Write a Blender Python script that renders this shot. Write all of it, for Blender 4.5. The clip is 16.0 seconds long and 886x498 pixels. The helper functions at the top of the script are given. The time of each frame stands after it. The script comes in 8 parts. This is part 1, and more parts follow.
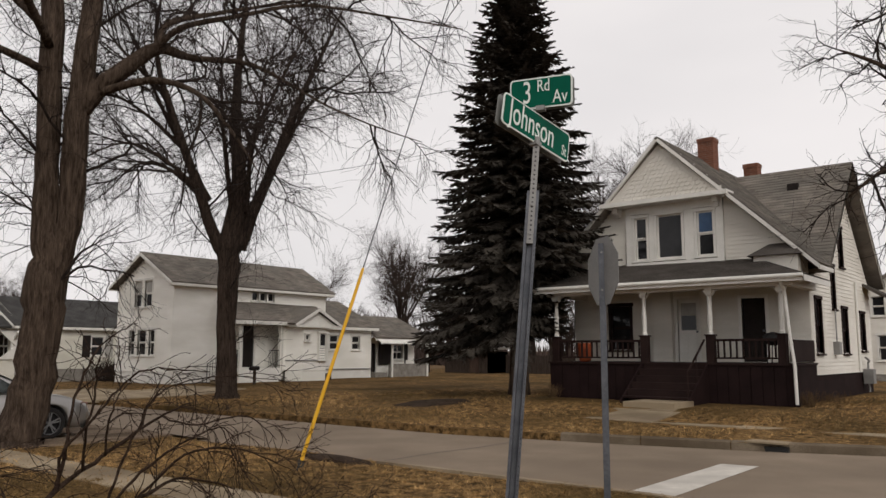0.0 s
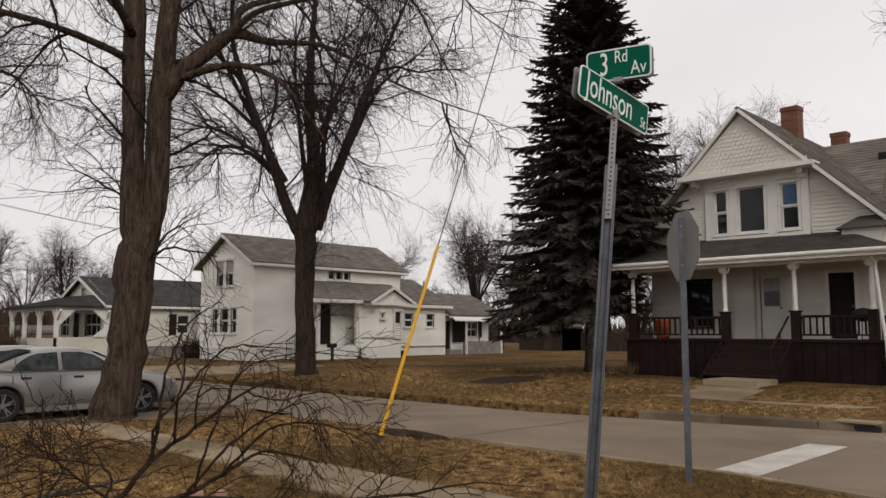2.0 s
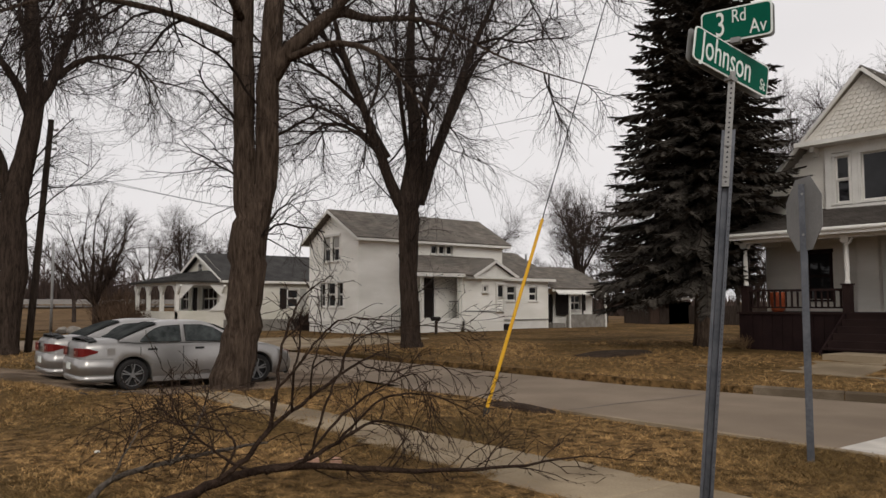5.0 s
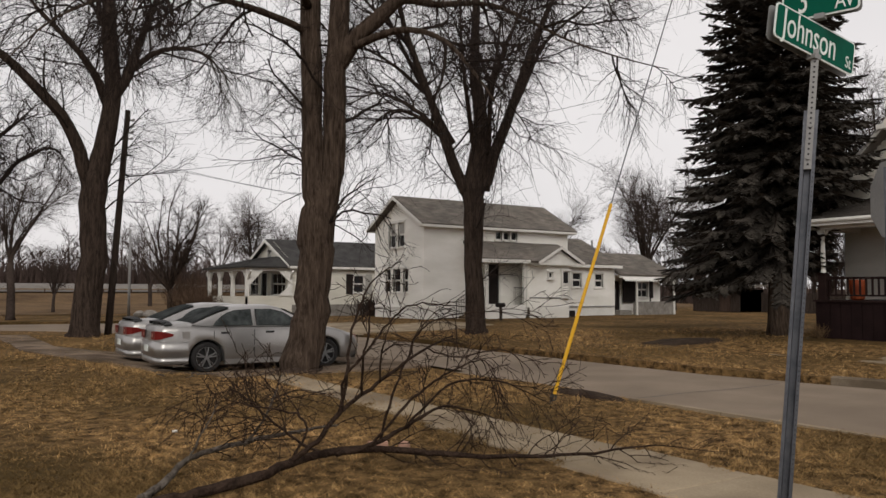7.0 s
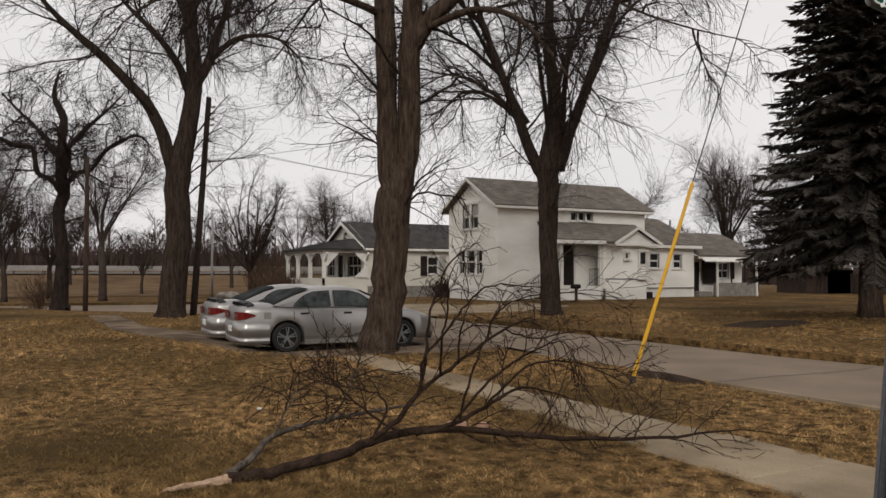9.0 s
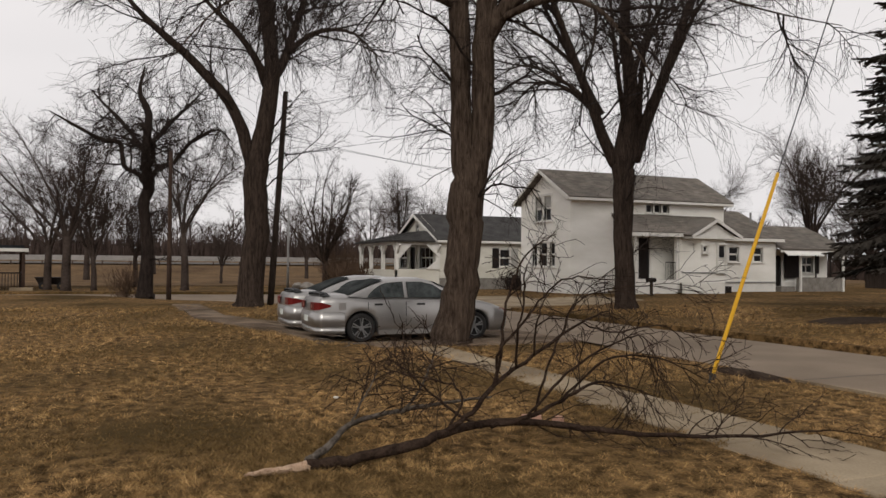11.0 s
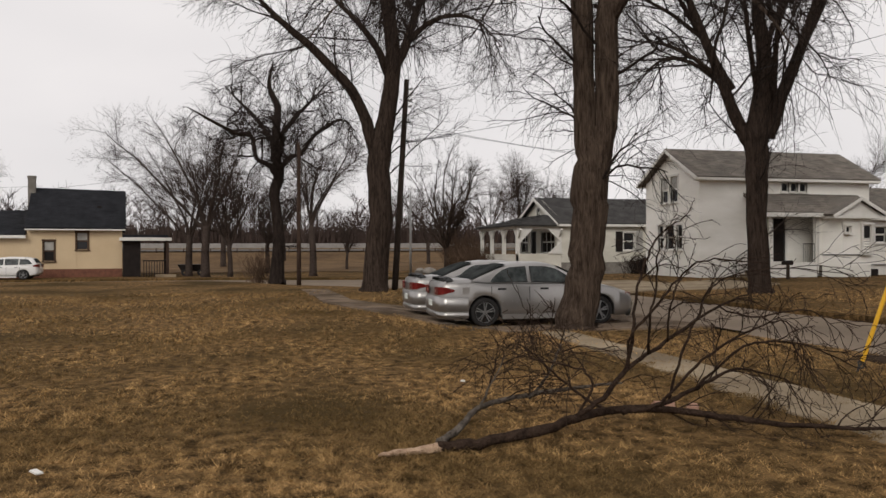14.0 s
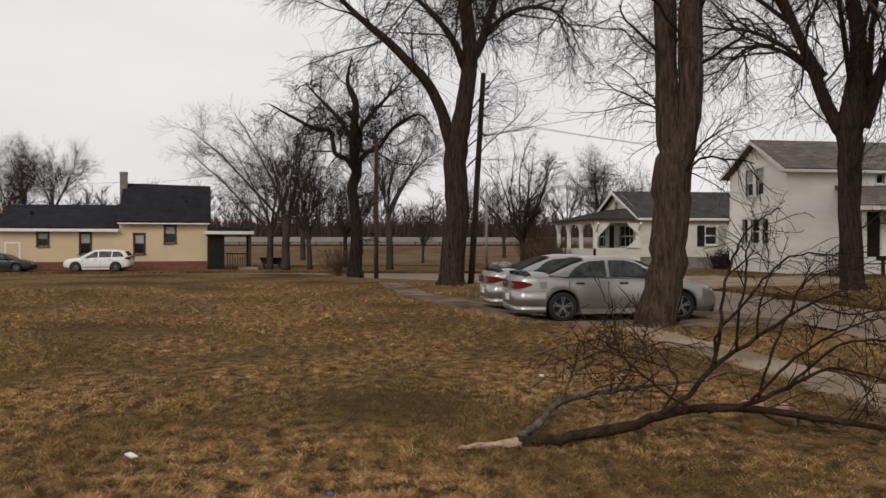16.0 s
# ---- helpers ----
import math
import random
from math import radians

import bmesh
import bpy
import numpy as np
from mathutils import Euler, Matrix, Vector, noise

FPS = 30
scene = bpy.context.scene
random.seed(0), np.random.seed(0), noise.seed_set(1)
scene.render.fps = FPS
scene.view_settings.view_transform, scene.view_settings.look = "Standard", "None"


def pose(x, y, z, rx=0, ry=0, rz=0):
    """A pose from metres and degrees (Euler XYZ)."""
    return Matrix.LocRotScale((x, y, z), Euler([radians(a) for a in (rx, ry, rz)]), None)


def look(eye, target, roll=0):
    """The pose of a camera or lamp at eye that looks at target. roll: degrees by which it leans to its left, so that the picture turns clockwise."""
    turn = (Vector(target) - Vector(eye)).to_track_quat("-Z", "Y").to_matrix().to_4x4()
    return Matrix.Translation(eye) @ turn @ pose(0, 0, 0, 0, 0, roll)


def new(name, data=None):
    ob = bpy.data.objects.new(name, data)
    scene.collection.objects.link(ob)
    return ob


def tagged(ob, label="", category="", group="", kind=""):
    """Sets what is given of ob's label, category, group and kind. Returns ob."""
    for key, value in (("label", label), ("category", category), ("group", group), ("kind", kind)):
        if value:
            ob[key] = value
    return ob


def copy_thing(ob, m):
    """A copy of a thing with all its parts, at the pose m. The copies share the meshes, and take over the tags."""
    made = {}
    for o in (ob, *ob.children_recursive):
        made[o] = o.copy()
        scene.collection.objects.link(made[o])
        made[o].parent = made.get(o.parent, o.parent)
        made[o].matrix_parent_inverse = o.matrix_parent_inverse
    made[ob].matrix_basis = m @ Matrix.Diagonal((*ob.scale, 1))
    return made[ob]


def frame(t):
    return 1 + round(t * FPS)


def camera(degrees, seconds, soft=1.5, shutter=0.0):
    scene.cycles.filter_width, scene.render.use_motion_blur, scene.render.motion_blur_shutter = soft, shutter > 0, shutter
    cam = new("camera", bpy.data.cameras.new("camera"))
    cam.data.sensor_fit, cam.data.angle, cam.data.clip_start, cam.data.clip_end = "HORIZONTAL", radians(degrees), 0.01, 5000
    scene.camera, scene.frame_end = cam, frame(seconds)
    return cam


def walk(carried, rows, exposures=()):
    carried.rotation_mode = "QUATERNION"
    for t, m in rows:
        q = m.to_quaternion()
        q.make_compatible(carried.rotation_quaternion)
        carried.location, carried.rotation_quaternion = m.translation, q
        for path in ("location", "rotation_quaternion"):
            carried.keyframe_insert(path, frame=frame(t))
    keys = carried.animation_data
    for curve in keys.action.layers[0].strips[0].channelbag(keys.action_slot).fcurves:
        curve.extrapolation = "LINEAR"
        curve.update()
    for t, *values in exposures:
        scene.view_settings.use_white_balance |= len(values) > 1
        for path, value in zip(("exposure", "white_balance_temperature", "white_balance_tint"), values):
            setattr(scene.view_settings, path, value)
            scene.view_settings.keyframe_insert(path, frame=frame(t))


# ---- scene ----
cam = camera(58.82, 16.0)
# seconds, x, y, z, pitch, lean to the right, yaw; x runs along the street, y across it
PATH = [
    (0.0, 0.000, 0.000, 1.600, 7.59, -0.12, 39.20),
    (0.5, -0.007, -0.002, 1.599, 7.71, -0.02, 40.38),
    (1.0, -0.013, -0.005, 1.598, 7.18, -0.02, 41.74),
    (1.5, -0.020, -0.008, 1.597, 6.51, 0.00, 42.73),
    (2.0, -0.028, -0.011, 1.597, 5.96, -0.01, 44.51),
    (2.5, -0.035, -0.015, 1.596, 5.74, -0.11, 45.74),
    (3.0, -0.043, -0.018, 1.595, 5.66, -0.13, 46.64),
    (3.5, -0.050, -0.022, 1.594, 5.28, -0.15, 48.01),
    (4.0, -0.058, -0.027, 1.593, 4.89, -0.03, 49.10),
    (6.5, -0.101, -0.051, 1.589, 3.11, -0.14, 55.84),
    (7.0, -0.110, -0.056, 1.588, 3.04, -0.21, 56.55),
    (7.5, -0.118, -0.062, 1.587, 2.88, -0.12, 57.60),
    (8.0, -0.127, -0.068, 1.586, 2.46, 0.00, 59.07),
    (8.5, -0.137, -0.074, 1.585, 2.11, -0.08, 60.64),
    (9.0, -0.146, -0.081, 1.584, 1.68, -0.08, 61.88),
    (11.5, -0.192, -0.115, 1.578, 1.00, -0.31, 68.60),
    (12.0, -0.201, -0.122, 1.576, 0.82, -0.01, 70.22),
    (12.5, -0.210, -0.130, 1.575, 0.53, 0.07, 71.69),
    (13.0, -0.219, -0.137, 1.573, 0.25, 0.05, 72.86),
    (13.5, -0.228, -0.145, 1.572, 0.03, 0.08, 74.30),
    (14.0, -0.237, -0.153, 1.570, -0.03, 0.13, 75.79),
    (14.5, -0.246, -0.161, 1.569, -0.17, -0.14, 77.23),
    (15.0, -0.255, -0.169, 1.567, -0.10, -0.12, 78.25),
    (15.5, -0.264, -0.177, 1.565, -0.29, 0.02, 79.97),
    (16.0, -0.272, -0.186, 1.563, -0.46, -0.01, 81.27),
]
walk(cam, [(t, look((x, y, z), (x - math.sin(radians(yaw)) * math.cos(radians(pitch)), y + math.cos(radians(yaw)) * math.cos(radians(pitch)), z + math.sin(radians(pitch))), -lean)) for t, x, y, z, pitch, lean, yaw in PATH])

# ---- world and light: a flat overcast sky ----
SUN_EL, SUN_AZ = radians(34), radians(122)
world = bpy.data.worlds.new("overcast_sky")
scene.world = world
world.use_nodes = True
wn, wl = world.node_tree.nodes, world.node_tree.links
wn.clear()
sky = wn.new("ShaderNodeTexSky")
sky.sky_type, sky.sun_disc = "NISHITA", False
sky.sun_elevation, sky.sun_rotation = SUN_EL, SUN_AZ
tc = wn.new("ShaderNodeTexCoord")
mp = wn.new("ShaderNodeMapping")
mp.inputs["Scale"].default_value = (1.0, 1.0, 2.6)
cl = wn.new("ShaderNodeTexNoise")
cl.inputs["Scale"].default_value, cl.inputs["Detail"].default_value = 1.7, 4
ramp = wn.new("ShaderNodeValToRGB")
ramp.color_ramp.elements[0].position, ramp.color_ramp.elements[0].color = 0.3, (7.4, 7.15, 7.2, 1)
ramp.color_ramp.elements[1].position, ramp.color_ramp.elements[1].color = 0.72, (8.9, 8.5, 8.45, 1)
mix = wn.new("ShaderNodeMixRGB")
mix.inputs[0].default_value = 0.985
bg = wn.new("ShaderNodeBackground")
bg.inputs[1].default_value = 0.1
out = wn.new("ShaderNodeOutputWorld")
wl.new(tc.outputs["Generated"], mp.inputs[0])
wl.new(mp.outputs[0], cl.inputs["Vector"])
wl.new(cl.outputs["Fac"], ramp.inputs[0])
wl.new(sky.outputs[0], mix.inputs[1])
wl.new(ramp.outputs[0], mix.inputs[2])
wl.new(mix.outputs[0], bg.inputs[0])
wl.new(bg.outputs[0], out.inputs[0])
sun = new("sun", bpy.data.lights.new("sun", "SUN"))
sun.data.energy, sun.data.angle, sun.data.color = 1.45, radians(30), (1.0, 0.95, 0.88)
sun.matrix_world = Matrix.Translation((0, 0, 60)) @ (-Vector((math.cos(SUN_EL) * math.sin(SUN_AZ), math.cos(SUN_EL) * math.cos(SUN_AZ), math.sin(SUN_EL)))).to_track_quat("-Z", "Y").to_matrix().to_4x4()


# ---- materials ----
def mat(name, c1, c2, scale=3.0, rough=0.8, metal=0.0, bump=0.0, fine=40.0, stretch=(1, 1, 1), spec=0.3, c3=None, big=0.35, rnd=0.0, coords="Object", span=(0.55, 1.05)):
    """Two colours mixed by noise at two scales, fine relief, an optional third colour in large patches."""
    m = bpy.data.materials.new(name)
    m.use_nodes = True
    n, l = m.node_tree.nodes, m.node_tree.links
    b = n["Principled BSDF"]
    t = n.new("ShaderNodeTexCoord")
    mpg = n.new("ShaderNodeMapping")
    mpg.inputs["Scale"].default_value = stretch
    l.new(t.outputs[coords], mpg.inputs[0])
    n1 = n.new("ShaderNodeTexNoise")
    n1.inputs["Scale"].default_value, n1.inputs["Detail"].default_value = scale, 6
    n2 = n.new("ShaderNodeTexNoise")
    n2.inputs["Scale"].default_value, n2.inputs["Detail"].default_value = fine, 3
    l.new(mpg.outputs[0], n1.inputs["Vector"])
    l.new(mpg.outputs[0], n2.inputs["Vector"])
    add = n.new("ShaderNodeMath")
    add.operation = "MULTIPLY_ADD"
    l.new(n2.outputs["Fac"], add.inputs[0])
    add.inputs[1].default_value = 0.6
    l.new(n1.outputs["Fac"], add.inputs[2])
    rp = n.new("ShaderNodeMapRange")
    rp.inputs["From Min"].default_value, rp.inputs["From Max"].default_value = span
    l.new(add.outputs[0], rp.inputs["Value"])
    mx = n.new("ShaderNodeMixRGB")
    mx.inputs[1].default_value, mx.inputs[2].default_value = (*c1, 1), (*c2, 1)
    l.new(rp.outputs[0], mx.inputs[0])
    col = mx.outputs[0]
    if c3:
        n3 = n.new("ShaderNodeTexNoise")
        n3.inputs["Scale"].default_value, n3.inputs["Detail"].default_value = big, 5
        l.new(mpg.outputs[0], n3.inputs["Vector"])
        r3 = n.new("ShaderNodeMapRange")
        r3.inputs["From Min"].default_value, r3.inputs["From Max"].default_value = 0.42, 0.66
        l.new(n3.outputs["Fac"], r3.inputs["Value"])
        m3 = n.new("ShaderNodeMixRGB")
        m3.inputs[2].default_value = (*c3, 1)
        l.new(r3.outputs[0], m3.inputs[0])
        l.new(col, m3.inputs[1])
        col = m3.outputs[0]
    if rnd:
        oi = n.new("ShaderNodeObjectInfo")
        geo = n.new("ShaderNodeNewGeometry")
        sm = n.new("ShaderNodeMath")
        sm.operation = "ADD"
        l.new(oi.outputs["Random"], sm.inputs[0])
        l.new(geo.outputs["Random Per Island"], sm.inputs[1])
        hs = n.new("ShaderNodeHueSaturation")
        vr = n.new("ShaderNodeMapRange")
        vr.inputs["From Max"].default_value = 2.0
        vr.inputs["To Min"].default_value, vr.inputs["To Max"].default_value = 1 - rnd, 1 + rnd
        l.new(sm.outputs[0], vr.inputs["Value"])
        l.new(vr.outputs[0], hs.inputs["Value"])
        l.new(col, hs.inputs["Color"])
        col = hs.outputs[0]
    l.new(col, b.inputs["Base Color"])
    b.inputs["Roughness"].default_value, b.inputs["Metallic"].default_value = rough, metal
    b.inputs["Specular IOR Level"].default_value = spec
    if bump:
        bp = n.new("ShaderNodeBump")
        bp.inputs["Strength"].default_value, bp.inputs["Distance"].default_value = min(1, bump * 4), bump * 0.1
        l.new(add.outputs[0], bp.inputs["Height"])
        l.new(bp.outputs[0], b.inputs["Normal"])
    return m


def glass(name, tint, rough=0.04):
    """Window glass over a dark room: glossy, dark, slightly wavy."""
    m = mat(name, tint, tuple(c * 1.6 for c in tint), 1.2, rough, 0, 0.02, 6.0, spec=0.3)
    return m


M_GRASS = mat("dry_grass", (0.03, 0.018, 0.008), (0.26, 0.158, 0.067), 6.0, 0.95, 0, 0.6, 34, spec=0.04, c3=(0.06, 0.039, 0.015), big=0.3, span=(0.62, 0.98))
M_BLADE = mat("dry_grass_blades", (0.058, 0.034, 0.0135), (0.52, 0.328, 0.142), 6.0, 0.9, 0, 0, 20, spec=0.08, c3=(0.11, 0.07, 0.027), big=0.32, rnd=0.8, span=(0.67, 0.96))
M_ROAD = mat("worn_concrete_road", (0.178, 0.138, 0.102), (0.25, 0.198, 0.148), 0.9, 0.9, 0, 0.15, 60, spec=0.1, c3=(0.158, 0.123, 0.091), big=0.3)
M_CONC = mat("grey_concrete", (0.21, 0.163, 0.108), (0.33, 0.265, 0.18), 1.5, 0.9, 0, 0.15, 50, spec=0.1, c3=(0.165, 0.126, 0.084), big=0.8, rnd=0.14)
M_GRAVEL = mat("dark_gravel_drive", (0.075, 0.05, 0.033), (0.25, 0.19, 0.137), 1.6, 0.95, 0, 0.5, 45, spec=0.1, c3=(0.075, 0.053, 0.034), big=0.55)
M_PAINT = mat("white_road_paint", (0.45, 0.42, 0.37), (0.62, 0.58, 0.52), 4, 0.8, 0, 0.1, 40, c3=(0.4, 0.37, 0.33), big=1.2)
M_WHITE = mat("white_siding", (0.63, 0.6, 0.54), (0.72, 0.69, 0.63), 1.2, 0.6, 0, 0.04, 14, stretch=(1, 1, 3), c3=(0.57, 0.54, 0.48), big=0.35)
M_CREAM = mat("cream_white_siding", (0.60, 0.575, 0.5), (0.68, 0.655, 0.58), 1.2, 0.6, 0, 0.04, 14, stretch=(1, 1, 3), c3=(0.55, 0.525, 0.45), big=0.5)
M_WHITEB = mat("bright_white_siding", (0.79, 0.765, 0.71), (0.86, 0.84, 0.79), 1.2, 0.6, 0, 0.04, 14, stretch=(1, 1, 3), c3=(0.7, 0.68, 0.62), big=0.35)
M_TRIM = mat("white_painted_trim", (0.62, 0.605, 0.56), (0.72, 0.7, 0.66), 2.5, 0.55, 0, 0.04, 20)
M_YEL = mat("pale_yellow_stucco", (0.56, 0.43, 0.275), (0.62, 0.485, 0.315), 1.0, 0.8, 0, 0.06, 20, c3=(0.54, 0.41, 0.26), big=0.4)
M_MAROON = mat("dark_maroon_paint", (0.011, 0.006, 0.006), (0.02, 0.011, 0.0105), 2.0, 0.8, 0, 0.08, 25, spec=0.08)
M_DECKDK = mat("dark_painted_wood", (0.014, 0.0075, 0.007), (0.026, 0.015, 0.013), 2.0, 0.75, 0, 0.08, 25, spec=0.1)
M_SHING = mat("grey_asphalt_shingles", (0.105, 0.091, 0.077), (0.22, 0.194, 0.168), 1.3, 0.95, 0, 0.35, 18, stretch=(1, 1, 2.5), spec=0.1, c3=(0.13, 0.118, 0.103), big=0.7, rnd=0.32)
M_SHINGB = mat("brown_asphalt_shingles", (0.055, 0.048, 0.042), (0.10, 0.088, 0.078), 1.6, 0.95, 0, 0.35, 18, stretch=(1, 1, 2.5), spec=0.1)
M_SHINGG = mat("charcoal_asphalt_shingles", (0.04, 0.038, 0.037), (0.075, 0.072, 0.069), 1.6, 0.95, 0, 0.3, 18, spec=0.1)
M_SHINGD = mat("black_asphalt_shingles", (0.014, 0.0145, 0.017), (0.028, 0.029, 0.033), 1.6, 0.95, 0, 0.3, 18, spec=0.1)
M_BRICK = mat("red_brick", (0.13, 0.055, 0.035), (0.22, 0.095, 0.06), 4, 0.9, 0, 0.2, 30, rnd=0.3)
M_MORTAR = mat("old_mortar", (0.2, 0.17, 0.14), (0.26, 0.23, 0.2), 6, 0.95, 0, 0.2, 40)
M_STONE = mat("grey_foundation_stone", (0.14, 0.125, 0.11), (0.27, 0.25, 0.22), 3, 0.95, 0, 0.4, 14)
M_GLASS = glass("dark_window_glass", (0.012, 0.012, 0.013))
M_GLASSB = glass("blue_blind_window_glass", (0.05, 0.085, 0.15))
M_BLIND = mat("pale_window_blind", (0.26, 0.25, 0.23), (0.36, 0.35, 0.32), 3, 0.5, 0, 0.02, 20, spec=0.5)
# dark door paint, also standing in for unlit rooms and porch shade
M_DARK = mat("dark_paint_and_shade", (0.014, 0.0115, 0.0105), (0.026, 0.0205, 0.0185), 2, 0.6, 0, 0.03, 20, spec=0.08)
M_BARK = mat("furrowed_grey_bark", (0.026, 0.0175, 0.0125), (0.11, 0.08, 0.06), 5.0, 0.97, 0, 1.0, 16, stretch=(2.6, 2.6, 0.4), spec=0.05)
M_BARKM = mat("dark_furrowed_bark", (0.018, 0.013, 0.01), (0.07, 0.05, 0.039), 5.0, 0.97, 0, 1.0, 14, stretch=(2.4, 2.4, 0.4), spec=0.05)
M_BARKD = mat("dark_twig_bark", (0.014, 0.0105, 0.009), (0.04, 0.03, 0.025), 4.0, 0.97, 0, 0.5, 20, stretch=(2, 2, 0.6), spec=0.05)
M_BARKL = mat("wet_brown_branch_bark", (0.017, 0.011, 0.008), (0.055, 0.036, 0.026), 9.0, 0.95, 0, 0.5, 40, spec=0.05)
M_BARKF = mat("distant_bark", (0.031, 0.0235, 0.0195), (0.07, 0.053, 0.045), 1.0, 1.0, 0, 0, 8, spec=0.0)
M_NEEDLE = mat("dark_spruce_needles", (0.029, 0.0245, 0.02), (0.074, 0.064, 0.053), 1.4, 0.9, 0, 0, 12, spec=0.12, rnd=0.5)
M_STEEL = mat("galvanised_steel", (0.075, 0.08, 0.092), (0.14, 0.145, 0.16), 6, 0.5, 0.7, 0.03, 40)
M_ALU = mat("weathered_aluminium", (0.2, 0.195, 0.19), (0.27, 0.265, 0.255), 3, 0.5, 0.4, 0.02, 30)
M_SIGN = mat("green_sign_sheeting", (0.0, 0.07, 0.042), (0.001, 0.085, 0.052), 3, 0.6, 0, 0.0, 30, spec=0.08)
M_LETTER = mat("white_reflective_lettering", (0.62, 0.66, 0.62), (0.7, 0.73, 0.7), 5, 0.4)
M_GUARD = mat("yellow_plastic_guard", (0.62, 0.33, 0.01), (0.7, 0.39, 0.02), 3, 0.5, 0, 0.02, 20, spec=0.4)
M_WIRE = mat("dark_wire", (0.03, 0.03, 0.03), (0.06, 0.06, 0.06), 5, 0.6, 0.3)
M_POLE = mat("weathered_pole_wood", (0.022, 0.016, 0.013), (0.06, 0.045, 0.036), 4, 0.95, 0, 0.4, 20, stretch=(3, 3, 0.4), spec=0.1)
M_POLEB = mat("reddish_pole_wood", (0.035, 0.022, 0.017), (0.075, 0.05, 0.038), 4, 0.95, 0, 0.4, 20, stretch=(3, 3, 0.4), spec=0.1)
M_SILVER = mat("silver_car_paint", (0.38, 0.365, 0.35), (0.43, 0.415, 0.4), 1.5, 0.3, 0.82, 0.0, 30, spec=0.4, c3=(0.33, 0.318, 0.303), big=1.0)
M_CARWHITE = mat("white_car_paint", (0.6, 0.59, 0.57), (0.68, 0.67, 0.65), 1.5, 0.25, 0, 0, 30, spec=0.5)
M_CARDARK = mat("dark_green_car_paint", (0.012, 0.018, 0.02), (0.02, 0.027, 0.03), 1.5, 0.25, 0.2, 0, 30, spec=0.5)
M_CARGLASS = mat("tinted_car_glass", (0.014, 0.016, 0.016), (0.075, 0.083, 0.083), 3.2, 0.06, 0, 0.0, 9.0, spec=0.06)
M_REARGLASS = mat("smoked_rear_glass", (0.02, 0.022, 0.022), (0.06, 0.064, 0.063), 2.5, 0.25, 0, 0, 9.0, spec=0.0)
M_TYRE = mat("black_rubber", (0.012, 0.011, 0.011), (0.022, 0.02, 0.019), 6, 0.85, 0, 0.05, 40)
M_RIM = mat("alloy_wheel_metal", (0.22, 0.22, 0.22), (0.34, 0.34, 0.34), 5, 0.3, 0.85)
M_LAMP = mat("red_tail_lamp_plastic", (0.1, 0.008, 0.007), (0.15, 0.014, 0.011), 5, 0.35, 0, 0, 30, spec=0.12)
M_AMBER = mat("clear_lamp_plastic", (0.26, 0.12, 0.1), (0.32, 0.17, 0.14), 5, 0.35, 0, 0, 30, spec=0.6)
# black plastic parts, and black put in for shade on spoiler and wheels
M_BLACKP = mat("black_plastic_and_shade", (0.012, 0.012, 0.012), (0.02, 0.02, 0.02), 5, 0.6)
M_WOODRAW = mat("split_raw_wood", (0.3, 0.19, 0.12), (0.5, 0.36, 0.25), 5, 0.9, 0, 0.3, 30, stretch=(0.5, 3, 3))
M_LICHEN = mat("lichened_branch_bark", (0.035, 0.027, 0.021), (0.17, 0.145, 0.12), 9, 0.97, 0, 0.5, 40, spec=0.05)
M_BRUSH = mat("dry_brown_brush", (0.05, 0.032, 0.022), (0.12, 0.08, 0.055), 1, 1.0, 0, 0, 8, spec=0.0)
M_WOODS = mat("far_bare_woods", (0.036, 0.026, 0.022), (0.08, 0.058, 0.05), 0.2, 1.0, 0, 0, 1.5, spec=0.0)
M_BANK = mat("dry_bank_grass", (0.07, 0.043, 0.023), (0.155, 0.1, 0.053), 0.3, 1.0, 0, 0, 3, spec=0.05)
M_ORANGE = mat("faded_orange_plastic", (0.25, 0.045, 0.015), (0.32, 0.07, 0.02), 3, 0.5)
M_BLUE = mat("blue_plastic_litter", (0.01, 0.06, 0.25), (0.02, 0.09, 0.32), 5, 0.5)
M_RAWBRK = mat("broken_pink_brick", (0.36, 0.2, 0.14), (0.48, 0.3, 0.22), 8, 0.95, 0, 0.2, 40)


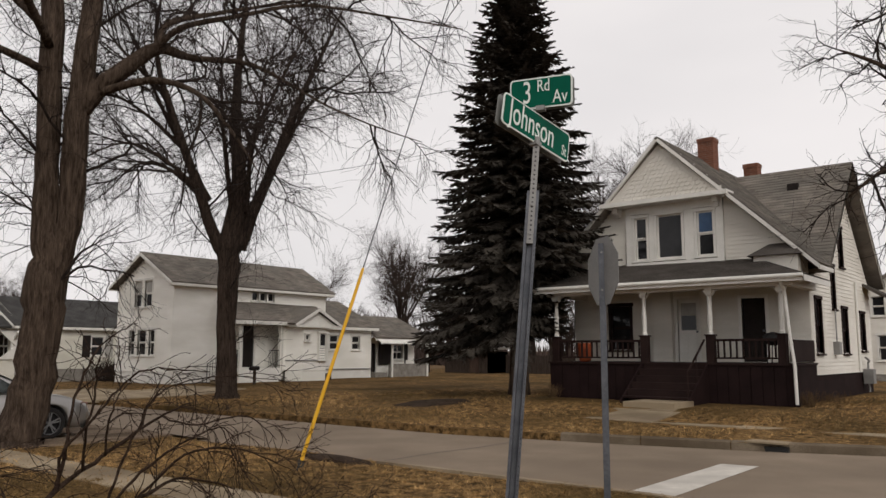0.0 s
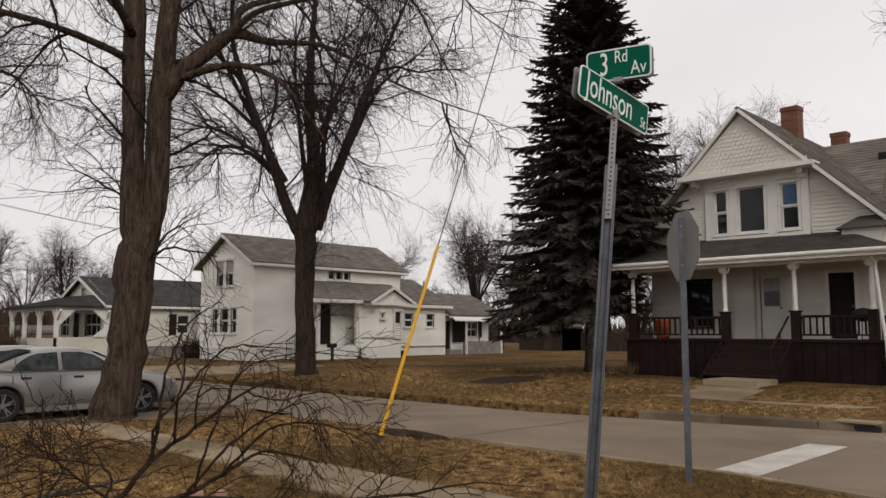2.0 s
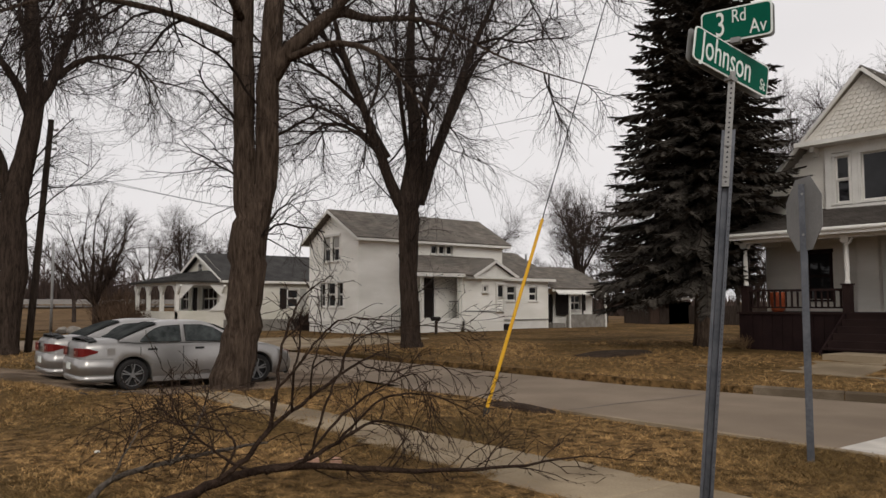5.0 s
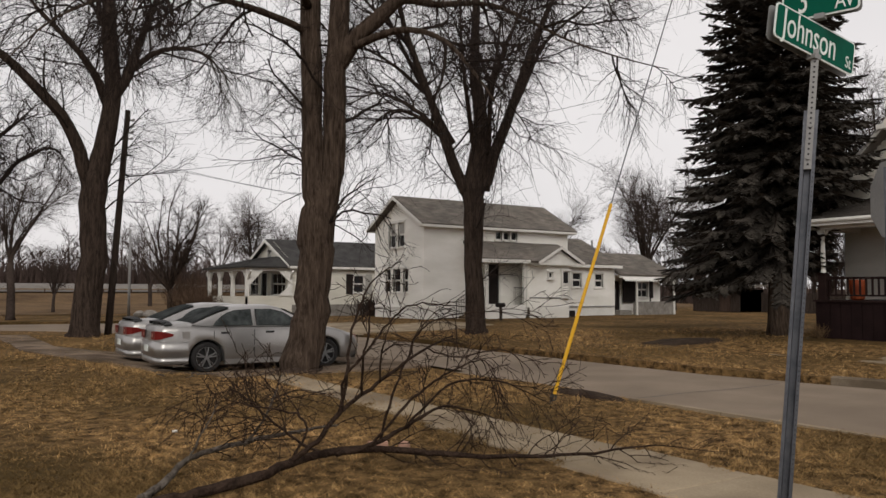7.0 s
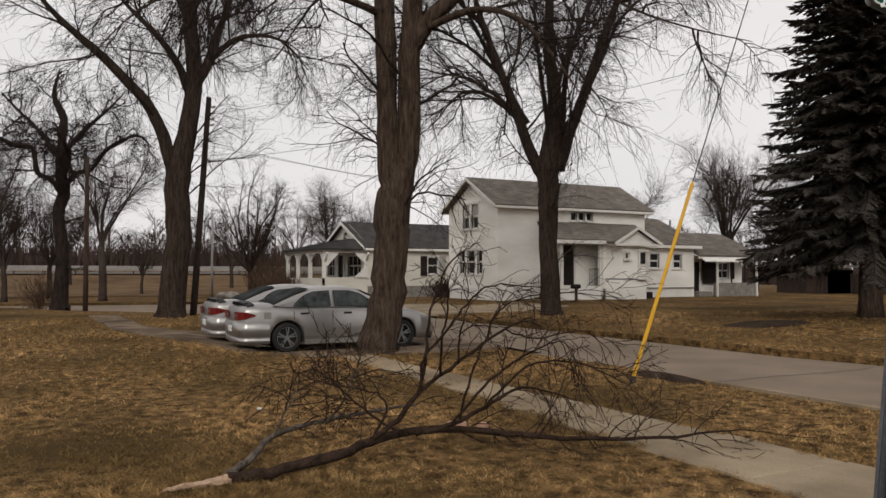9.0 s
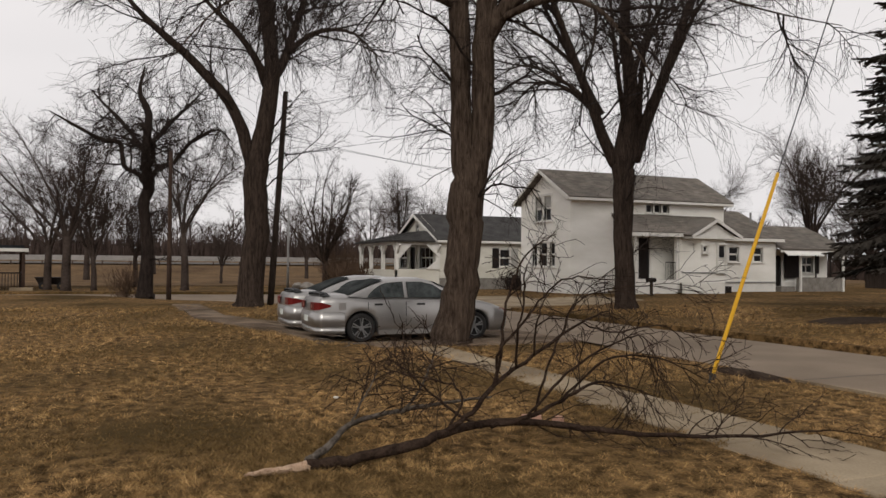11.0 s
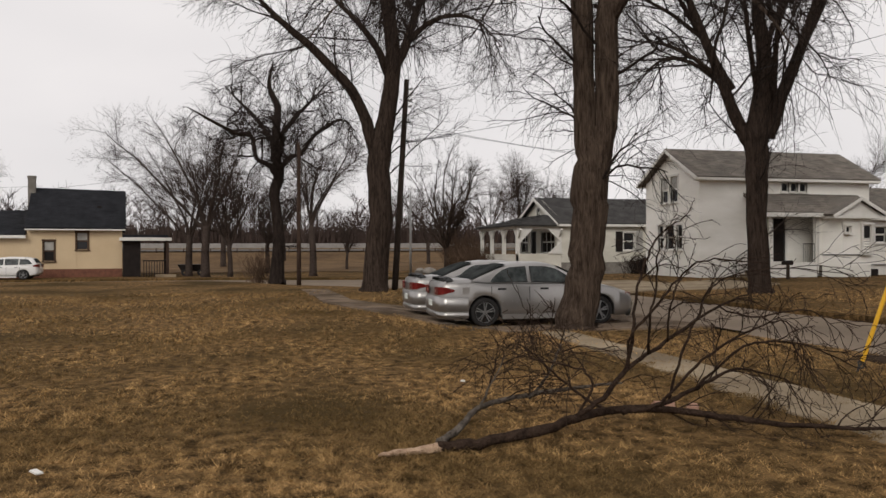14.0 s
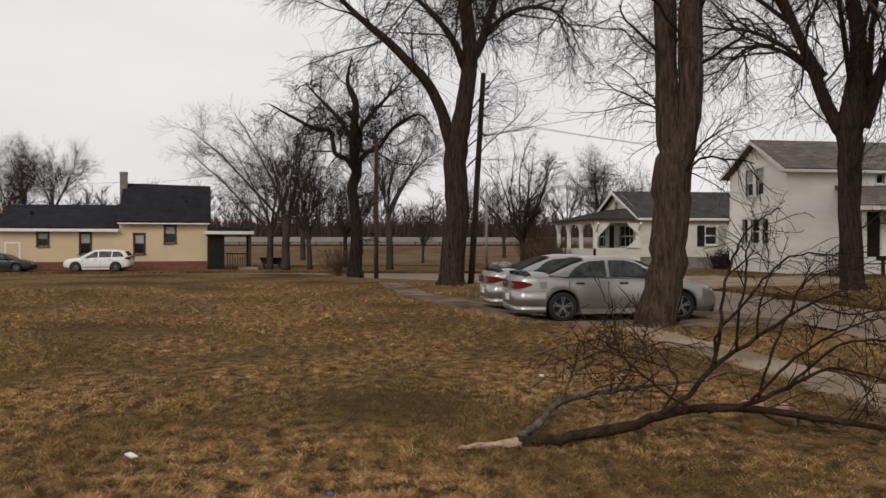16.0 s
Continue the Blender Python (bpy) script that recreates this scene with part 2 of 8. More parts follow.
# ---- building helpers ----
class G:
    """Collects vertices and faces for one mesh."""

    def __init__(self):
        self.v, self.f = [], []

    def add(self, vs, fs):
        k = len(self.v)
        self.v.extend([tuple(p) for p in vs])
        self.f.extend([tuple(i + k for i in f) for f in fs])
        return self

    def quad(self, *p):
        return self.add(p, [tuple(range(len(p)))])

    def box(self, x0, x1, y0, y1, z0, z1):
        return self.add([(x, y, z) for z in (z0, z1) for y in (y0, y1) for x in (x0, x1)],
                        [(0, 2, 3, 1), (4, 5, 7, 6), (0, 1, 5, 4), (2, 6, 7, 3), (0, 4, 6, 2), (1, 3, 7, 5)])

    def slab(self, p, thick):
        """A flat polygon given its thickness downwards along its normal."""
        p = [Vector(q) for q in p]
        nrm = (p[1] - p[0]).cross(p[2] - p[0]).normalized() * thick
        n = len(p)
        return self.add(p + [q - nrm for q in p], [tuple(range(n)), tuple(range(2 * n - 1, n - 1, -1))] + [(i, i + n, (i + 1) % n + n, (i + 1) % n) for i in range(n)])

    def beam(self, a, b, w, h=None):
        """A squared bar from a to b."""
        a, b = Vector(a), Vector(b)
        h = h or w
        d = (b - a).normalized()
        s = d.cross(Vector((0, 0, 1)))
        s = s.normalized() if s.length > 1e-4 else Vector((1, 0, 0))
        u = s.cross(d)
        vs = [q + s * i * w / 2 + u * j * h / 2 for q in (a, b) for i, j in ((-1, -1), (1, -1), (1, 1), (-1, 1))]
        return self.add(vs, [(0, 1, 2, 3), (7, 6, 5, 4), (0, 4, 5, 1), (1, 5, 6, 2), (2, 6, 7, 3), (3, 7, 4, 0)])

    def tube(self, pts, rad, n=8, cap=True, lump=0.0):
        """A tapered round bar along a line of points."""
        pts = [Vector(p) for p in pts]
        k = len(self.v)
        side = None
        for i, p in enumerate(pts):
            d = (pts[min(i + 1, len(pts) - 1)] - pts[max(i - 1, 0)]).normalized()
            if side is None:
                side = d.cross(Vector((0.31, 0.87, 0.12))).normalized()
            side = (side - d * side.dot(d)).normalized()
            up = d.cross(side)
            for j in range(n):
                w = 2 * math.pi * j / n
                r = rad[i]
                if lump:
                    r *= 1 + lump * (math.sin(3 * w + 1.3 * i) * 0.5 + math.sin(7 * w + 0.7 * i) * 0.5)
                q = p + side * (math.cos(w) * r) + up * (math.sin(w) * r)
                self.v.append((q.x, q.y, q.z))
        for i in range(len(pts) - 1):
            for j in range(n):
                a, b = k + i * n + j, k + i * n + (j + 1) % n
                self.f.append((a, b, b + n, a + n))
        if cap:
            self.f.append(tuple(k + j for j in reversed(range(n))))
            self.f.append(tuple(k + (len(pts) - 1) * n + j for j in range(n)))
        return self

    def disc(self, c, axis, r0, r1, w0, w1, n=24):
        """A ring about an axis ('x', 'y' or 'z') between two radii and two places along it; r0 = 0 gives a solid disc."""
        ix = "xyz".index(axis)
        o = [(ix + 1) % 3, (ix + 2) % 3]

        def pt(r, w, i):
            q = [0, 0, 0]
            q[ix], q[o[0]], q[o[1]] = w, r * math.cos(2 * math.pi * i / n), r * math.sin(2 * math.pi * i / n)
            return tuple(c[m] + q[m] for m in range(3))
        vs = [pt(r, w, i) for r, w in ((r1, w0), (r1, w1), (r0, w1), (r0, w0)) for i in range(n)]
        fs = [(m * n + i, m * n + (i + 1) % n, ((m + 1) % 4) * n + (i + 1) % n, ((m + 1) % 4) * n + i) for m in range(4) for i in range(n)]
        return self.add(vs, fs)

    def mesh(self, name):
        me = bpy.data.meshes.new(name)
        me.from_pydata(self.v, [], self.f)
        me.validate()
        return me


WORLD = {}


def thing(name, label, category, x=0.0, y=0.0, z=0.0, rz=0.0, group="", kind=""):
    ob = new(name)
    ob.empty_display_size = 0.2
    ob.matrix_basis = pose(x, y, z, 0, 0, rz)
    WORLD[ob] = ob.matrix_basis.copy()
    return tagged(ob, label, category, group, kind)


def part(name, g, material, parent=None, label="", smooth=False, local=False):
    """Links what g holds, in world places (or in the parent's, with local), as one mesh under parent."""
    me = g if isinstance(g, bpy.types.Mesh) else g.mesh(name)
    if not me.materials:
        me.materials.append(material)
    if parent is not None and not local:
        me.transform(WORLD[parent].inverted())
    if smooth:
        me.polygons.foreach_set("use_smooth", [True] * len(me.polygons))
    ob = new(name, me)
    if parent is not None:
        ob.parent = parent
        WORLD[ob] = WORLD[parent].copy()
    else:
        WORLD[ob] = Matrix()
    if label:
        ob["label"] = label
    return ob


def setting(name, g, material, label, category, kind="structure", smooth=False):
    return tagged(part(name, g, material, None, "", smooth), label, category, "", kind)


# ---- ground: one sheet to the horizon, with the street sunk into it ----
def near_edge(x):
    return float(np.interp(x, [-50.6, -50.59, -42.5, -41.6, -41.0, -39.5, -36.7, -33.5, -30.7, -28, -25.5, -23, -4, -1, 1.4, 2.3, 2.6, 11.0, 11.01],
                           [0, -90, -90, -10, -3.2, -0.6, 0.8, 3.3, 6.0, 7.8, 8.65, 8.8, 8.75, 8.2, 6.3, 3, -90, -90, 0]))


def far_edge(x):
    return float(np.interp(x, [-50.6, -50.59, -50.3, -49.6, -48, -45, -40, -35, -30, -11, -7, -4.9, -2.8, 0, 2.6, 3.6, 4.2, 11.0, 11.01],
                           [0, -90, -10, -1, 5, 9.2, 12, 13.2, 13.55, 13.6, 14.3, 14.75, 15.4, 16.5, 18.6, 22, 90, 90, 0]))


def rise(x, y):
    """The lie of the land: the lawns across the street stand a little higher; the far field falls away and climbs again."""
    k = float(np.interp(y, [14, 15.2, 17.6, 19.6, 22, 60], [0.0, 0.02, 0.04, 0.24, 0.27, 0.27]))
    k *= float(np.interp(x, [-46, -38, 30], [0, 0.8, 1]))
    k += float(np.interp(x, [-400, -140, -110, -96, -84, -70, -48, -42], [4.0, 2.2, 1.6, 1.2, 0.1, -0.18, -0.18, 0]))
    return k + pad_dip(x, y)


def pad_dip(x, y):
    """The parking pad lies almost as low as the street."""
    return -0.155 * float(np.interp(x, [-22.4, -21.4, -15.9, -15.1], [0, 1, 1, 0])) * float(np.interp(y, [3.4, 4.7, 8.8, 9.6], [0, 1, 1, 0]))


def build_ground():
    xs = sorted(set([-900, -600, -400, -280, -200, -160, -140, -125] + list(np.arange(-110, -56, 2.5)) + list(np.arange(-56, -20, 0.7)) + list(np.arange(-20, 6, 0.5)) + list(np.arange(6, 30, 2.0)) + [-50.6, -50.59, 11.0, 11.01, 40, 60, 100, 180, 300, 600, 900]))
    nf = [-900, -500, -250, -120, -70, -45, -32, -24] + [-18 + 1.0 * i for i in range(18)]
    rows = []
    for x in xs:
        n, f = near_edge(x), far_edge(x)
        road = f - n > 0.05
        low = [y for y in nf]
        col = []
        frac = [(y + 900) / 900 for y in low]
        lo = -900.0
        for i, q in enumerate(frac):
            y = lo + (n - lo) * q if n > -60 else lo + (n - lo) * i / len(frac)
            col.append((x, y, rise(x, y)))
        col.append((x, n, rise(x, n) + 0.0))
        col.append((x, n + 0.01, rise(x, n) - (0.3 if road else 0)))
        for q in (0.2, 0.5, 0.8):
            y = n + (f - n) * q
            col.append((x, y, rise(x, y) - (0.3 if road else 0)))
        col.append((x, f - 0.01, rise(x, f) - (0.3 if road else 0)))
        col.append((x, f, rise(x, f)))
        for q in (0.3, 0.7, 1.2, 1.8, 2.4, 3, 3.6, 4.2, 4.9, 5.6, 6.5, 7.5, 9, 11, 14, 18, 24, 32, 45, 65, 100, 160, 280, 480, 800):
            y = f + q
            col.append((x, y, rise(x, y)))
        rows.append(col)
    m = len(rows[0])
    g = G()
    for c in rows:
        for (x, y, z) in c:
            w = 0.0 if abs(x) > 60 or abs(y) > 60 else 0.035 * noise.noise(Vector((x * 0.35, y * 0.35, 0)))
            g.v.append((x, y, z + w * (1 if z > -0.1 else 0) + 0.5 * pad_dip(x, y)))
    for i in range(len(rows) - 1):
        for j in range(m - 1):
            a = i * m + j
            g.f.append((a, a + m, a + m + 1, a + 1))
    setting("ground", g, M_GRASS, "dry brown winter lawn and open ground", "ground", smooth=False)


build_ground()

ROADZ = -0.13


def strip(xs, lo, hi, z, n=4):
    """A sheet between two edge lines over a run of x; its rims dip into the ground."""
    g = G()
    xs = [xs[0] - 0.02] + list(xs) + [xs[-1] + 0.02]
    n += 2
    for i, x in enumerate(xs):
        a, b = lo(x), hi(x)
        for j in range(n + 1):
            y = a + (b - a) * (0 if j == 0 else 1 if j == n else 0.01 + 0.98 * (j - 1) / (n - 2))
            rim = j in (0, n) or i in (0, len(xs) - 1)
            g.v.append((x, y, z + rise(x, y) - (0.09 if rim else 0)))
    m = n + 1
    for i in range(len(xs) - 1):
        for j in range(n):
            a = i * m + j
            g.f.append((a, a + m, a + m + 1, a + 1))
    return g


setting("road", strip(list(np.arange(-50.5, -26, 0.4)) + list(np.arange(-26, 11.2, 0.5)), near_edge, far_edge, ROADZ, 6), M_ROAD, "worn pale grey concrete street with cracks", "road")
# joints and cracks as thin sunken-looking dark fillets laid on the slabs
road_joint = G()
rj = random.Random(4)
for jx in (-9.0, -21.0):
    p = [Vector((jx + rj.uniform(-0.06, 0.06), 8.95 + (13.45 - 8.95) * i / 9, ROADZ + 0.004)) for i in range(10)]
    for a, b in zip(p, p[1:]):
        road_joint.quad(a + Vector((-0.02, 0, 0)), a + Vector((0.02, 0, 0)), b + Vector((0.02, 0, 0)), b + Vector((-0.02, 0, 0)))
M_TAR = mat("dark_joint_tar", (0.06, 0.05, 0.044), (0.11, 0.095, 0.085), 3, 0.9)
setting("road_seam", road_joint, M_TAR, "dark tarred joints and cracks in the street", "road seam")


M_KERB = mat("weathered_kerb_concrete", (0.1, 0.077, 0.054), (0.2, 0.16, 0.115), 2.2, 0.95, 0, 0.25, 40, spec=0.1, c3=(0.085, 0.064, 0.043), big=1.0)


def kerb(name, edge, xs, out_sign, label, material):
    """A concrete kerb along an edge line, its top a little above the verge, cut into lengths."""
    th = tagged(new(name), label, "kerb", "", "structure")
    WORLD[th] = Matrix()
    for i in range(0, len(xs) - 1, 4):
        seg = xs[i:i + 5]
        if len(seg) < 2:
            continue
        g = G()
        pts = []
        for x in seg:
            e = edge(x)
            d = (edge(x + 0.05) - edge(x - 0.05)) / 0.1
            nrm = Vector((-d, 1, 0)).normalized() * out_sign
            z = rise(x, e)
            pts.append((Vector((x, e, z)), nrm))
        prof = [(-0.03, -0.28), (-0.015, 0.0), (0.02, 0.025), (0.15, 0.03), (0.16, -0.1)]
        m = len(prof)
        k0 = 0
        for q, (c, nrm) in enumerate(pts):
            cc = c + (pts[-1][0] - pts[0][0]).normalized() * (0.01 if q == 0 else -0.01 if q == len(pts) - 1 else 0)
            for o, h in prof:
                w = cc + nrm * o
                g.v.append((w.x, w.y, w.z + h))
        for q in range(len(pts) - 1):
            for j in range(m - 1):
                a = q * m + j
                g.f.append((a, a + 1, a + m + 1, a + m))
        g.f.append(tuple(range(m)))
        g.f.append(tuple((len(pts) - 1) * m + j for j in reversed(range(m))))
        part("kerb_stone", g, material, th)
    return th


kerb("kerb_far", far_edge, [x for x in np.arange(-8.4, 2.8, 0.4) if not -4.95 < x < -4.25], 1, "weathered brown-grey concrete kerb across the street", M_KERB)
kerb("kerb_near", near_edge, list(np.arange(-8.3, 1.2, 0.4)), -1, "worn concrete kerb flush with the grass verge", M_CONC)
drain = thing("storm_drain", "dark storm drain inlet in the far kerb", "storm drain", -4.6, far_edge(-4.6), 0)
part("inlet", G().box(-4.97, -4.25, far_edge(-4.6) - 0.02, far_edge(-4.6) + 0.35, -0.26, -0.03), M_BLACKP, drain)
part("grate", G().box(-4.97, -4.25, far_edge(-4.6) - 0.1, far_edge(-4.6) + 0.3, 0.02, 0.05), M_CONC, drain)
setting("stop_line", G().quad((-4.66, 9.35, ROADZ + 0.005), (-4.08, 9.35, ROADZ + 0.005), (-4.12, 12.82, ROADZ + 0.005), (-4.68, 12.75, ROADZ + 0.005)), M_PAINT, "white painted stop line on the street", "road marking")

# ---- pavements ----
def creep(x):
    """How far the lawn has grown over the near footpath's edge."""
    return float(np.interp(x, [-25, -15, -9, -6.5, -4.5], [0.0, 0.4, 0.27, 0.13, 0.0]))


def slabs(name, label, xs, y0, y1, z, material, group=""):
    th = tagged(new(name), label, "pavement", "", "structure")
    WORLD[th] = Matrix()
    r = random.Random(9)
    y_lo, y_hi = y0, y1
    for a, b in zip(xs, xs[1:]):
        t = [r.uniform(-0.008, 0.008) for _ in range(4)]
        g = G()
        y0, y1 = y_lo + creep((a + b) / 2), y_hi - 0.6 * creep((a + b) / 2)
        x0, x1 = a + 0.008, b - 0.008
        zz = [z + rise(x, y) + k for (x, y), k in zip(((x0, y0), (x1, y0), (x1, y1), (x0, y1)), t)]
        c = 0.012
        top = [(x0 + c, y0 + c, zz[0]), (x1 - c, y0 + c, zz[1]), (x1 - c, y1 - c, zz[2]), (x0 + c, y1 - c, zz[3])]
        mid = [(x0, y0, zz[0] - c), (x1, y0, zz[1] - c), (x1, y1, zz[2] - c), (x0, y1, zz[3] - c)]
        bot = [(p[0], p[1], p[2] - 0.12) for p in mid]
        g.add(top + mid + bot, [(0, 1, 2, 3)] + [(4 + i, 4 + (i + 1) % 4, (i + 1) % 4, i) for i in range(4)] + [(8 + i, 8 + (i + 1) % 4, 4 + (i + 1) % 4, 4 + i) for i in range(4)])
        part("slab", g, material, th)


slabs("pavement_near", "pale concrete footpath beside the lawn", [-15.6 + 1.25 * i for i in range(14)], 4.75, 5.98, 0.022, M_CONC)
slabs("pavement_left", "worn concrete footpath half covered by soil", [-30.8 + 1.3 * i for i in range(4)], 2.0, 3.0, 0.02, M_GRAVEL)
slabs("pavement_far", "worn concrete footpath sunk in the far lawns", [-12 + 1.5 * i for i in range(10)], 17.2, 17.75, 0.012, M_CONC)
setting("driveway_near", strip(list(np.arange(-27.5, -13.9, 0.5)), lambda x: float(np.interp(x, [-27.5, -23, -20.5, -17.6, -15.5, -14], [2.1, 2.05, 2.7, 3.6, 4.2, 4.5])),
                               lambda x: float(np.interp(x, [-24, -21.6, -21.2], [3.0, 3.8, 8.84])), 0.035, 14), M_GRAVEL, "brown gravel parking pad with soil and litter", "driveway")
setting("driveway_far", strip(list(np.arange(-34, -25.6, 0.5)), lambda x: 13.4, lambda x: 19.6 if x > -30.5 else 17.6, 0.035, 6), M_CONC, "pale concrete driveway apron across the street", "driveway")
setting("front_path", strip([-9.7, -8.7, -7.95], lambda x: 17.3, lambda x: 19.05, 0.025, 4), M_CONC, "concrete path from the kerb to the house steps", "path")
ramp = G()
for i in range(16):
    x = -21.4 + i * 0.5
    ramp.v.extend([(x, 8.8, 0.036 + pad_dip(x, 8.8)), (x, 9.1, -0.03 + 0.5 * pad_dip(x, 8.8)), (x, 9.7, ROADZ + 0.004)])
for i in range(15):
    for j in range(2):
        a = i * 3 + j
        ramp.f.append((a, a + 3, a + 4, a + 1))
setting("driveway_ramp", ramp, M_GRAVEL, "gravel washed from the parking pad onto the street", "driveway")


def soil_patch(cx, cy, a, b, turn):
    """A thin bare patch with a ragged rim, a hand above the lawn at its crown."""
    g = G()
    n, m = 40, 6
    for j in range(m + 1):
        for i in range(n):
            w = 2 * math.pi * i / n
            q = j / m * (1 + 0.22 * noise.noise(Vector((math.cos(w) * 2.2, math.sin(w) * 2.2, cx))))
            u, v = a * q * math.cos(w), b * q * math.sin(w)
            x, y = cx + u * math.cos(turn) - v * math.sin(turn), cy + u * math.sin(turn) + v * math.cos(turn)
            z = rise(x, y) + 0.035 * noise.noise(Vector((x * 0.35, y * 0.35, 0))) + (0.07 * (1 - (j / m) ** 2) if j < m else -0.05)
            g.v.append((x, y, z + 0.02))
    for j in range(m):
        for i in range(n):
            g.f.append((j * n + i, (j + 1) * n + i, (j + 1) * n + (i + 1) % n, j * n + (i + 1) % n))
    return g


M_SOIL = mat("dark_bare_soil", (0.022, 0.015, 0.011), (0.06, 0.042, 0.03), 3.0, 0.97, 0, 0.6, 30, spec=0.05)
setting("mud_patch", soil_patch(-8.9, 8.35, 0.75, 0.22, radians(5)), M_SOIL, "muddy rut where the verge meets the street", "soil")
setting("soil_patch", soil_patch(-15.5, 18.5, 1.15, 0.75, radians(40)), M_SOIL, "dark bare soil patch on the far lawn", "soil")


# ---- houses ----
def mapper(axis, at, out):
    if axis == "x":
        return lambda s, d, z: (at + out * d, s, z)
    return lambda s, d, z: (s, at + out * d, z)


def obox(g, P, s0, s1, d0, d1, z0, z1):
    a, b = P(s0, d0, z0), P(s1, d1, z1)
    return g.box(min(a[0], b[0]), max(a[0], b[0]), min(a[1], b[1]), max(a[1], b[1]), min(a[2], b[2]), max(a[2], b[2]))


def wall(parent, axis, at, out, lo, hi, z0, z1, holes=(), material=None, lap=0.125, shape=None, thick=0.16, name="wall", label=""):
    """A clad wall with openings (s0, s1, z0, z1) through it; shape(z) narrows it towards a gable."""
    P = mapper(axis, at, out)
    g = G()
    cz = sorted(set([z0, z1] + [h[2] for h in holes] + [h[3] for h in holes]))
    cs = sorted(set([lo, hi] + [h[0] for h in holes] + [h[1] for h in holes]))
    base_top = z1
    if shape:
        base_top = z0
        while base_top + 0.05 <= z1 and shape(base_top)[0] <= lo + 1e-3 and shape(base_top)[1] >= hi - 1e-3:
            base_top += 0.05
        cz = sorted(set([z for z in cz if z <= base_top] + [base_top]))
    for za, zb in zip(cz, cz[1:]):
        for sa, sb in zip(cs, cs[1:]):
            m, k = (sa + sb) / 2, (za + zb) / 2
            if not any(h[0] < m < h[1] and h[2] < k < h[3] for h in holes):
                obox(g, P, sa, sb, -thick, 0, za, zb)
    core = max([base_top] + [k[3] + 0.04 for k in holes])
    if shape and core < z1 - 0.2:
        (a, b), (c, d) = shape(core), shape(z1 - 0.06)
        a, b = max(a, lo) + 0.08, min(b, hi) - 0.08
        if d - c < 0.12:
            c, d = (c + d) / 2 - 0.02, (c + d) / 2 + 0.02
        q = [P(s, e, k) for e in (-0.08, 0.004) for s, k in ((a, core - 0.02), (b, core - 0.02), (d, z1 - 0.1), (c, z1 - 0.1))]
        g.add(q, [(0, 1, 2, 3), (7, 6, 5, 4), (0, 4, 5, 1), (1, 5, 6, 2), (2, 6, 7, 3), (3, 7, 4, 0)])
    z = z0
    while z < z1 - 1e-3:
        zt = min(z + lap, z1)
        a, b = (lo, hi) if not shape else shape(z + lap * 0.5)
        a, b = max(a, lo), min(b, hi)
        runs = [(a, b)]
        for h in holes:
            if h[2] < zt - 0.02 and h[3] > z + 0.02:
                runs = [r for q in runs for r in ((q[0], min(q[1], h[0])), (max(q[0], h[1]), q[1])) if r[1] - r[0] > 0.03]
        for a, b in runs:
            if b - a > 0.03:
                back = -0.02 if not shape or z < base_top - lap else -0.1
                g.add([P(a, 0.024, z), P(b, 0.024, z), P(b, 0.006, zt), P(a, 0.006, zt), P(a, back, z), P(b, back, z), P(b, back, zt), P(a, back, zt)],
                      [(0, 1, 2, 3), (4, 7, 6, 5), (0, 4, 5, 1), (2, 6, 7, 3), (0, 3, 7, 4), (1, 5, 6, 2)])
        z = zt
    return part(name, g, material, parent, label)


def scales(parent, axis, at, out, lo, hi, z0, z1, shape, material):
    """Fish-scale shingles in a gable, each a small rounded tongue over the next course."""
    P = mapper(axis, at, out)
    g = G()
    w, h = 0.16, 0.15
    z, r = z0, 0
    while z < z1 - 0.05:
        a, b = shape(z + h * 0.5)
        s = math.floor(a / w) * w + (w / 2 if r % 2 else 0)
        while s < b:
            if s > a - w * 0.4 and s + w < b + w * 0.4:
                q = [(0.002, h), (0.002, 0.045), (0.04, 0.01), (w / 2, 0.0), (w - 0.04, 0.01), (w - 0.002, 0.045), (w - 0.002, h)]
                n = len(q)
                g.add([P(s + i, 0.008 + 0.02 * (1 - j / h), z + j) for i, j in q] + [P(s + i, 0.004, z + j) for i, j in q],
                      [tuple(range(n))] + [(i, i + n, i + n + 1, i + 1) for i in range(n - 1)])
            s += w
        z += h * 0.86
        r += 1
    g2 = G()
    a, b = shape(z0)
    p = [P(a, 0, z0), P(b, 0, z0), P((shape(z1)[0] + shape(z1)[1]) / 2, 0, z1)]
    q = [P(a, -0.12, z0), P(b, -0.12, z0), P((shape(z1)[0] + shape(z1)[1]) / 2, -0.12, z1)]
    g2.add(p + q, [(0, 1, 2), (5, 4, 3), (0, 3, 4, 1), (1, 4, 5, 2), (2, 5, 3, 0)])
    part("gable_wall", g2, material, parent)
    o = part("shingle_course", g, material, parent, "white fish-scale wooden shingles")
    o["kind"] = "stuff"
    return o


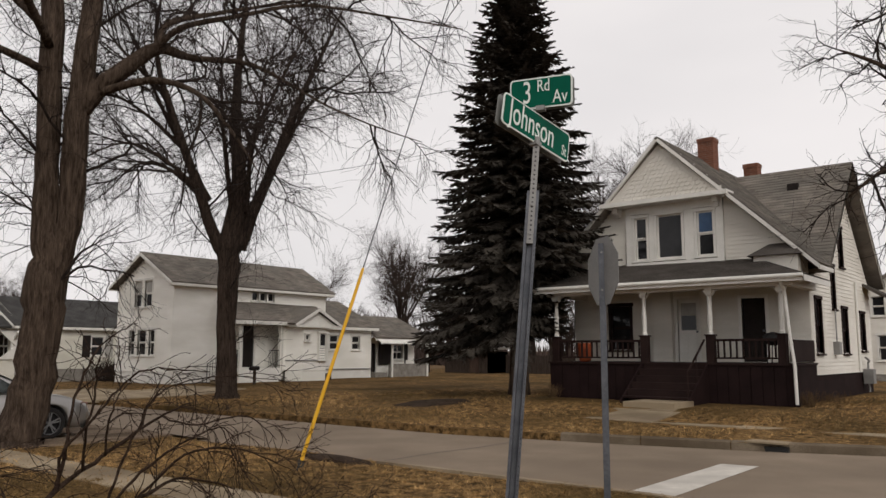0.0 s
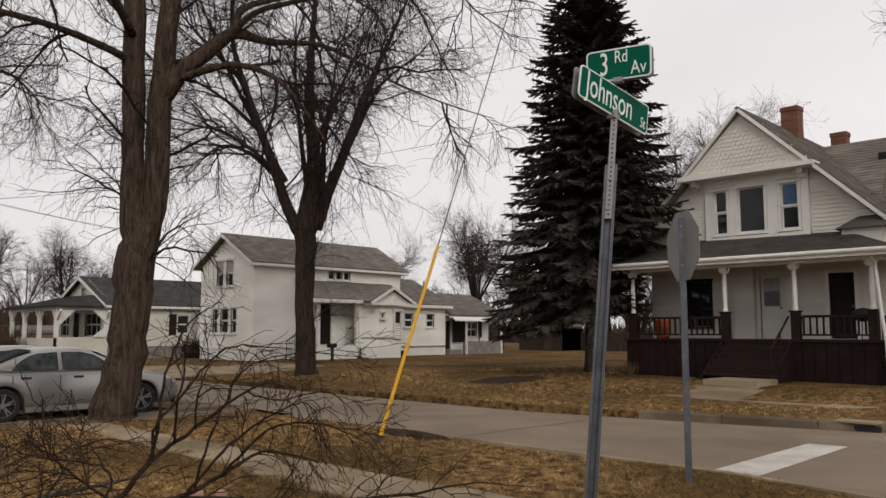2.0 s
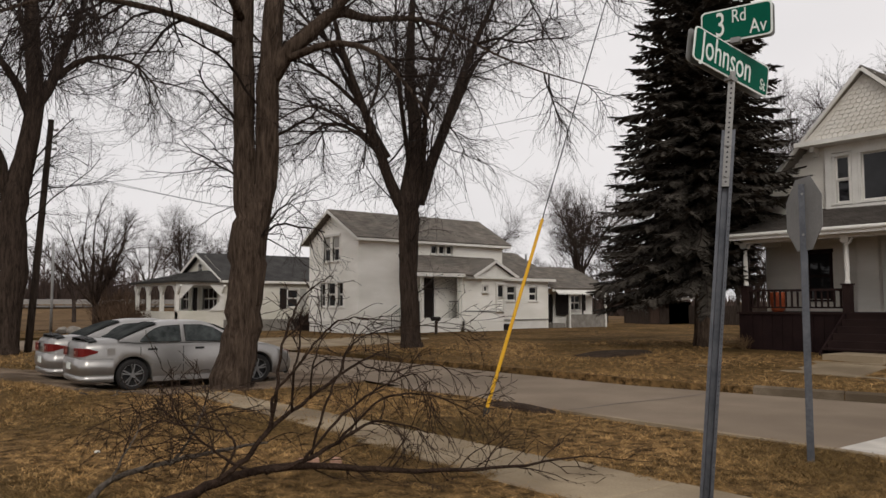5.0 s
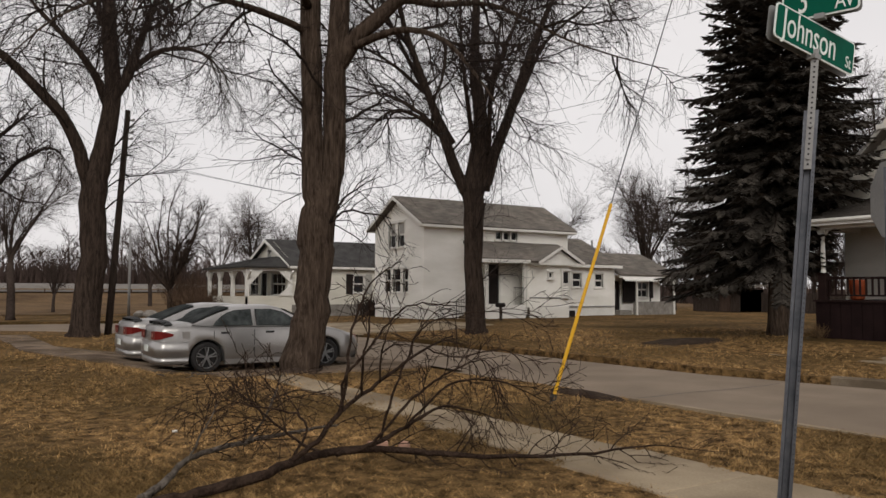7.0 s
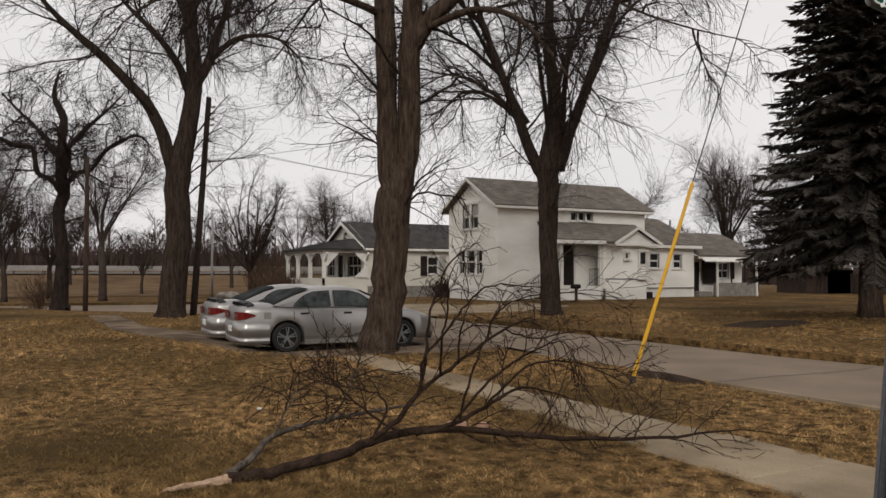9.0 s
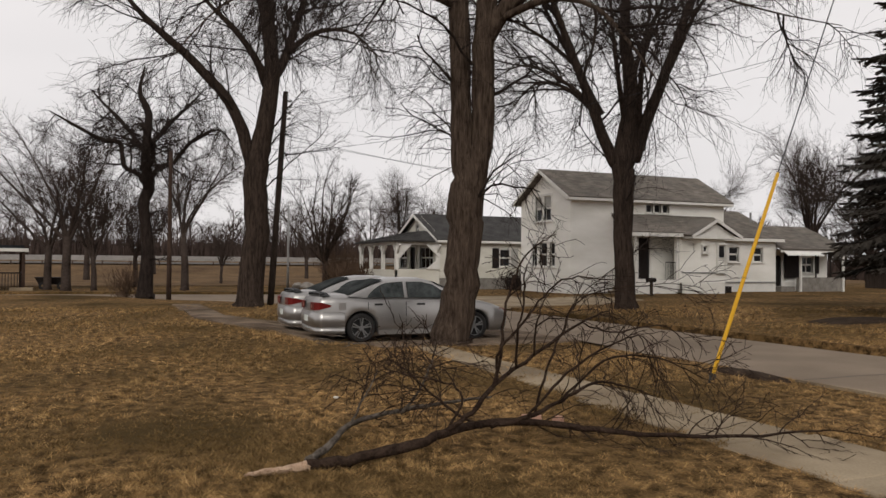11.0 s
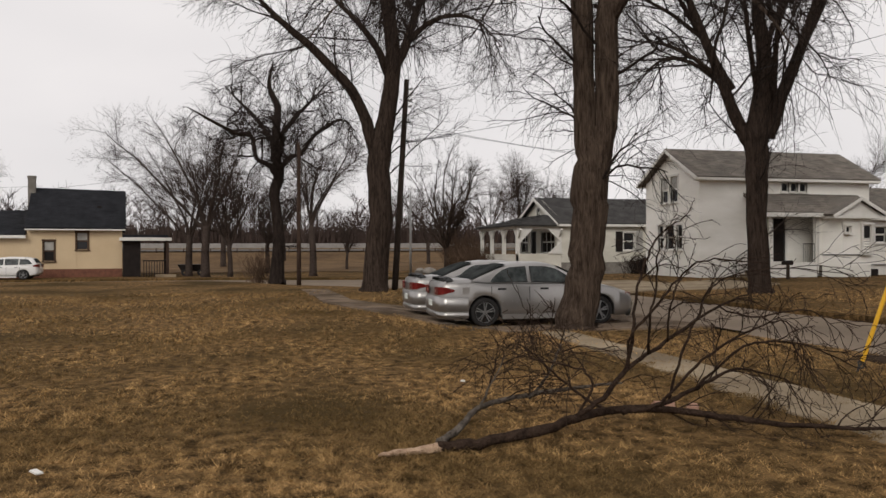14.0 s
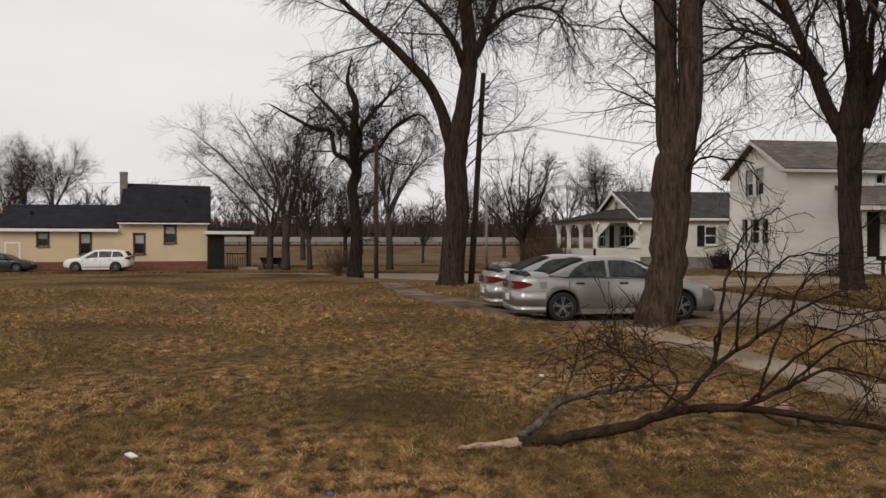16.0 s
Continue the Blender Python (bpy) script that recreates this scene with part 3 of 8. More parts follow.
def window(parent, axis, at, out, s0, s1, z0, z1, pane=None, upper=None, case=0.09, trim=None, sashes=2, deep=0.1, name="window", mullions=0):
    """A sash window: casing, sill, sash rails and one pane a sash."""
    P = mapper(axis, at, out)
    trim = trim or M_TRIM
    g = G()
    c, pr = case, 0.045
    obox(g, P, s0 - c, s0, -deep, pr, z0 - 0.02, z1)
    obox(g, P, s1, s1 + c, -deep, pr, z0 - 0.02, z1)
    obox(g, P, s0 - c - 0.03, s1 + c + 0.03, -deep, pr + 0.02, z1, z1 + c + 0.02)
    w = part(name, g, trim, parent)
    part("sill", obox(G(), P, s0 - c - 0.04, s1 + c + 0.04, -deep, 0.09, z0 - 0.08, z0 - 0.02), trim, w)
    zs = [z0 + (z1 - z0) * i / sashes for i in range(sashes + 1)]
    for i in range(sashes):
        d = -0.03 - 0.035 * (1 - i) if sashes == 2 else -0.05
        f = G()
        t = 0.045
        for q in ((s0, s0 + t, zs[i], zs[i + 1]), (s1 - t, s1, zs[i], zs[i + 1]), (s0 + t, s1 - t, zs[i], zs[i] + t), (s0 + t, s1 - t, zs[i + 1] - t, zs[i + 1])):
            obox(f, P, q[0], q[1], d - 0.035, d, q[2], q[3])
        for k in range(mullions):
            sm = s0 + (s1 - s0) * (k + 1) / (mullions + 1)
            obox(f, P, sm - 0.03, sm + 0.03, d - 0.03, d - 0.002, zs[i] + t, zs[i + 1] - t)
        part("sash", f, trim, w)
        gm = (upper if upper and i == sashes - 1 else pane) or M_GLASS
        part("pane", obox(G(), P, s0 + t, s1 - t, d - 0.03, d - 0.018, zs[i] + t, zs[i + 1] - t), gm, w)
    # a dark plate behind the sashes stands in for the room's shade
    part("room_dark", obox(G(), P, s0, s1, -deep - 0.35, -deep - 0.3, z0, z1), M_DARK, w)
    return w


def hole(s0, s1, z0, z1):
    return (s0, s1, z0, z1)


def door(parent, axis, at, out, s0, s1, z0, z1, material, glassed=None):
    P = mapper(axis, at, out)
    f = G()
    for q in ((s0 - 0.1, s0, z0, z1 + 0.1), (s1, s1 + 0.1, z0, z1 + 0.1), (s0, s1, z1, z1 + 0.1)):
        obox(f, P, q[0], q[1], -0.1, 0.04, q[2], q[3])
    d = part("door", f, M_TRIM, parent)
    leaf = G()
    obox(leaf, P, s0 + 0.005, s1 - 0.005, -0.09, -0.04, z0 + 0.01, z1 - 0.005)
    n = (0.12, 0.48) if not glassed else (0.1, 0.4)
    for k in range(2):
        a, b = (s0 + 0.1, (s0 + s1) / 2 - 0.04) if k == 0 else ((s0 + s1) / 2 + 0.04, s1 - 0.1)
        obox(leaf, P, a, b, -0.04, -0.025, z0 + 0.15, z0 + (z1 - z0) * n[1])
    part("leaf", leaf, material, d)
    if glassed:
        part("pane", obox(G(), P, s0 + 0.1, s1 - 0.1, -0.042, -0.03, z0 + (z1 - z0) * 0.5, z1 - 0.12), glassed, d)
    part("knob", G().tube([P(s1 - 0.07, -0.04, z0 + 0.95), P(s1 - 0.07, 0.02, z0 + 0.95)], [0.025, 0.035], 8), M_STEEL, d)
    return d


def slope(parent, name, p, material, thick=0.12, label=""):
    """One roof plane, with shingle courses stepped into its upper face. p: eave left, eave right, ridge right, ridge left."""
    p = [Vector(q) for q in p]
    g = G().slab(p, thick)
    o = part(name, g, material, parent, label)
    c = G()
    n = max(3, int((p[3] - p[0]).length / 0.16))
    nrm = (p[1] - p[0]).cross(p[3] - p[0]).normalized()
    for i in range(n):
        a, b = p[0].lerp(p[3], i / n), p[1].lerp(p[2], i / n)
        a2, b2 = p[0].lerp(p[3], (i + 0.98) / n), p[1].lerp(p[2], (i + 0.98) / n)
        m = max(1, int((b - a).length / 0.32))
        for j in range(-1, m):
            u, w = max(0, (j + (0.5 if i % 2 else 0)) / m), min(1, (j + 0.985 + (0.5 if i % 2 else 0)) / m)
            if w - u > 0.02 / m:
                h_ = 0.014 + 0.004 * ((i * 7 + j * 13) % 5) / 4
                c.add([a.lerp(b, u) + nrm * h_, a.lerp(b, w) + nrm * h_, a2.lerp(b2, w) + nrm * 0.004, a2.lerp(b2, u) + nrm * 0.004, a.lerp(b, u), a.lerp(b, w)], [(0, 1, 2, 3), (0, 4, 5, 1)])
    part("shingle_course", c, material, o)["kind"] = "stuff"
    return o


def chimney(parent, x, y, z0, z1, w=0.55, d=0.5, brick=None, label="red brick chimney"):
    """A brick stack; each brick stands proud of a mortar core."""
    st = part("chimney", G().box(x - w / 2 + 0.012, x + w / 2 - 0.012, y - d / 2 + 0.012, y + d / 2 - 0.012, z0, z1 - 0.02), M_MORTAR, parent, label)
    z, k = z0, 0
    r = random.Random(int(abs(x * 100)))
    while z < z1 - 0.05:
        flare = 0.03 if z > z1 - 0.2 else 0.0
        for face in range(4):
            L = w if face % 2 == 0 else d
            n = max(2, round(L / 0.2))
            bl = L / n
            for i in range(-1, n + 1):
                a = -L / 2 + bl * (i + (0.5 if k % 2 else 0.0))
                b = a + bl - 0.012
                a, b = max(a, -L / 2), min(b, L / 2)
                if b - a < 0.03:
                    continue
                o = r.uniform(0, 0.005) + flare
                g = G()
                if face == 0:
                    g.box(x + a, x + b, y - d / 2 - o, y - d / 2 + 0.05, z, z + 0.063)
                elif face == 2:
                    g.box(x + a, x + b, y + d / 2 - 0.05, y + d / 2 + o, z, z + 0.063)
                elif face == 1:
                    g.box(x + w / 2 - 0.05, x + w / 2 + o, y + a, y + b, z, z + 0.063)
                else:
                    g.box(x - w / 2 - o, x - w / 2 + 0.05, y + a, y + b, z, z + 0.063)
                part("brick", g, brick or M_BRICK, st)
        z += 0.075
        k += 1


def gable(e0, e1, ze, zr):
    """The outline of a gable end: from its eaves to its ridge."""
    m = (e0 + e1) / 2
    return lambda z: (e0, e1) if z <= ze else (e0 + (m - e0) * (z - ze) / (zr - ze), e1 - (e1 - m) * (z - ze) / (zr - ze))


def corner_house():
    """The house with the dark porch: a front gable, a cross gable and a bay of three windows."""
    h = thing("corner_house", "white clapboard two-storey house with dark maroon porch and grey shingle roof", "house", -10, 28, 0.27)
    x0, x1, yf, yb = -13.95, -6.2, 24.5, 32.6
    rx, zr, ze, run = -10.08, 8.45, 4.15, 4.45
    # ground floor and upper walls
    fholes = [hole(-12.55, -11.85, 1.75, 3.2), hole(-10.2, -9.5, 1.36, 3.35), hole(-8.15, -7.45, 1.36, 3.3)]
    wall(h, "y", yf, -1, x0, x1, 1.0, 3.75, fholes, M_WHITE)
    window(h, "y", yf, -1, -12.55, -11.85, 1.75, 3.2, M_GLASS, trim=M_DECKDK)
    d = door(h, "y", yf, -1, -10.2, -9.5, 1.36, 3.35, M_TRIM, M_BLIND)
    part("lower_pane", G().box(-10.08, -9.62, yf + 0.022, yf + 0.028, 2.37, 2.82), M_GLASS, d)
    door(h, "y", yf, -1, -8.15, -7.45, 1.36, 3.3, M_DARK)
    # projecting entry panel round the white door
    part("entry_panel", obox(obox(G(), mapper("y", yf, -1), -10.95, -10.32, 0, 0.22, 1.36, 3.7), mapper("y", yf, -1), -9.38, -9.1, 0, 0.22, 1.36, 3.7), M_WHITE, h)
    sh = [hole(25.0, 25.65, 1.65, 3.25), hole(28.25, 28.95, 1.65, 3.1), hole(30.9, 31.55, 1.75, 3.05), hole(27.1, 27.5, 3.05, 4.4), hole(28.35, 28.85, 4.5, 5.8)]
    wall(h, "x", x1, 1, yf, yb, 1.0, 8.0, sh, M_WHITE, shape=lambda z: (yf, yb) if z < 3.9 else (25.12 + (z - 3.9) * 1.03, 32.75 - (z - 3.9) * 1.03))
    for s in sh:
        window(h, "x", x1, 1, s[0], s[1], s[2], s[3], M_GLASS, case=0.07, trim=M_DECKDK)
    wall(h, "x", x0, -1, yf, yb, 1.0, 4.2, (), M_WHITE)
    wall(h, "y", yb, 1, x0, x1, 1.0, 4.2, (), M_WHITE)
    part("foundation", G().box(x0 + 0.04, x1 - 0.02, yf + 0.05, yb - 0.02, 0.1, 1.0), M_MAROON, h, "dark painted foundation")
    # upper front wall under the gable
    yu = 23.75
    P = mapper("y", yu, -1)
    uh = [hole(-11.2, -10.8, 4.62, 6.0), hole(-10.45, -9.62, 4.62, 6.02), hole(-9.13, -8.62, 4.62, 6.0)]
    wall(h, "y", yu, -1, rx - 3.9, rx + 3.9, 4.0, 8.3, uh, M_WHITE, shape=lambda z: (rx - max(0.02, (zr - 0.12 - z) * 1.0), rx + max(0.02, (zr - 0.12 - z) * 1.0)))
    part("bay_panel", obox(obox(obox(obox(obox(G(), P, -11.5, -11.29, 0.026, 0.1, 4.42, 6.3), P, -10.71, -10.54, 0.026, 0.1, 4.42, 6.3), P, -9.53, -9.22, 0.026, 0.1, 4.42, 6.3), P, -8.53, -8.3, 0.026, 0.1, 4.42, 6.3), P, -11.5, -8.3, 0.026, 0.13, 4.3, 4.52), M_TRIM, h)
    part("bay_head", obox(G(), P, -11.5, -8.3, 0.026, 0.11, 6.12, 6.42), M_TRIM, h)
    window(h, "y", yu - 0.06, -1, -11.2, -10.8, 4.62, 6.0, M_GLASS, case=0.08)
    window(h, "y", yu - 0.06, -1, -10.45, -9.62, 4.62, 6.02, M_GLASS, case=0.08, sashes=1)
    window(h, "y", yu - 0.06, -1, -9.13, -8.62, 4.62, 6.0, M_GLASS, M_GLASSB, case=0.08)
    # pediment with fish-scale shingles
    yp = 23.25
    scales(h, "y", yp, -1, -12.1, -8.06, 6.5, 8.36, lambda z: (rx - (8.4 - z) * 1.04, rx + (8.4 - z) * 1.04), M_WHITE)
    part("cornice", G().box(rx - 2.1, rx + 2.1, yp - 0.12, yu, 6.36, 6.5), M_TRIM, h)
    for bx in (-11.75, -8.45):
        br = G().box(bx - 0.08, bx + 0.08, yp + 0.12, yu - 0.03, 6.2, 6.36)
        br.box(bx - 0.06, bx + 0.06, yp + 0.28, yu - 0.03, 6.08, 6.22)
        part("bracket", br, M_TRIM, h)
    # roofs: front gable runs back to the cross gable
    o = 0.5
    yfr = yp - 0.2
    for sgn in (-1, 1):
        ex = rx + sgn * run
        pts = [(ex, yfr + 0.45, ze), (ex, 25.05 if sgn > 0 else 33.2, ze), (rx, 29.3 if sgn > 0 else 33.2, zr), (rx, yfr, zr)]
        if sgn < 0:
            pts = [pts[1], pts[0], pts[3], pts[2]]
        slope(h, "roof", pts, M_SHING, 0.14)
    bb = G()
    for sgn in (-1, 1):
        bb.beam((rx + sgn * 0.02, yfr - 0.02, zr - 0.12), (rx + sgn * run, yfr + 0.43, ze - 0.1), 0.06, 0.1)
        bb.beam((rx + sgn * run, yfr + 0.44, ze - 0.12), (rx + sgn * run, 25.0 if sgn > 0 else 33.1, ze - 0.12), 0.05, 0.12)
    part("bargeboard", bb, M_TRIM, h)
    cy, cz = 29.0, 8.1
    slope(h, "cross_roof", [(rx, 25.0 - 0.1, 4.1), (-5.7, 25.0 - 0.1, 4.1), (-5.7, cy, cz), (rx, cy, cz)], M_SHING, 0.14)
    slope(h, "cross_roof", [(-5.7, 33.1, 4.1), (rx, 33.1, 4.1), (rx, cy, cz), (-5.7, cy, cz)], M_SHING, 0.14)
    part("side_bargeboard", G().beam((-5.72, 24.95, 4.0), (-5.72, cy, cz - 0.1), 0.04, 0.12).beam((-5.72, 33.05, 4.0), (-5.72, cy, cz - 0.1), 0.04, 0.12), M_TRIM, h)
    part("roof_vent", G().box(-7.6, -7.25, 28.05, 28.35, 7.1, 7.42), M_DARK, h)
    chimney(h, -9.9, 27.0, 7.3, 9.2, 0.55, 0.5)
    chimney(h, -9.15, 29.4, 7.7, 8.62, 0.5, 0.45)
    # little hipped box over the porch's end
    part("box_dormer", G().box(-7.35, -6.15, 23.3, 24.4, 3.9, 4.42), M_WHITE, h)
    bd = G()
    bd.add([(-7.5, 23.15, 4.42), (-6.0, 23.15, 4.42), (-6.0, 24.5, 4.42), (-7.5, 24.5, 4.42), (-7.0, 23.75, 4.82), (-6.4, 23.75, 4.82), (-6.4, 24.5, 4.82), (-7.0, 24.5, 4.82)],
           [(3, 2, 1, 0), (0, 1, 5, 4), (1, 2, 6, 5), (3, 0, 4, 7), (4, 5, 6, 7), (2, 3, 7, 6)])
    part("dormer_roof", bd, M_SHINGB, h, "brown shingled cap roof")
    # porch
    px0, px1, py0, pz = -13.55, -6.1, 22.1, 1.36
    skirt = G().box(px0, px1, py0 + 0.03, py0 + 0.11, 0.1, pz - 0.06).box(px1 - 0.08, px1, py0 + 0.11, yf, 0.1, pz - 0.06).box(px0, px0 + 0.08, py0 + 0.11, yf, 0.1, pz - 0.06)
    for i in range(24):
        s = px0 + 0.16 + i * 0.31
        part("plank", G().box(s, s + 0.285, py0 + 0.012, py0 + 0.034, 0.12, pz - 0.08), M_MAROON, h)
    part("porch_skirt", skirt, M_MAROON, h)
    deck = part("porch_deck", G().box(px0 - 0.04, px1 + 0.04, py0 - 0.03, yf, pz - 0.06, pz), M_DECKDK, h)
    for i in range(5):
        z1 = pz - 0.185 * (i + 1)
        part("step", G().box(-10.32, -8.42, py0 - 0.28 * (i + 1), py0 - 0.28 * i + 0.03, z1 - 0.05, z1).box(-10.3, -8.44, py0 - 0.28 * i, py0 - 0.28 * i + 0.02, z1 - 0.2, z1 + 0.13), M_DECKDK, h)
    part("stair_side", G().slab([(-10.32, py0, pz), (-10.32, py0 - 1.5, 0.3), (-10.32, py0 - 1.5, 0.1), (-10.32, py0, 0.1)], 0.05), M_MAROON, h)
    part("stair_side", G().slab([(-8.36, py0, pz), (-8.36, py0 - 1.5, 0.3), (-8.36, py0 - 1.5, 0.1), (-8.36, py0, 0.1)], 0.05), M_MAROON, h)
    for x in (-13.35, -10.3, -8.3, -6.35):
        part("porch_post", G().box(x - 0.11, x + 0.11, py0 + 0.02, py0 + 0.24, pz, 2.12).box(x - 0.14, x + 0.14, py0 - 0.01, py0 + 0.27, 2.12, 2.16), M_DECKDK, h)
        c = G().tube([(x, py0 + 0.13, z) for z in (2.16, 2.22, 2.26, 2.6, 3.0, 3.24, 3.27, 3.3)], [0.075, 0.08, 0.06, 0.068, 0.06, 0.055, 0.075, 0.075], 12)
        c.box(x - 0.1, x + 0.1, py0 + 0.03, py0 + 0.23, 3.3, 3.44).beam((x - 0.18, py0 + 0.13, 3.43), (x - 0.07, py0 + 0.13, 3.27), 0.04, 0.04).beam((x + 0.18, py0 + 0.13, 3.43), (x + 0.07, py0 + 0.13, 3.27), 0.04, 0.04)
        part("column", c, M_TRIM, h, "white turned porch column")
    for a, b in ((-13.24, -10.41), (-8.19, -6.46)):
        part("porch_rail", G().box(a, b, py0 + 0.08, py0 + 0.18, 1.96, 2.03).box(a, b, py0 + 0.1, py0 + 0.16, 1.47, 1.52), M_DECKDK, h)
        n = int((b - a) / 0.17)
        for i in range(n):
            s = a + (b - a) * (i + 0.5) / n
            part("baluster", G().box(s - 0.022, s + 0.022, py0 + 0.108, py0 + 0.152, 1.52, 1.96), M_DECKDK, h)
    part("side_rail", G().box(px1 - 0.13, px1 - 0.03, py0 + 0.3, yf, 1.4, 2.0), M_DECKDK, h)
    part("stair_rail", G().beam((-8.45, py0, 2.0), (-8.45, py0 - 1.3, 1.1), 0.04, 0.04).beam((-8.45, py0 - 1.3, 1.1), (-8.45, py0 - 1.3, 0.3), 0.04, 0.04).beam((-8.45, py0 - 0.65, 1.55), (-8.45, py0 - 0.65, 0.7), 0.025, 0.025), M_DECKDK, h)
    part("porch_beam", G().box(px0 - 0.1, px1 + 0.1, py0 + 0.02, py0 + 0.24, 3.44, 3.66).box(px1 - 0.12, px1 + 0.1, py0 + 0.24, yf, 3.44, 3.66).box(px0 - 0.1, px0 + 0.12, py0 + 0.24, yf, 3.44, 3.66), M_TRIM, h)
    part("porch_ceiling", G().box(px0, px1, py0 + 0.24, yf, 3.6, 3.64), M_TRIM, h)
    e0, e1, ey = px0 - 0.35, px1 + 0.5, py0 - 0.4
    t0, t1, ty = -12.4, -7.4, 23.75
    slope(h, "porch_roof", [(e0, ey, 3.7), (e1, ey, 3.7), (t1, ty, 4.42), (t0, ty, 4.5)], M_SHINGB, 0.1)
    slope(h, "porch_roof", [(e1, ey, 3.7), (e1, yf, 3.7), (t1, yf, 4.42), (t1, ty, 4.42)], M_SHINGB, 0.1)
    slope(h, "porch_roof", [(e0, yf, 3.7), (e0, ey, 3.7), (t0, ty, 4.5), (t0, yf, 4.5)], M_SHINGB, 0.1)
    part("gutter", G().tube([(e0, ey - 0.03, 3.66), (e1, ey - 0.03, 3.66)], [0.06, 0.06], 8).box(e0, e1, ey, ey + 0.03, 3.52, 3.68).box(e1 - 0.03, e1, ey, yf, 3.52, 3.68), M_TRIM, h)
    part("soffit", G().box(e0 + 0.03, e1 - 0.03, ey + 0.03, py0 + 0.02, 3.53, 3.56), M_TRIM, h)
    part("downspout", G().tube([(-6.25, ey, 3.6), (-6.2, py0 - 0.05, 3.3), (-6.1, py0 - 0.07, 2.0), (-6.02, py0 - 0.09, 1.3), (-6.0, py0 - 0.12, 0.3)], [0.045] * 5, 8), M_TRIM, h, "white bent downspout")
    part("side_downspout", G().tube([(x1 + 0.06, 30.3, 4.1), (x1 + 0.06, 30.3, 1.0)], [0.04, 0.04], 8), M_TRIM, h)
    part("meter_box", G().box(x1 + 0.02, x1 + 0.2, 26.9, 27.2, 1.6, 2.0).tube([(x1 + 0.1, 27.05, 2.0), (x1 + 0.1, 27.05, 3.0)], [0.025, 0.025], 6), M_ALU, h)
    part("gas_pipe", G().tube([(x1 + 0.12, 31.2, 0.3), (x1 + 0.12, 31.2, 1.3), (x1 + 0.2, 31.0, 1.4), (x1 + 0.15, 30.7, 1.5)], [0.04] * 4, 6).box(x1 + 0.03, x1 + 0.35, 30.8, 31.2, 0.6, 1.1), M_ALU, h)
    part("rear_eave_roof", G().slab([(-5.55, 31.6, 3.75), (-5.55, 33.6, 3.75), (-6.4, 33.6, 4.3), (-6.4, 31.6, 4.3)], 0.1), M_SHINGB, h)
    return h


corner_house()
# what stands on the porch
barrel = thing("planter", "faded orange planter on the porch", "planter", -12.6, 22.7, 1.36)
part("pot", G().tube([(-12.6, 22.7, z) for z in (1.36, 1.4, 1.75, 1.95)], [0.14, 0.19, 0.24, 0.24], 14), M_ORANGE, barrel)
grill = thing("kettle_grill", "black kettle grill standing on the porch", "grill", -6.75, 22.75, 1.36)
part("bowl", G().tube([(-6.75, 22.75, z) for z in (1.85, 1.9, 2.0, 2.1, 2.18, 2.22)], [0.08, 0.2, 0.27, 0.27, 0.18, 0.03], 14), M_BLACKP, grill)
for k in range(3):
    w = k * 2.094
    part("leg", G().tube([(-6.75 + 0.12 * math.cos(w), 22.75 + 0.12 * math.sin(w), 1.92), (-6.75 + 0.25 * math.cos(w), 22.75 + 0.25 * math.sin(w), 1.36)], [0.015, 0.015], 6), M_BLACKP, grill)
steps = thing("concrete_steps", "weathered two-tread concrete steps on the lawn bank", "steps", -8.8, 19.5, 0)
part("lower_step", G().box(-9.75, -8.2, 19.0, 20.6, 0.0, 0.2), M_CONC, steps)
part("upper_step", G().box(-9.68, -8.26, 19.42, 20.7, 0.19, 0.36), M_CONC, steps)


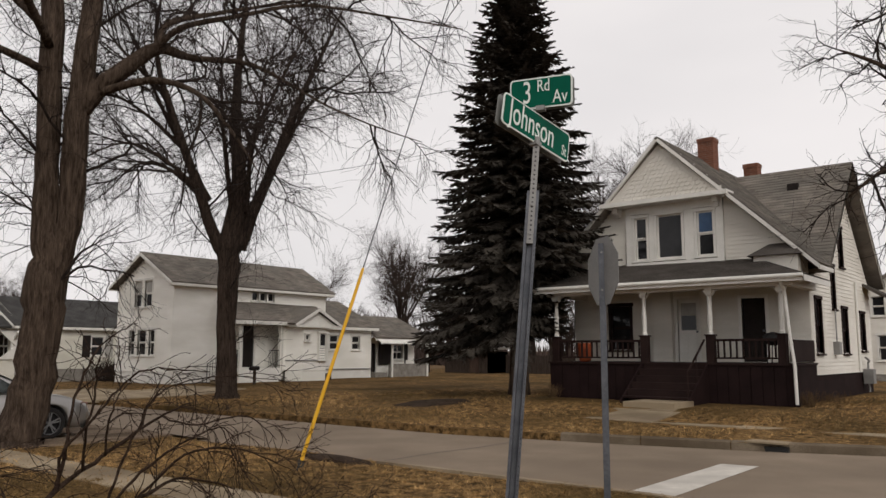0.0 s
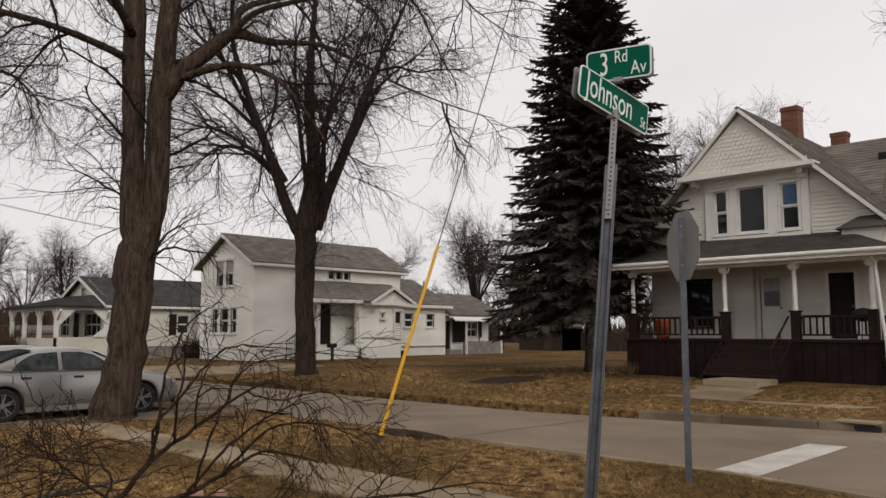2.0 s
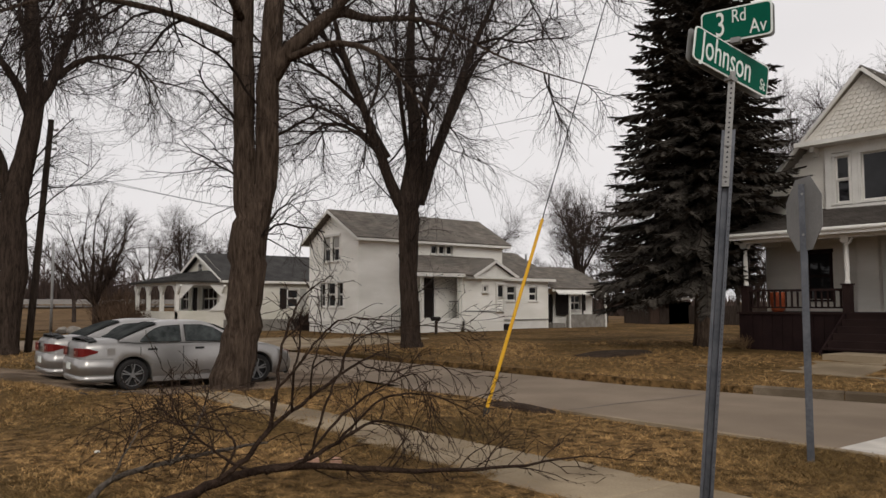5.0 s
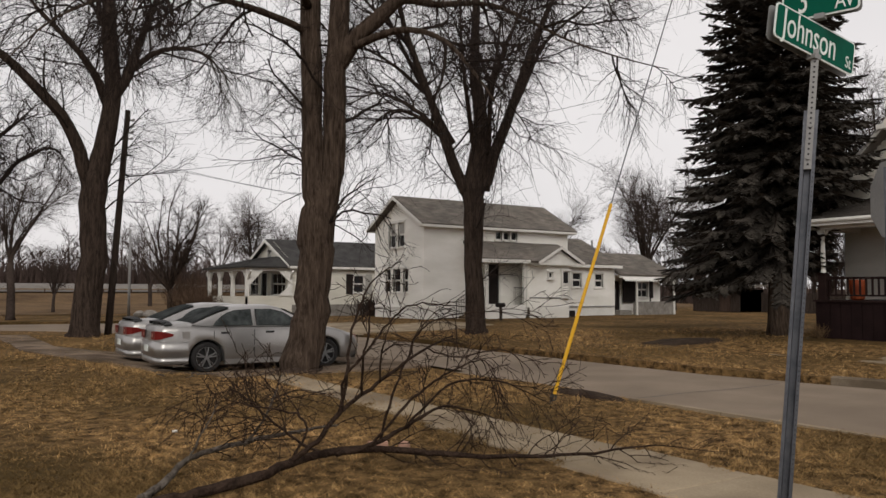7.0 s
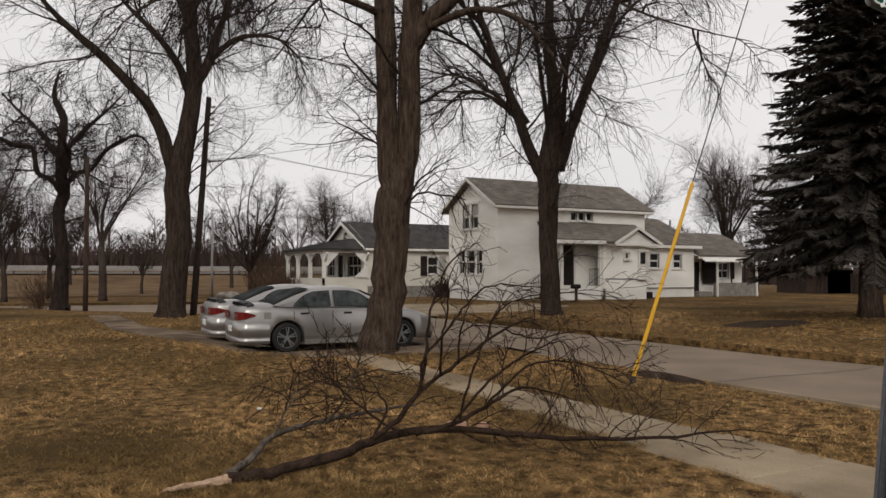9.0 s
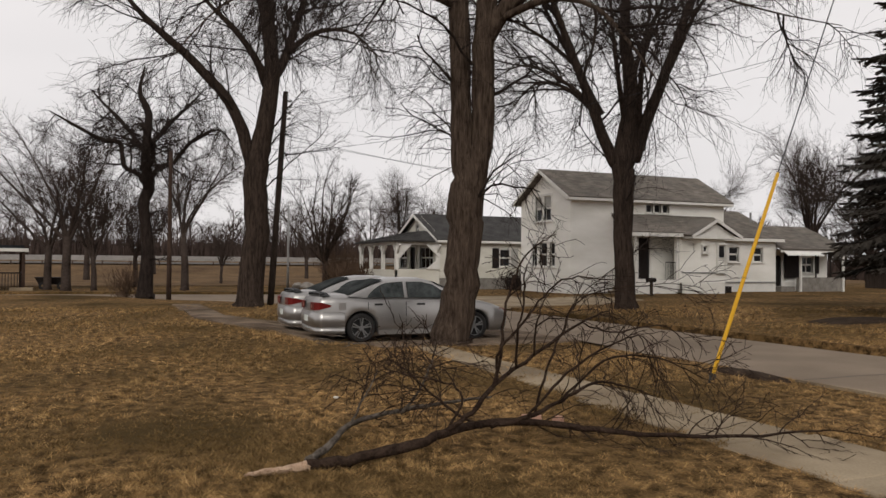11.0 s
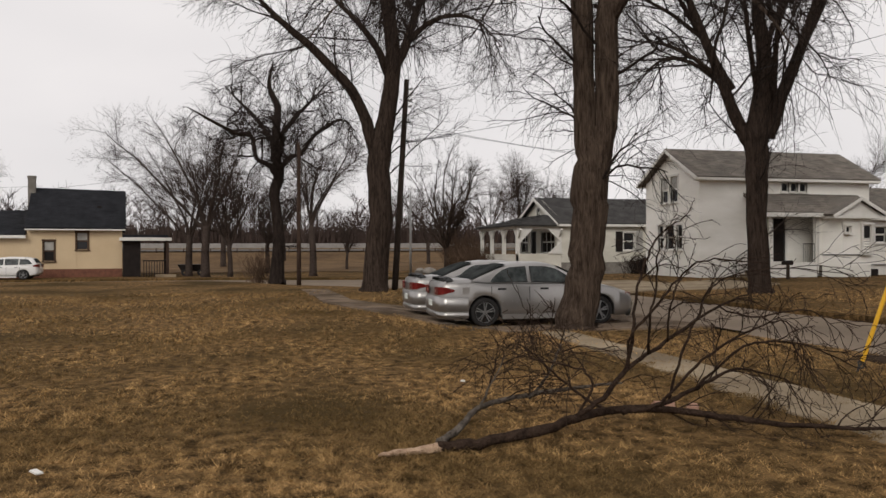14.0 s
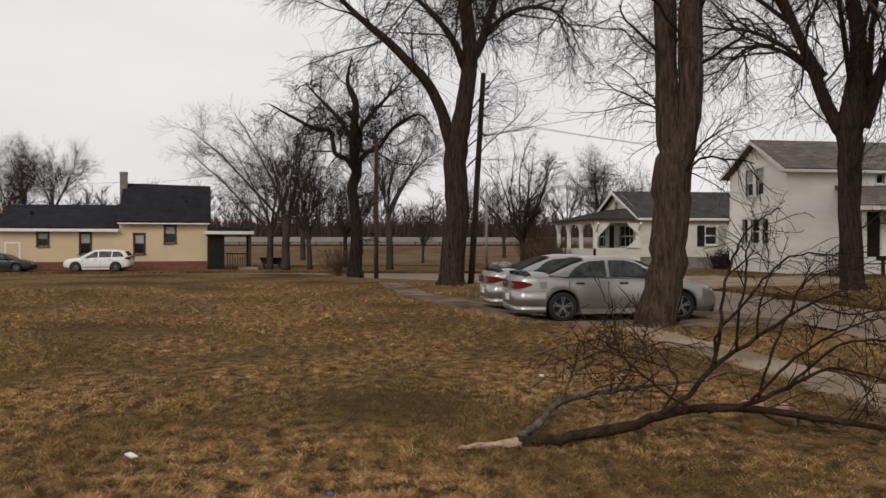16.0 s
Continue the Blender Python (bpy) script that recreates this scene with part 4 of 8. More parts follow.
def white_house():
    """The long white house: a two-storey gable block, a low entry wing with a bay, and two lower wings behind."""
    h = thing("white_house", "long white clapboard house with grey shingle roofs and low wings", "house", -34.5, 27, 0.2)
    xs, xl, yf = -32.3, -37.2, 20.1
    rx = (xs + xl) / 2
    fh = [hole(-35.95, -35.45, 1.5, 2.7), hole(-35.2, -34.45, 1.5, 2.7), hole(-34.2, -33.7, 1.5, 2.7), hole(-35.65, -35.0, 3.8, 5.05), hole(-34.75, -34.1, 3.8, 5.05)]
    wall(h, "y", yf, -1, xl, xs, 0.75, 6.15, fh, M_WHITEB, shape=gable(xl, xs, 4.8, 6.2))
    for s in fh:
        window(h, "y", yf, -1, *s, M_GLASS, M_BLIND if s[2] > 3 else None, case=0.08)
    sh = [hole(24.45, 24.85, 4.22, 4.66), hole(24.95, 25.35, 4.22, 4.66), hole(25.45, 25.85, 4.22, 4.66)]
    wall(h, "x", xs, 1, yf, 29.4, 0.75, 4.95, sh, M_WHITEB)
    for s in sh:
        window(h, "x", xs, 1, *s, M_GLASS, case=0.05, sashes=1)
    wall(h, "x", xl, -1, yf, 29.4, 0.75, 4.95, (), M_WHITEB)
    wall(h, "y", 29.4, 1, xl, xs, 0.75, 6.15, (), M_WHITEB, shape=gable(xl, xs, 4.8, 6.2))
    part("foundation", G().box(xl + 0.02, xs - 0.015, yf + 0.015, 33.0, 0.0, 0.75).box(xl, xs + 0.02, yf - 0.02, 29.4, 0.72, 0.78), M_TRIM, h, "white painted foundation with a drip board")
    ev = 0.35
    for sgn in (-1, 1):
        ex = rx + sgn * (2.45 + ev)
        pts = [(ex, yf - 0.35, 4.85), (ex, 29.8, 4.85), (rx, 29.8, 6.42), (rx, yf - 0.35, 6.42)]
        slope(h, "roof", pts if sgn > 0 else [pts[1], pts[0], pts[3], pts[2]], M_SHING, 0.12)
    bb = G()
    for sgn in (-1, 1):
        bb.beam((rx, yf - 0.37, 6.3), (rx + sgn * 2.8, yf - 0.37, 4.75), 0.04, 0.13).beam((rx + sgn * 2.8, yf - 0.35, 4.74), (rx + sgn * 2.8, 29.75, 4.74), 0.05, 0.11)
    part("bargeboard", bb, M_TRIM, h)
    part("soffit", G().box(xs, xs + 0.34, yf - 0.3, 29.7, 4.66, 4.69), M_TRIM, h)
    # entry wing with its shed roof
    xe = -31.15
    eh = [hole(23.95, 24.6, 0.95, 3.0)]
    wall(h, "x", xe + 0.0, 1, 25.4, 28.4, 0.75, 3.2, (), M_WHITEB)
    wall(h, "x", xs + 0.18, 1, 23.2, 25.4, 0.9, 3.2, [hole(23.85, 24.5, 0.92, 2.95)], M_WHITEB)
    door(h, "x", xs + 0.18, 1, 23.85, 24.5, 0.92, 2.95, M_DARK)
    part("entry_floor", G().box(xs, xe + 0.1, 22.9, 25.4, 0.2, 0.9), M_TRIM, h)
    for i in range(4):
        part("entry_step", G().box(xs + 0.2, xe, 22.9 - 0.28 * (i + 1), 22.9 - 0.28 * i, 0.1, 0.9 - 0.18 * (i + 1)), M_CONC, h)
    for x in (xs + 0.25, xe - 0.05):
        rl = G().tube([(x, 22.9, 1.75), (x, 21.85, 1.1)], [0.022, 0.022], 6).tube([(x, 22.9, 0.9), (x, 22.9, 1.75)], [0.02, 0.02], 6).tube([(x, 21.85, 0.2), (x, 21.85, 1.1)], [0.02, 0.02], 6)
        for k in range(1, 7):
            y = 22.9 - 1.05 * k / 7
            rl.tube([(x, y, 1.75 - 0.65 * k / 7), (x, y, 1.0 - 0.65 * k / 7)], [0.01, 0.01], 4)
        part("stair_rail", rl, M_BLACKP, h, "black iron stair rail")
    er = G().tube([(xe + 0.05, 24.7, 1.75), (xe + 0.05, 25.3, 1.75)], [0.02, 0.02], 6)
    for k in range(7):
        er.tube([(xe + 0.05, 24.7 + k * 0.1, 0.9), (xe + 0.05, 24.7 + k * 0.1, 1.75)], [0.01, 0.01], 4)
    part("entry_rail", er, M_BLACKP, h)
    part("entry_post", G().box(xe - 0.06, xe + 0.06, 22.95, 23.07, 0.9, 3.2), M_TRIM, h)
    part("entry_downspout", G().tube([(xe + 0.06, 25.5, 3.2), (xe + 0.06, 25.5, 0.4)], [0.04, 0.04], 6), M_TRIM, h)
    slope(h, "wing_roof", [(xe + 0.35, 22.4, 3.2), (xe + 0.35, 28.7, 3.2), (xs, 28.7, 4.12), (xs, 22.4, 4.12)], M_SHING, 0.12)
    part("wing_fascia", G().box(xe + 0.3, xe + 0.36, 22.35, 28.7, 2.98, 3.16), M_TRIM, h)
    # canted bay
    bx, y0, y1 = -30.45, 25.75, 28.35
    bay = G()
    poly = [(xe, y0), (bx, y0 + 0.55), (bx, y1 - 0.55), (xe, y1)]
    for (ax, ay), (cx, cy2) in zip(poly, poly[1:]):
        z = 0.75
        d = Vector((cy2 - ay, -(cx - ax), 0)).normalized()
        while z < 2.95:
            zt = min(z + 0.125, 2.95)
            part("siding_board", G().add([(ax + d.x * 0.022, ay + d.y * 0.022, z), (cx + d.x * 0.022, cy2 + d.y * 0.022, z), (cx + d.x * 0.003, cy2 + d.y * 0.003, zt), (ax + d.x * 0.003, ay + d.y * 0.003, zt), (ax - d.x * 0.02, ay - d.y * 0.02, z), (cx - d.x * 0.02, cy2 - d.y * 0.02, z)], [(0, 1, 2, 3), (0, 4, 5, 1)]), M_WHITEB, h)
            z = zt
    bay.add([(a, b, z) for z in (0.1, 2.95) for a, b in poly], [(0, 1, 5, 4), (1, 2, 6, 5), (2, 3, 7, 6)])
    bay.add([(a, b, 2.95) for a, b in poly], [(0, 1, 2, 3)])
    part("bay", bay, M_WHITEB, h)
    part("bay_band", G().beam((xe, y0 - 0.02, 1.25), (bx + 0.03, y0 + 0.54, 1.25), 0.05, 0.06).beam((bx + 0.03, y0 + 0.54, 1.25), (bx + 0.03, y1 - 0.54, 1.25), 0.05, 0.06), M_ALU, h)
    window(h, "x", bx + 0.09, 1, 27.3, 27.75, 1.3, 2.62, M_GLASS, case=0.08, deep=0.085)
    window(h, "x", bx + 0.09, 1, 26.35, 26.62, 2.25, 2.55, M_GLASS, case=0.04, sashes=1, deep=0.085)
    br = G()
    ym = (y0 + y1) / 2
    br.slab([(bx + 0.3, y0 - 0.2, 3.0), (bx + 0.3, ym, 3.78), (xs, ym, 3.95), (xs, y0 - 0.2, 3.1)], -0.1)
    br.slab([(bx + 0.3, ym, 3.78), (bx + 0.3, y1 + 0.25, 3.0), (xs, y1 + 0.25, 3.1), (xs, ym, 3.95)], -0.1)
    part("bay_roof", br, M_SHING, h)
    part("bay_gable", G().add([(bx + 0.12, y0 - 0.05, 3.0), (bx + 0.12, y1 + 0.1, 3.0), (bx + 0.12, ym, 3.7)], [(0, 1, 2)]).beam((bx + 0.31, y0 - 0.22, 2.98), (bx + 0.31, ym, 3.8), 0.05, 0.14).beam((bx + 0.31, y1 + 0.27, 2.98), (bx + 0.31, ym, 3.8), 0.05, 0.14).box(xe, bx + 0.28, y0 - 0.1, y1 + 0.15, 2.9, 3.02), M_TRIM, h)
    # middle wing
    wh = [hole(29.75, 30.4, 1.82, 2.6), hole(31.45, 32.05, 1.82, 2.58)]
    wall(h, "x", xs, 1, 29.4, 33.0, 0.75, 3.15, wh, M_WHITEB)
    for s in wh:
        window(h, "x", xs, 1, *s, M_GLASS, case=0.08)
    wall(h, "y", 33.0, 1, -38, xs, 0.2, 4.5, (), M_WHITEB, shape=gable(-38.4, xs, 3.1, 4.5))
    slope(h, "middle_roof", [(xs + 0.35, 28.4, 3.1), (xs + 0.35, 33.3, 3.1), (-35.4, 33.3, 4.75), (-35.4, 28.4, 4.75)], M_SHING, 0.12)
    slope(h, "middle_roof", [(-38.6, 33.3, 3.1), (-38.6, 29.4, 3.1), (-35.4, 29.4, 4.75), (-35.4, 33.3, 4.75)], M_SHING, 0.12)
    part("middle_fascia", G().box(xs + 0.3, xs + 0.36, 28.4, 33.3, 2.9, 3.06), M_TRIM, h)
    part("base_line", G().box(xs + 0.02, xs + 0.05, 28.5, 33.0, 0.72, 0.77), M_ALU, h)
    part("vent_stack", G().tube([(-34, 32.9, 3.6), (-34, 32.9, 4.6)], [0.06, 0.06], 8), M_ALU, h)
    # rear porch wing
    wall(h, "x", xs - 0.7, 1, 33.0, 37.6, 0.2, 2.55, [hole(33.5, 34.1, 0.5, 2.2), hole(35.6, 36.5, 1.25, 2.15)], M_WHITEB)
    door(h, "x", xs - 0.7, 1, 33.5, 34.1, 0.5, 2.2, M_DARK)
    window(h, "x", xs - 0.7, 1, 35.6, 36.5, 1.25, 2.15, M_GLASS, case=0.1, mullions=1)
    part("porch_wall", G().box(xs + 0.1, xs + 0.25, 34.4, 37.7, 0.0, 1.0), M_STONE, h, "grey stone porch wall")
    slope(h, "rear_roof", [(xs + 0.5, 33.0, 2.55), (xs + 0.5, 38.1, 2.55), (-35, 38.1, 3.95), (-35, 33.0, 3.95)], M_SHING, 0.1)
    slope(h, "rear_roof", [(-38, 38.1, 2.55), (-38, 33.0, 2.55), (-35, 33.0, 3.95), (-35, 38.1, 3.95)], M_SHING, 0.1)
    part("rear_beam", G().box(xs + 0.35, xs + 0.45, 33.0, 38.0, 2.35, 2.52).box(xs + 0.3, xs + 0.4, 34.4, 34.5, 0.2, 2.4).box(xs + 0.3, xs + 0.4, 37.6, 37.7, 0.2, 2.4), M_TRIM, h)
    # one dark panel gives both the screen and the shade of the porch
    part("porch_screen", G().box(xs - 0.58, xs - 0.54, 34.25, 35.3, 0.95, 2.3), M_DARK, h, "dark panel for the porch's screen and shade")
    for a in (35.18, 36.62):
        part("shutter", G().box(xs - 0.66, xs - 0.62, a, a + 0.3, 1.2, 2.2), M_DARK, h)
    aw = G()
    for k in range(16):
        y = 33.05 + k * 0.17
        aw.add([(xs + 0.52, y, 2.42), (xs + 0.52, y + 0.17, 2.42), (xs + 0.75, y + 0.17, 2.24), (xs + 0.76, y + 0.085, 2.14), (xs + 0.75, y, 2.24)], [(0, 1, 2, 3, 4)])
    part("awning", aw, M_TRIM, h, "white scalloped awning")
    for y in (34.45, 35.6, 36.7):
        part("porch_post", G().box(xs + 0.27, xs + 0.33, y, y + 0.06, 1.0, 2.4), M_DARK, h)
    part("cellar_hatch", G().box(xs + 0.4, xs + 0.8, 28.75, 29.2, 0.1, 0.55), M_DARK, h)
    part("porch_step", G().box(xs - 0.6, xs + 0.1, 33.3, 34.3, 0.1, 0.5), M_STONE, h)
    return h


white_house()


def porch_house():
    """A low cream house with a shady front porch on white posts."""
    h = thing("porch_house", "cream clapboard bungalow with dark roof and shaded corner porch", "house", -49, 25, 0)
    xs, xl, yf, yb = -45.4, -53.0, 18.8, 33.0
    rx = (xs + xl) / 2
    sh = [hole(23.0, 23.75, 1.45, 2.55)]
    wall(h, "x", xs, 1, yf, yb, 0.7, 3.15, sh, M_CREAM)
    window(h, "x", xs, 1, *sh[0], M_GLASS, case=0.06)
    part("shutter", G().box(xs + 0.03, xs + 0.07, 22.45, 22.92, 1.35, 2.62), M_DARK, h, "dark shutter")
    part("shutter", G().box(xs + 0.03, xs + 0.07, 23.83, 24.3, 1.35, 2.62), M_BLIND, h, "grey shutter")
    wall(h, "y", yf, -1, xl, xs, 0.7, 4.75, [hole(-49.5, -48.9, 3.65, 4.2), hole(-50.5, -49.6, 0.8, 2.7), hole(-48.7, -46.4, 1.3, 2.65), hole(-52.5, -51.2, 1.3, 2.65)], M_CREAM, shape=gable(xl, xs, 3.2, 4.9))
    window(h, "y", yf, -1, -49.5, -48.9, 3.65, 4.2, M_GLASS, case=0.07, mullions=1)
    # the two wide windows are added so their dark glass gives the porch shade
    window(h, "y", yf, -1, -48.7, -46.4, 1.3, 2.65, M_GLASS, case=0.07, mullions=2)
    window(h, "y", yf, -1, -52.5, -51.2, 1.3, 2.65, M_GLASS, case=0.07, mullions=1)
    door(h, "y", yf, -1, -50.5, -49.6, 0.8, 2.7, M_DARK)
    part("foundation", G().box(xl + 0.03, xs - 0.02, yf + 0.02, yb, -0.35, 0.7), M_STONE, h, "dark stone foundation")
    for sgn in (-1, 1):
        ex = rx + sgn * 4.15
        pts = [(ex, yf - 0.35, 3.1), (ex, yb, 3.1), (rx, yb, 4.92), (rx, yf - 0.35, 4.92)]
        slope(h, "roof", pts if sgn > 0 else [pts[1], pts[0], pts[3], pts[2]], M_SHINGG, 0.12)
    part("bargeboard", G().beam((rx, yf - 0.37, 4.8), (rx + 4.15, yf - 0.37, 3.0), 0.04, 0.18).beam((rx, yf - 0.37, 4.8), (rx - 4.15, yf - 0.37, 3.0), 0.04, 0.18).box(xs + 0.3, xs + 0.36, yf - 0.3, yb, 2.92, 3.06), M_TRIM, h)
    y0 = 15.9
    part("porch_base", G().box(xl, xs, y0, yf, -0.35, 0.75).box(xs - 0.14, xs, y0, yf, 0.75, 1.25).box(xl, xs, y0, y0 + 0.12, 0.75, 1.2), M_CREAM, h)
    slope(h, "porch_roof", [(xl - 0.3, y0 - 0.3, 3.0), (xs + 0.3, y0 - 0.3, 3.0), (xs - 1.4, yf, 3.75), (xl + 1.4, yf, 3.75)], M_SHINGG, 0.1)
    slope(h, "porch_roof", [(xs + 0.3, y0 - 0.3, 3.0), (xs + 0.3, yf, 3.0), (xs - 1.4, yf, 3.75), (xs - 1.4, yf - 0.01, 3.75)], M_SHINGG, 0.1)
    part("porch_beam", G().box(xl, xs, y0, y0 + 0.2, 2.75, 2.98).box(xs - 0.2, xs, y0 + 0.2, yf, 2.75, 2.98), M_TRIM, h)
    for x, y in ((xl + 0.15, y0 + 0.1), (-50.6, y0 + 0.1), (-48.1, y0 + 0.1), (xs - 0.12, y0 + 0.1), (xs - 0.12, yf - 0.15)):
        c = G().box(x - 0.11, x + 0.11, y - 0.1, y + 0.1, 1.2, 2.75)
        c.beam((x - 0.6, y, 2.74), (x, y, 2.15), 0.1, 0.12).beam((x + 0.6, y, 2.74), (x, y, 2.15), 0.1, 0.12)
        part("porch_post", c, M_TRIM, h)
    part("arch_bracket", G().slab([(xs - 0.02, y0 + 0.2, 2.75), (xs - 0.02, y0 + 1.0, 2.75), (xs - 0.02, y0 + 0.2, 1.9)], 0.1), M_TRIM, h)
    part("arch_bracket", G().slab([(xs - 0.02, yf - 0.9, 2.75), (xs - 0.02, yf, 2.75), (xs - 0.02, yf, 1.9)], 0.1).slab([(xs - 0.02, yf - 0.9, 1.25), (xs - 0.02, yf, 2.0), (xs - 0.02, yf, 1.25)], 0.1), M_TRIM, h)
    return h


porch_house()


def yellow_house():
    h = thing("yellow_house", "pale yellow rendered house with black shingle roofs and side porch", "house", -57, -13, 0)
    xs = -54.0
    ya, ym, yb = -20.0, -13.1, -7.72
    big = [hole(-12.2, -11.6, 0.85, 2.1), hole(-10.35, -9.7, 1.56, 2.65)]
    low = [hole(-15.4, -14.8, 0.85, 2.15), hole(-17.85, -17.25, 1.35, 2.2)]
    wall(h, "x", xs, 1, ym, yb, 0.35, 3.06, big, M_YEL, lap=9.0)
    wall(h, "x", xs, 1, ya, ym, 0.35, 2.5, low, M_YEL, lap=9.0)
    for s in big + low:
        window(h, "x", xs, 1, *s, M_GLASS, M_BLIND, case=0.08, trim=M_BRUSH)
    door(h, "x", xs, 1, -19.6, -18.9, 0.1, 1.5, M_TRIM)
    wall(h, "y", yb, 1, xs - 7.6, xs, 0.35, 5.2, (), M_YEL, lap=0.3, shape=gable(xs - 7.6, xs, 2.8, 5.25))
    wall(h, "y", ym, -1, xs - 7.6, xs, 0.35, 5.2, (), M_YEL, lap=0.25, shape=gable(xs - 7.6, xs, 2.8, 5.25))
    wall(h, "y", ya, -1, xs - 7.6, xs, 0.35, 3.7, (), M_YEL, lap=0.25, shape=gable(xs - 7.6, xs, 2.3, 3.75))
    part("foundation", G().box(xs - 7.6, xs + 0.02, ya, yb, -0.4, 0.35), M_BRICK, h, "dark red brick foundation")
    rx = xs - 3.8
    slope(h, "roof", [(xs + 0.4, ym - 0.1, 2.92), (xs + 0.4, yb + 0.25, 2.92), (rx, yb + 0.25, 5.55), (rx, ym - 0.1, 5.65)], M_SHINGD, 0.14)
    slope(h, "roof", [(rx - 4.2, yb + 0.25, 2.92), (rx - 4.2, ym - 0.1, 2.92), (rx, ym - 0.1, 5.65), (rx, yb + 0.25, 5.55)], M_SHINGD, 0.14)
    slope(h, "wing_roof", [(xs + 0.35, ya - 0.2, 2.5), (xs + 0.35, ym - 0.1, 2.5), (rx, ym - 0.1, 4.15), (rx, ya - 0.2, 4.1)], M_SHINGD, 0.14)
    slope(h, "wing_roof", [(rx - 4.1, ym - 0.1, 2.4), (rx - 4.1, ya - 0.2, 2.4), (rx, ya - 0.2, 4.1), (rx, ym - 0.1, 4.15)], M_SHINGD, 0.14)
    part("fascia", G().box(xs + 0.32, xs + 0.4, ya - 0.2, ym - 0.05, 2.26, 2.44).box(xs + 0.36, xs + 0.42, ym - 0.1, yb + 0.2, 2.76, 2.84), M_TRIM, h)
    chimney(h, xs - 3.4, ym - 0.05, 3.6, 6.4, 0.45, 0.45, M_STONE, "grey brick chimney")
    part("roof_vent", G().box(xs - 2.0, xs - 1.75, -9.2, -8.95, 4.1, 4.4).box(xs - 2.0, xs - 1.75, -18.6, -18.4, 3.3, 3.6), M_DARK, h)
    # side porch
    part("porch_roof", G().box(xs - 2.4, xs + 0.9, yb - 0.15, -4.75, 2.12, 2.32), M_TRIM, h)
    part("porch_cover", G().box(xs - 2.5, xs + 0.7, yb + 0.05, -4.95, 2.32, 2.5), M_SHINGD, h)
    for y in (-5.0,):
        for x in (xs + 0.7, xs - 2.2):
            part("porch_post", G().box(x - 0.09, x + 0.09, y - 0.09, y + 0.09, -0.35, 2.12), M_POLEB, h)
    # dark panels put in for the shade under the porch roof
    part("porch_screen", G().box(xs - 2.3, xs + 0.5, yb + 0.05, yb + 0.12, -0.25, 2.1).box(xs + 0.4, xs + 0.5, yb + 0.12, yb + 1.1, -0.25, 2.1), M_DARK, h)
    part("porch_rail", G().box(xs + 0.6, xs + 0.66, -6.5, -5.1, 0.8, 0.88).box(xs - 2.2, xs + 0.6, -5.03, -4.97, 0.8, 0.88), M_DARK, h)
    for i in range(9):
        part("baluster", G().box(xs + 0.61, xs + 0.65, -6.45 + i * 0.16, -6.41 + i * 0.16, -0.2, 0.8), M_DARK, h)
    # the house stands a little askew to the street
    piv = Matrix.Translation((xs, yb, 0))
    h.matrix_basis = piv @ pose(0, 0, 0, 0, 0, 8.0) @ piv.inverted() @ h.matrix_basis
    return h


yellow_house()


# ---- trees ----
def branch_line(r, p, d, length, n, wander, droop):
    """A wandering line of n steps from p along d; droop bends it down (or up, below zero)."""
    pts, d = [Vector(p)], Vector(d).normalized()
    for i in range(n):
        d = (d + Vector((r.gauss(0, wander), r.gauss(0, wander), r.gauss(0, wander) - droop))).normalized()
        pts.append(pts[-1] + d * (length / n))
    return pts


def along(pts, q):
    k = q * (len(pts) - 1)
    i = min(int(k), len(pts) - 2)
    return pts[i].lerp(pts[i + 1], k - i), (pts[i + 1] - pts[i]).normalized()


def sprout(r, g, pts, r0, r1, level, cfg):
    """Side branches along a limb, again and again down to twigs; all go into the mesh g."""
    if level >= len(cfg):
        return
    c = cfg[level]
    for i in range(c["n"]):
        q = c["from"] + (1 - c["from"]) * (i + r.random()) / c["n"]
        p, d = along(pts, min(q, 0.995))
        side = d.orthogonal().normalized()
        side.rotate(Matrix.Rotation(r.uniform(0, 2 * math.pi), 3, d))
        w = radians(r.gauss(c["angle"], 12))
        nd = d * math.cos(w) + side * math.sin(w) + Vector((0, 0, c.get("lift", 0.0)))
        ln = c["len"] * r.uniform(0.55, 1.25) * (1.15 - 0.45 * q)
        k = c["seg"]
        line = branch_line(r, p, nd, ln, k, c["wander"], c["droop"])
        ra = min(c["rad"] * r.uniform(0.7, 1.2), (r0 + (r1 - r0) * q) * 0.8)
        rb = max(ra * 0.4, 0.0028)
        g.tube(line, [ra + (rb - ra) * j / k for j in range(k + 1)], c["sides"], cap=False)
        sprout(r, g, line, ra, rb, level + 1, cfg)


def facing(x, y):
    """The turn that lays a thing's own x axis across the line from the lawn's corner to it."""
    return math.degrees(math.atan2(-x, y))


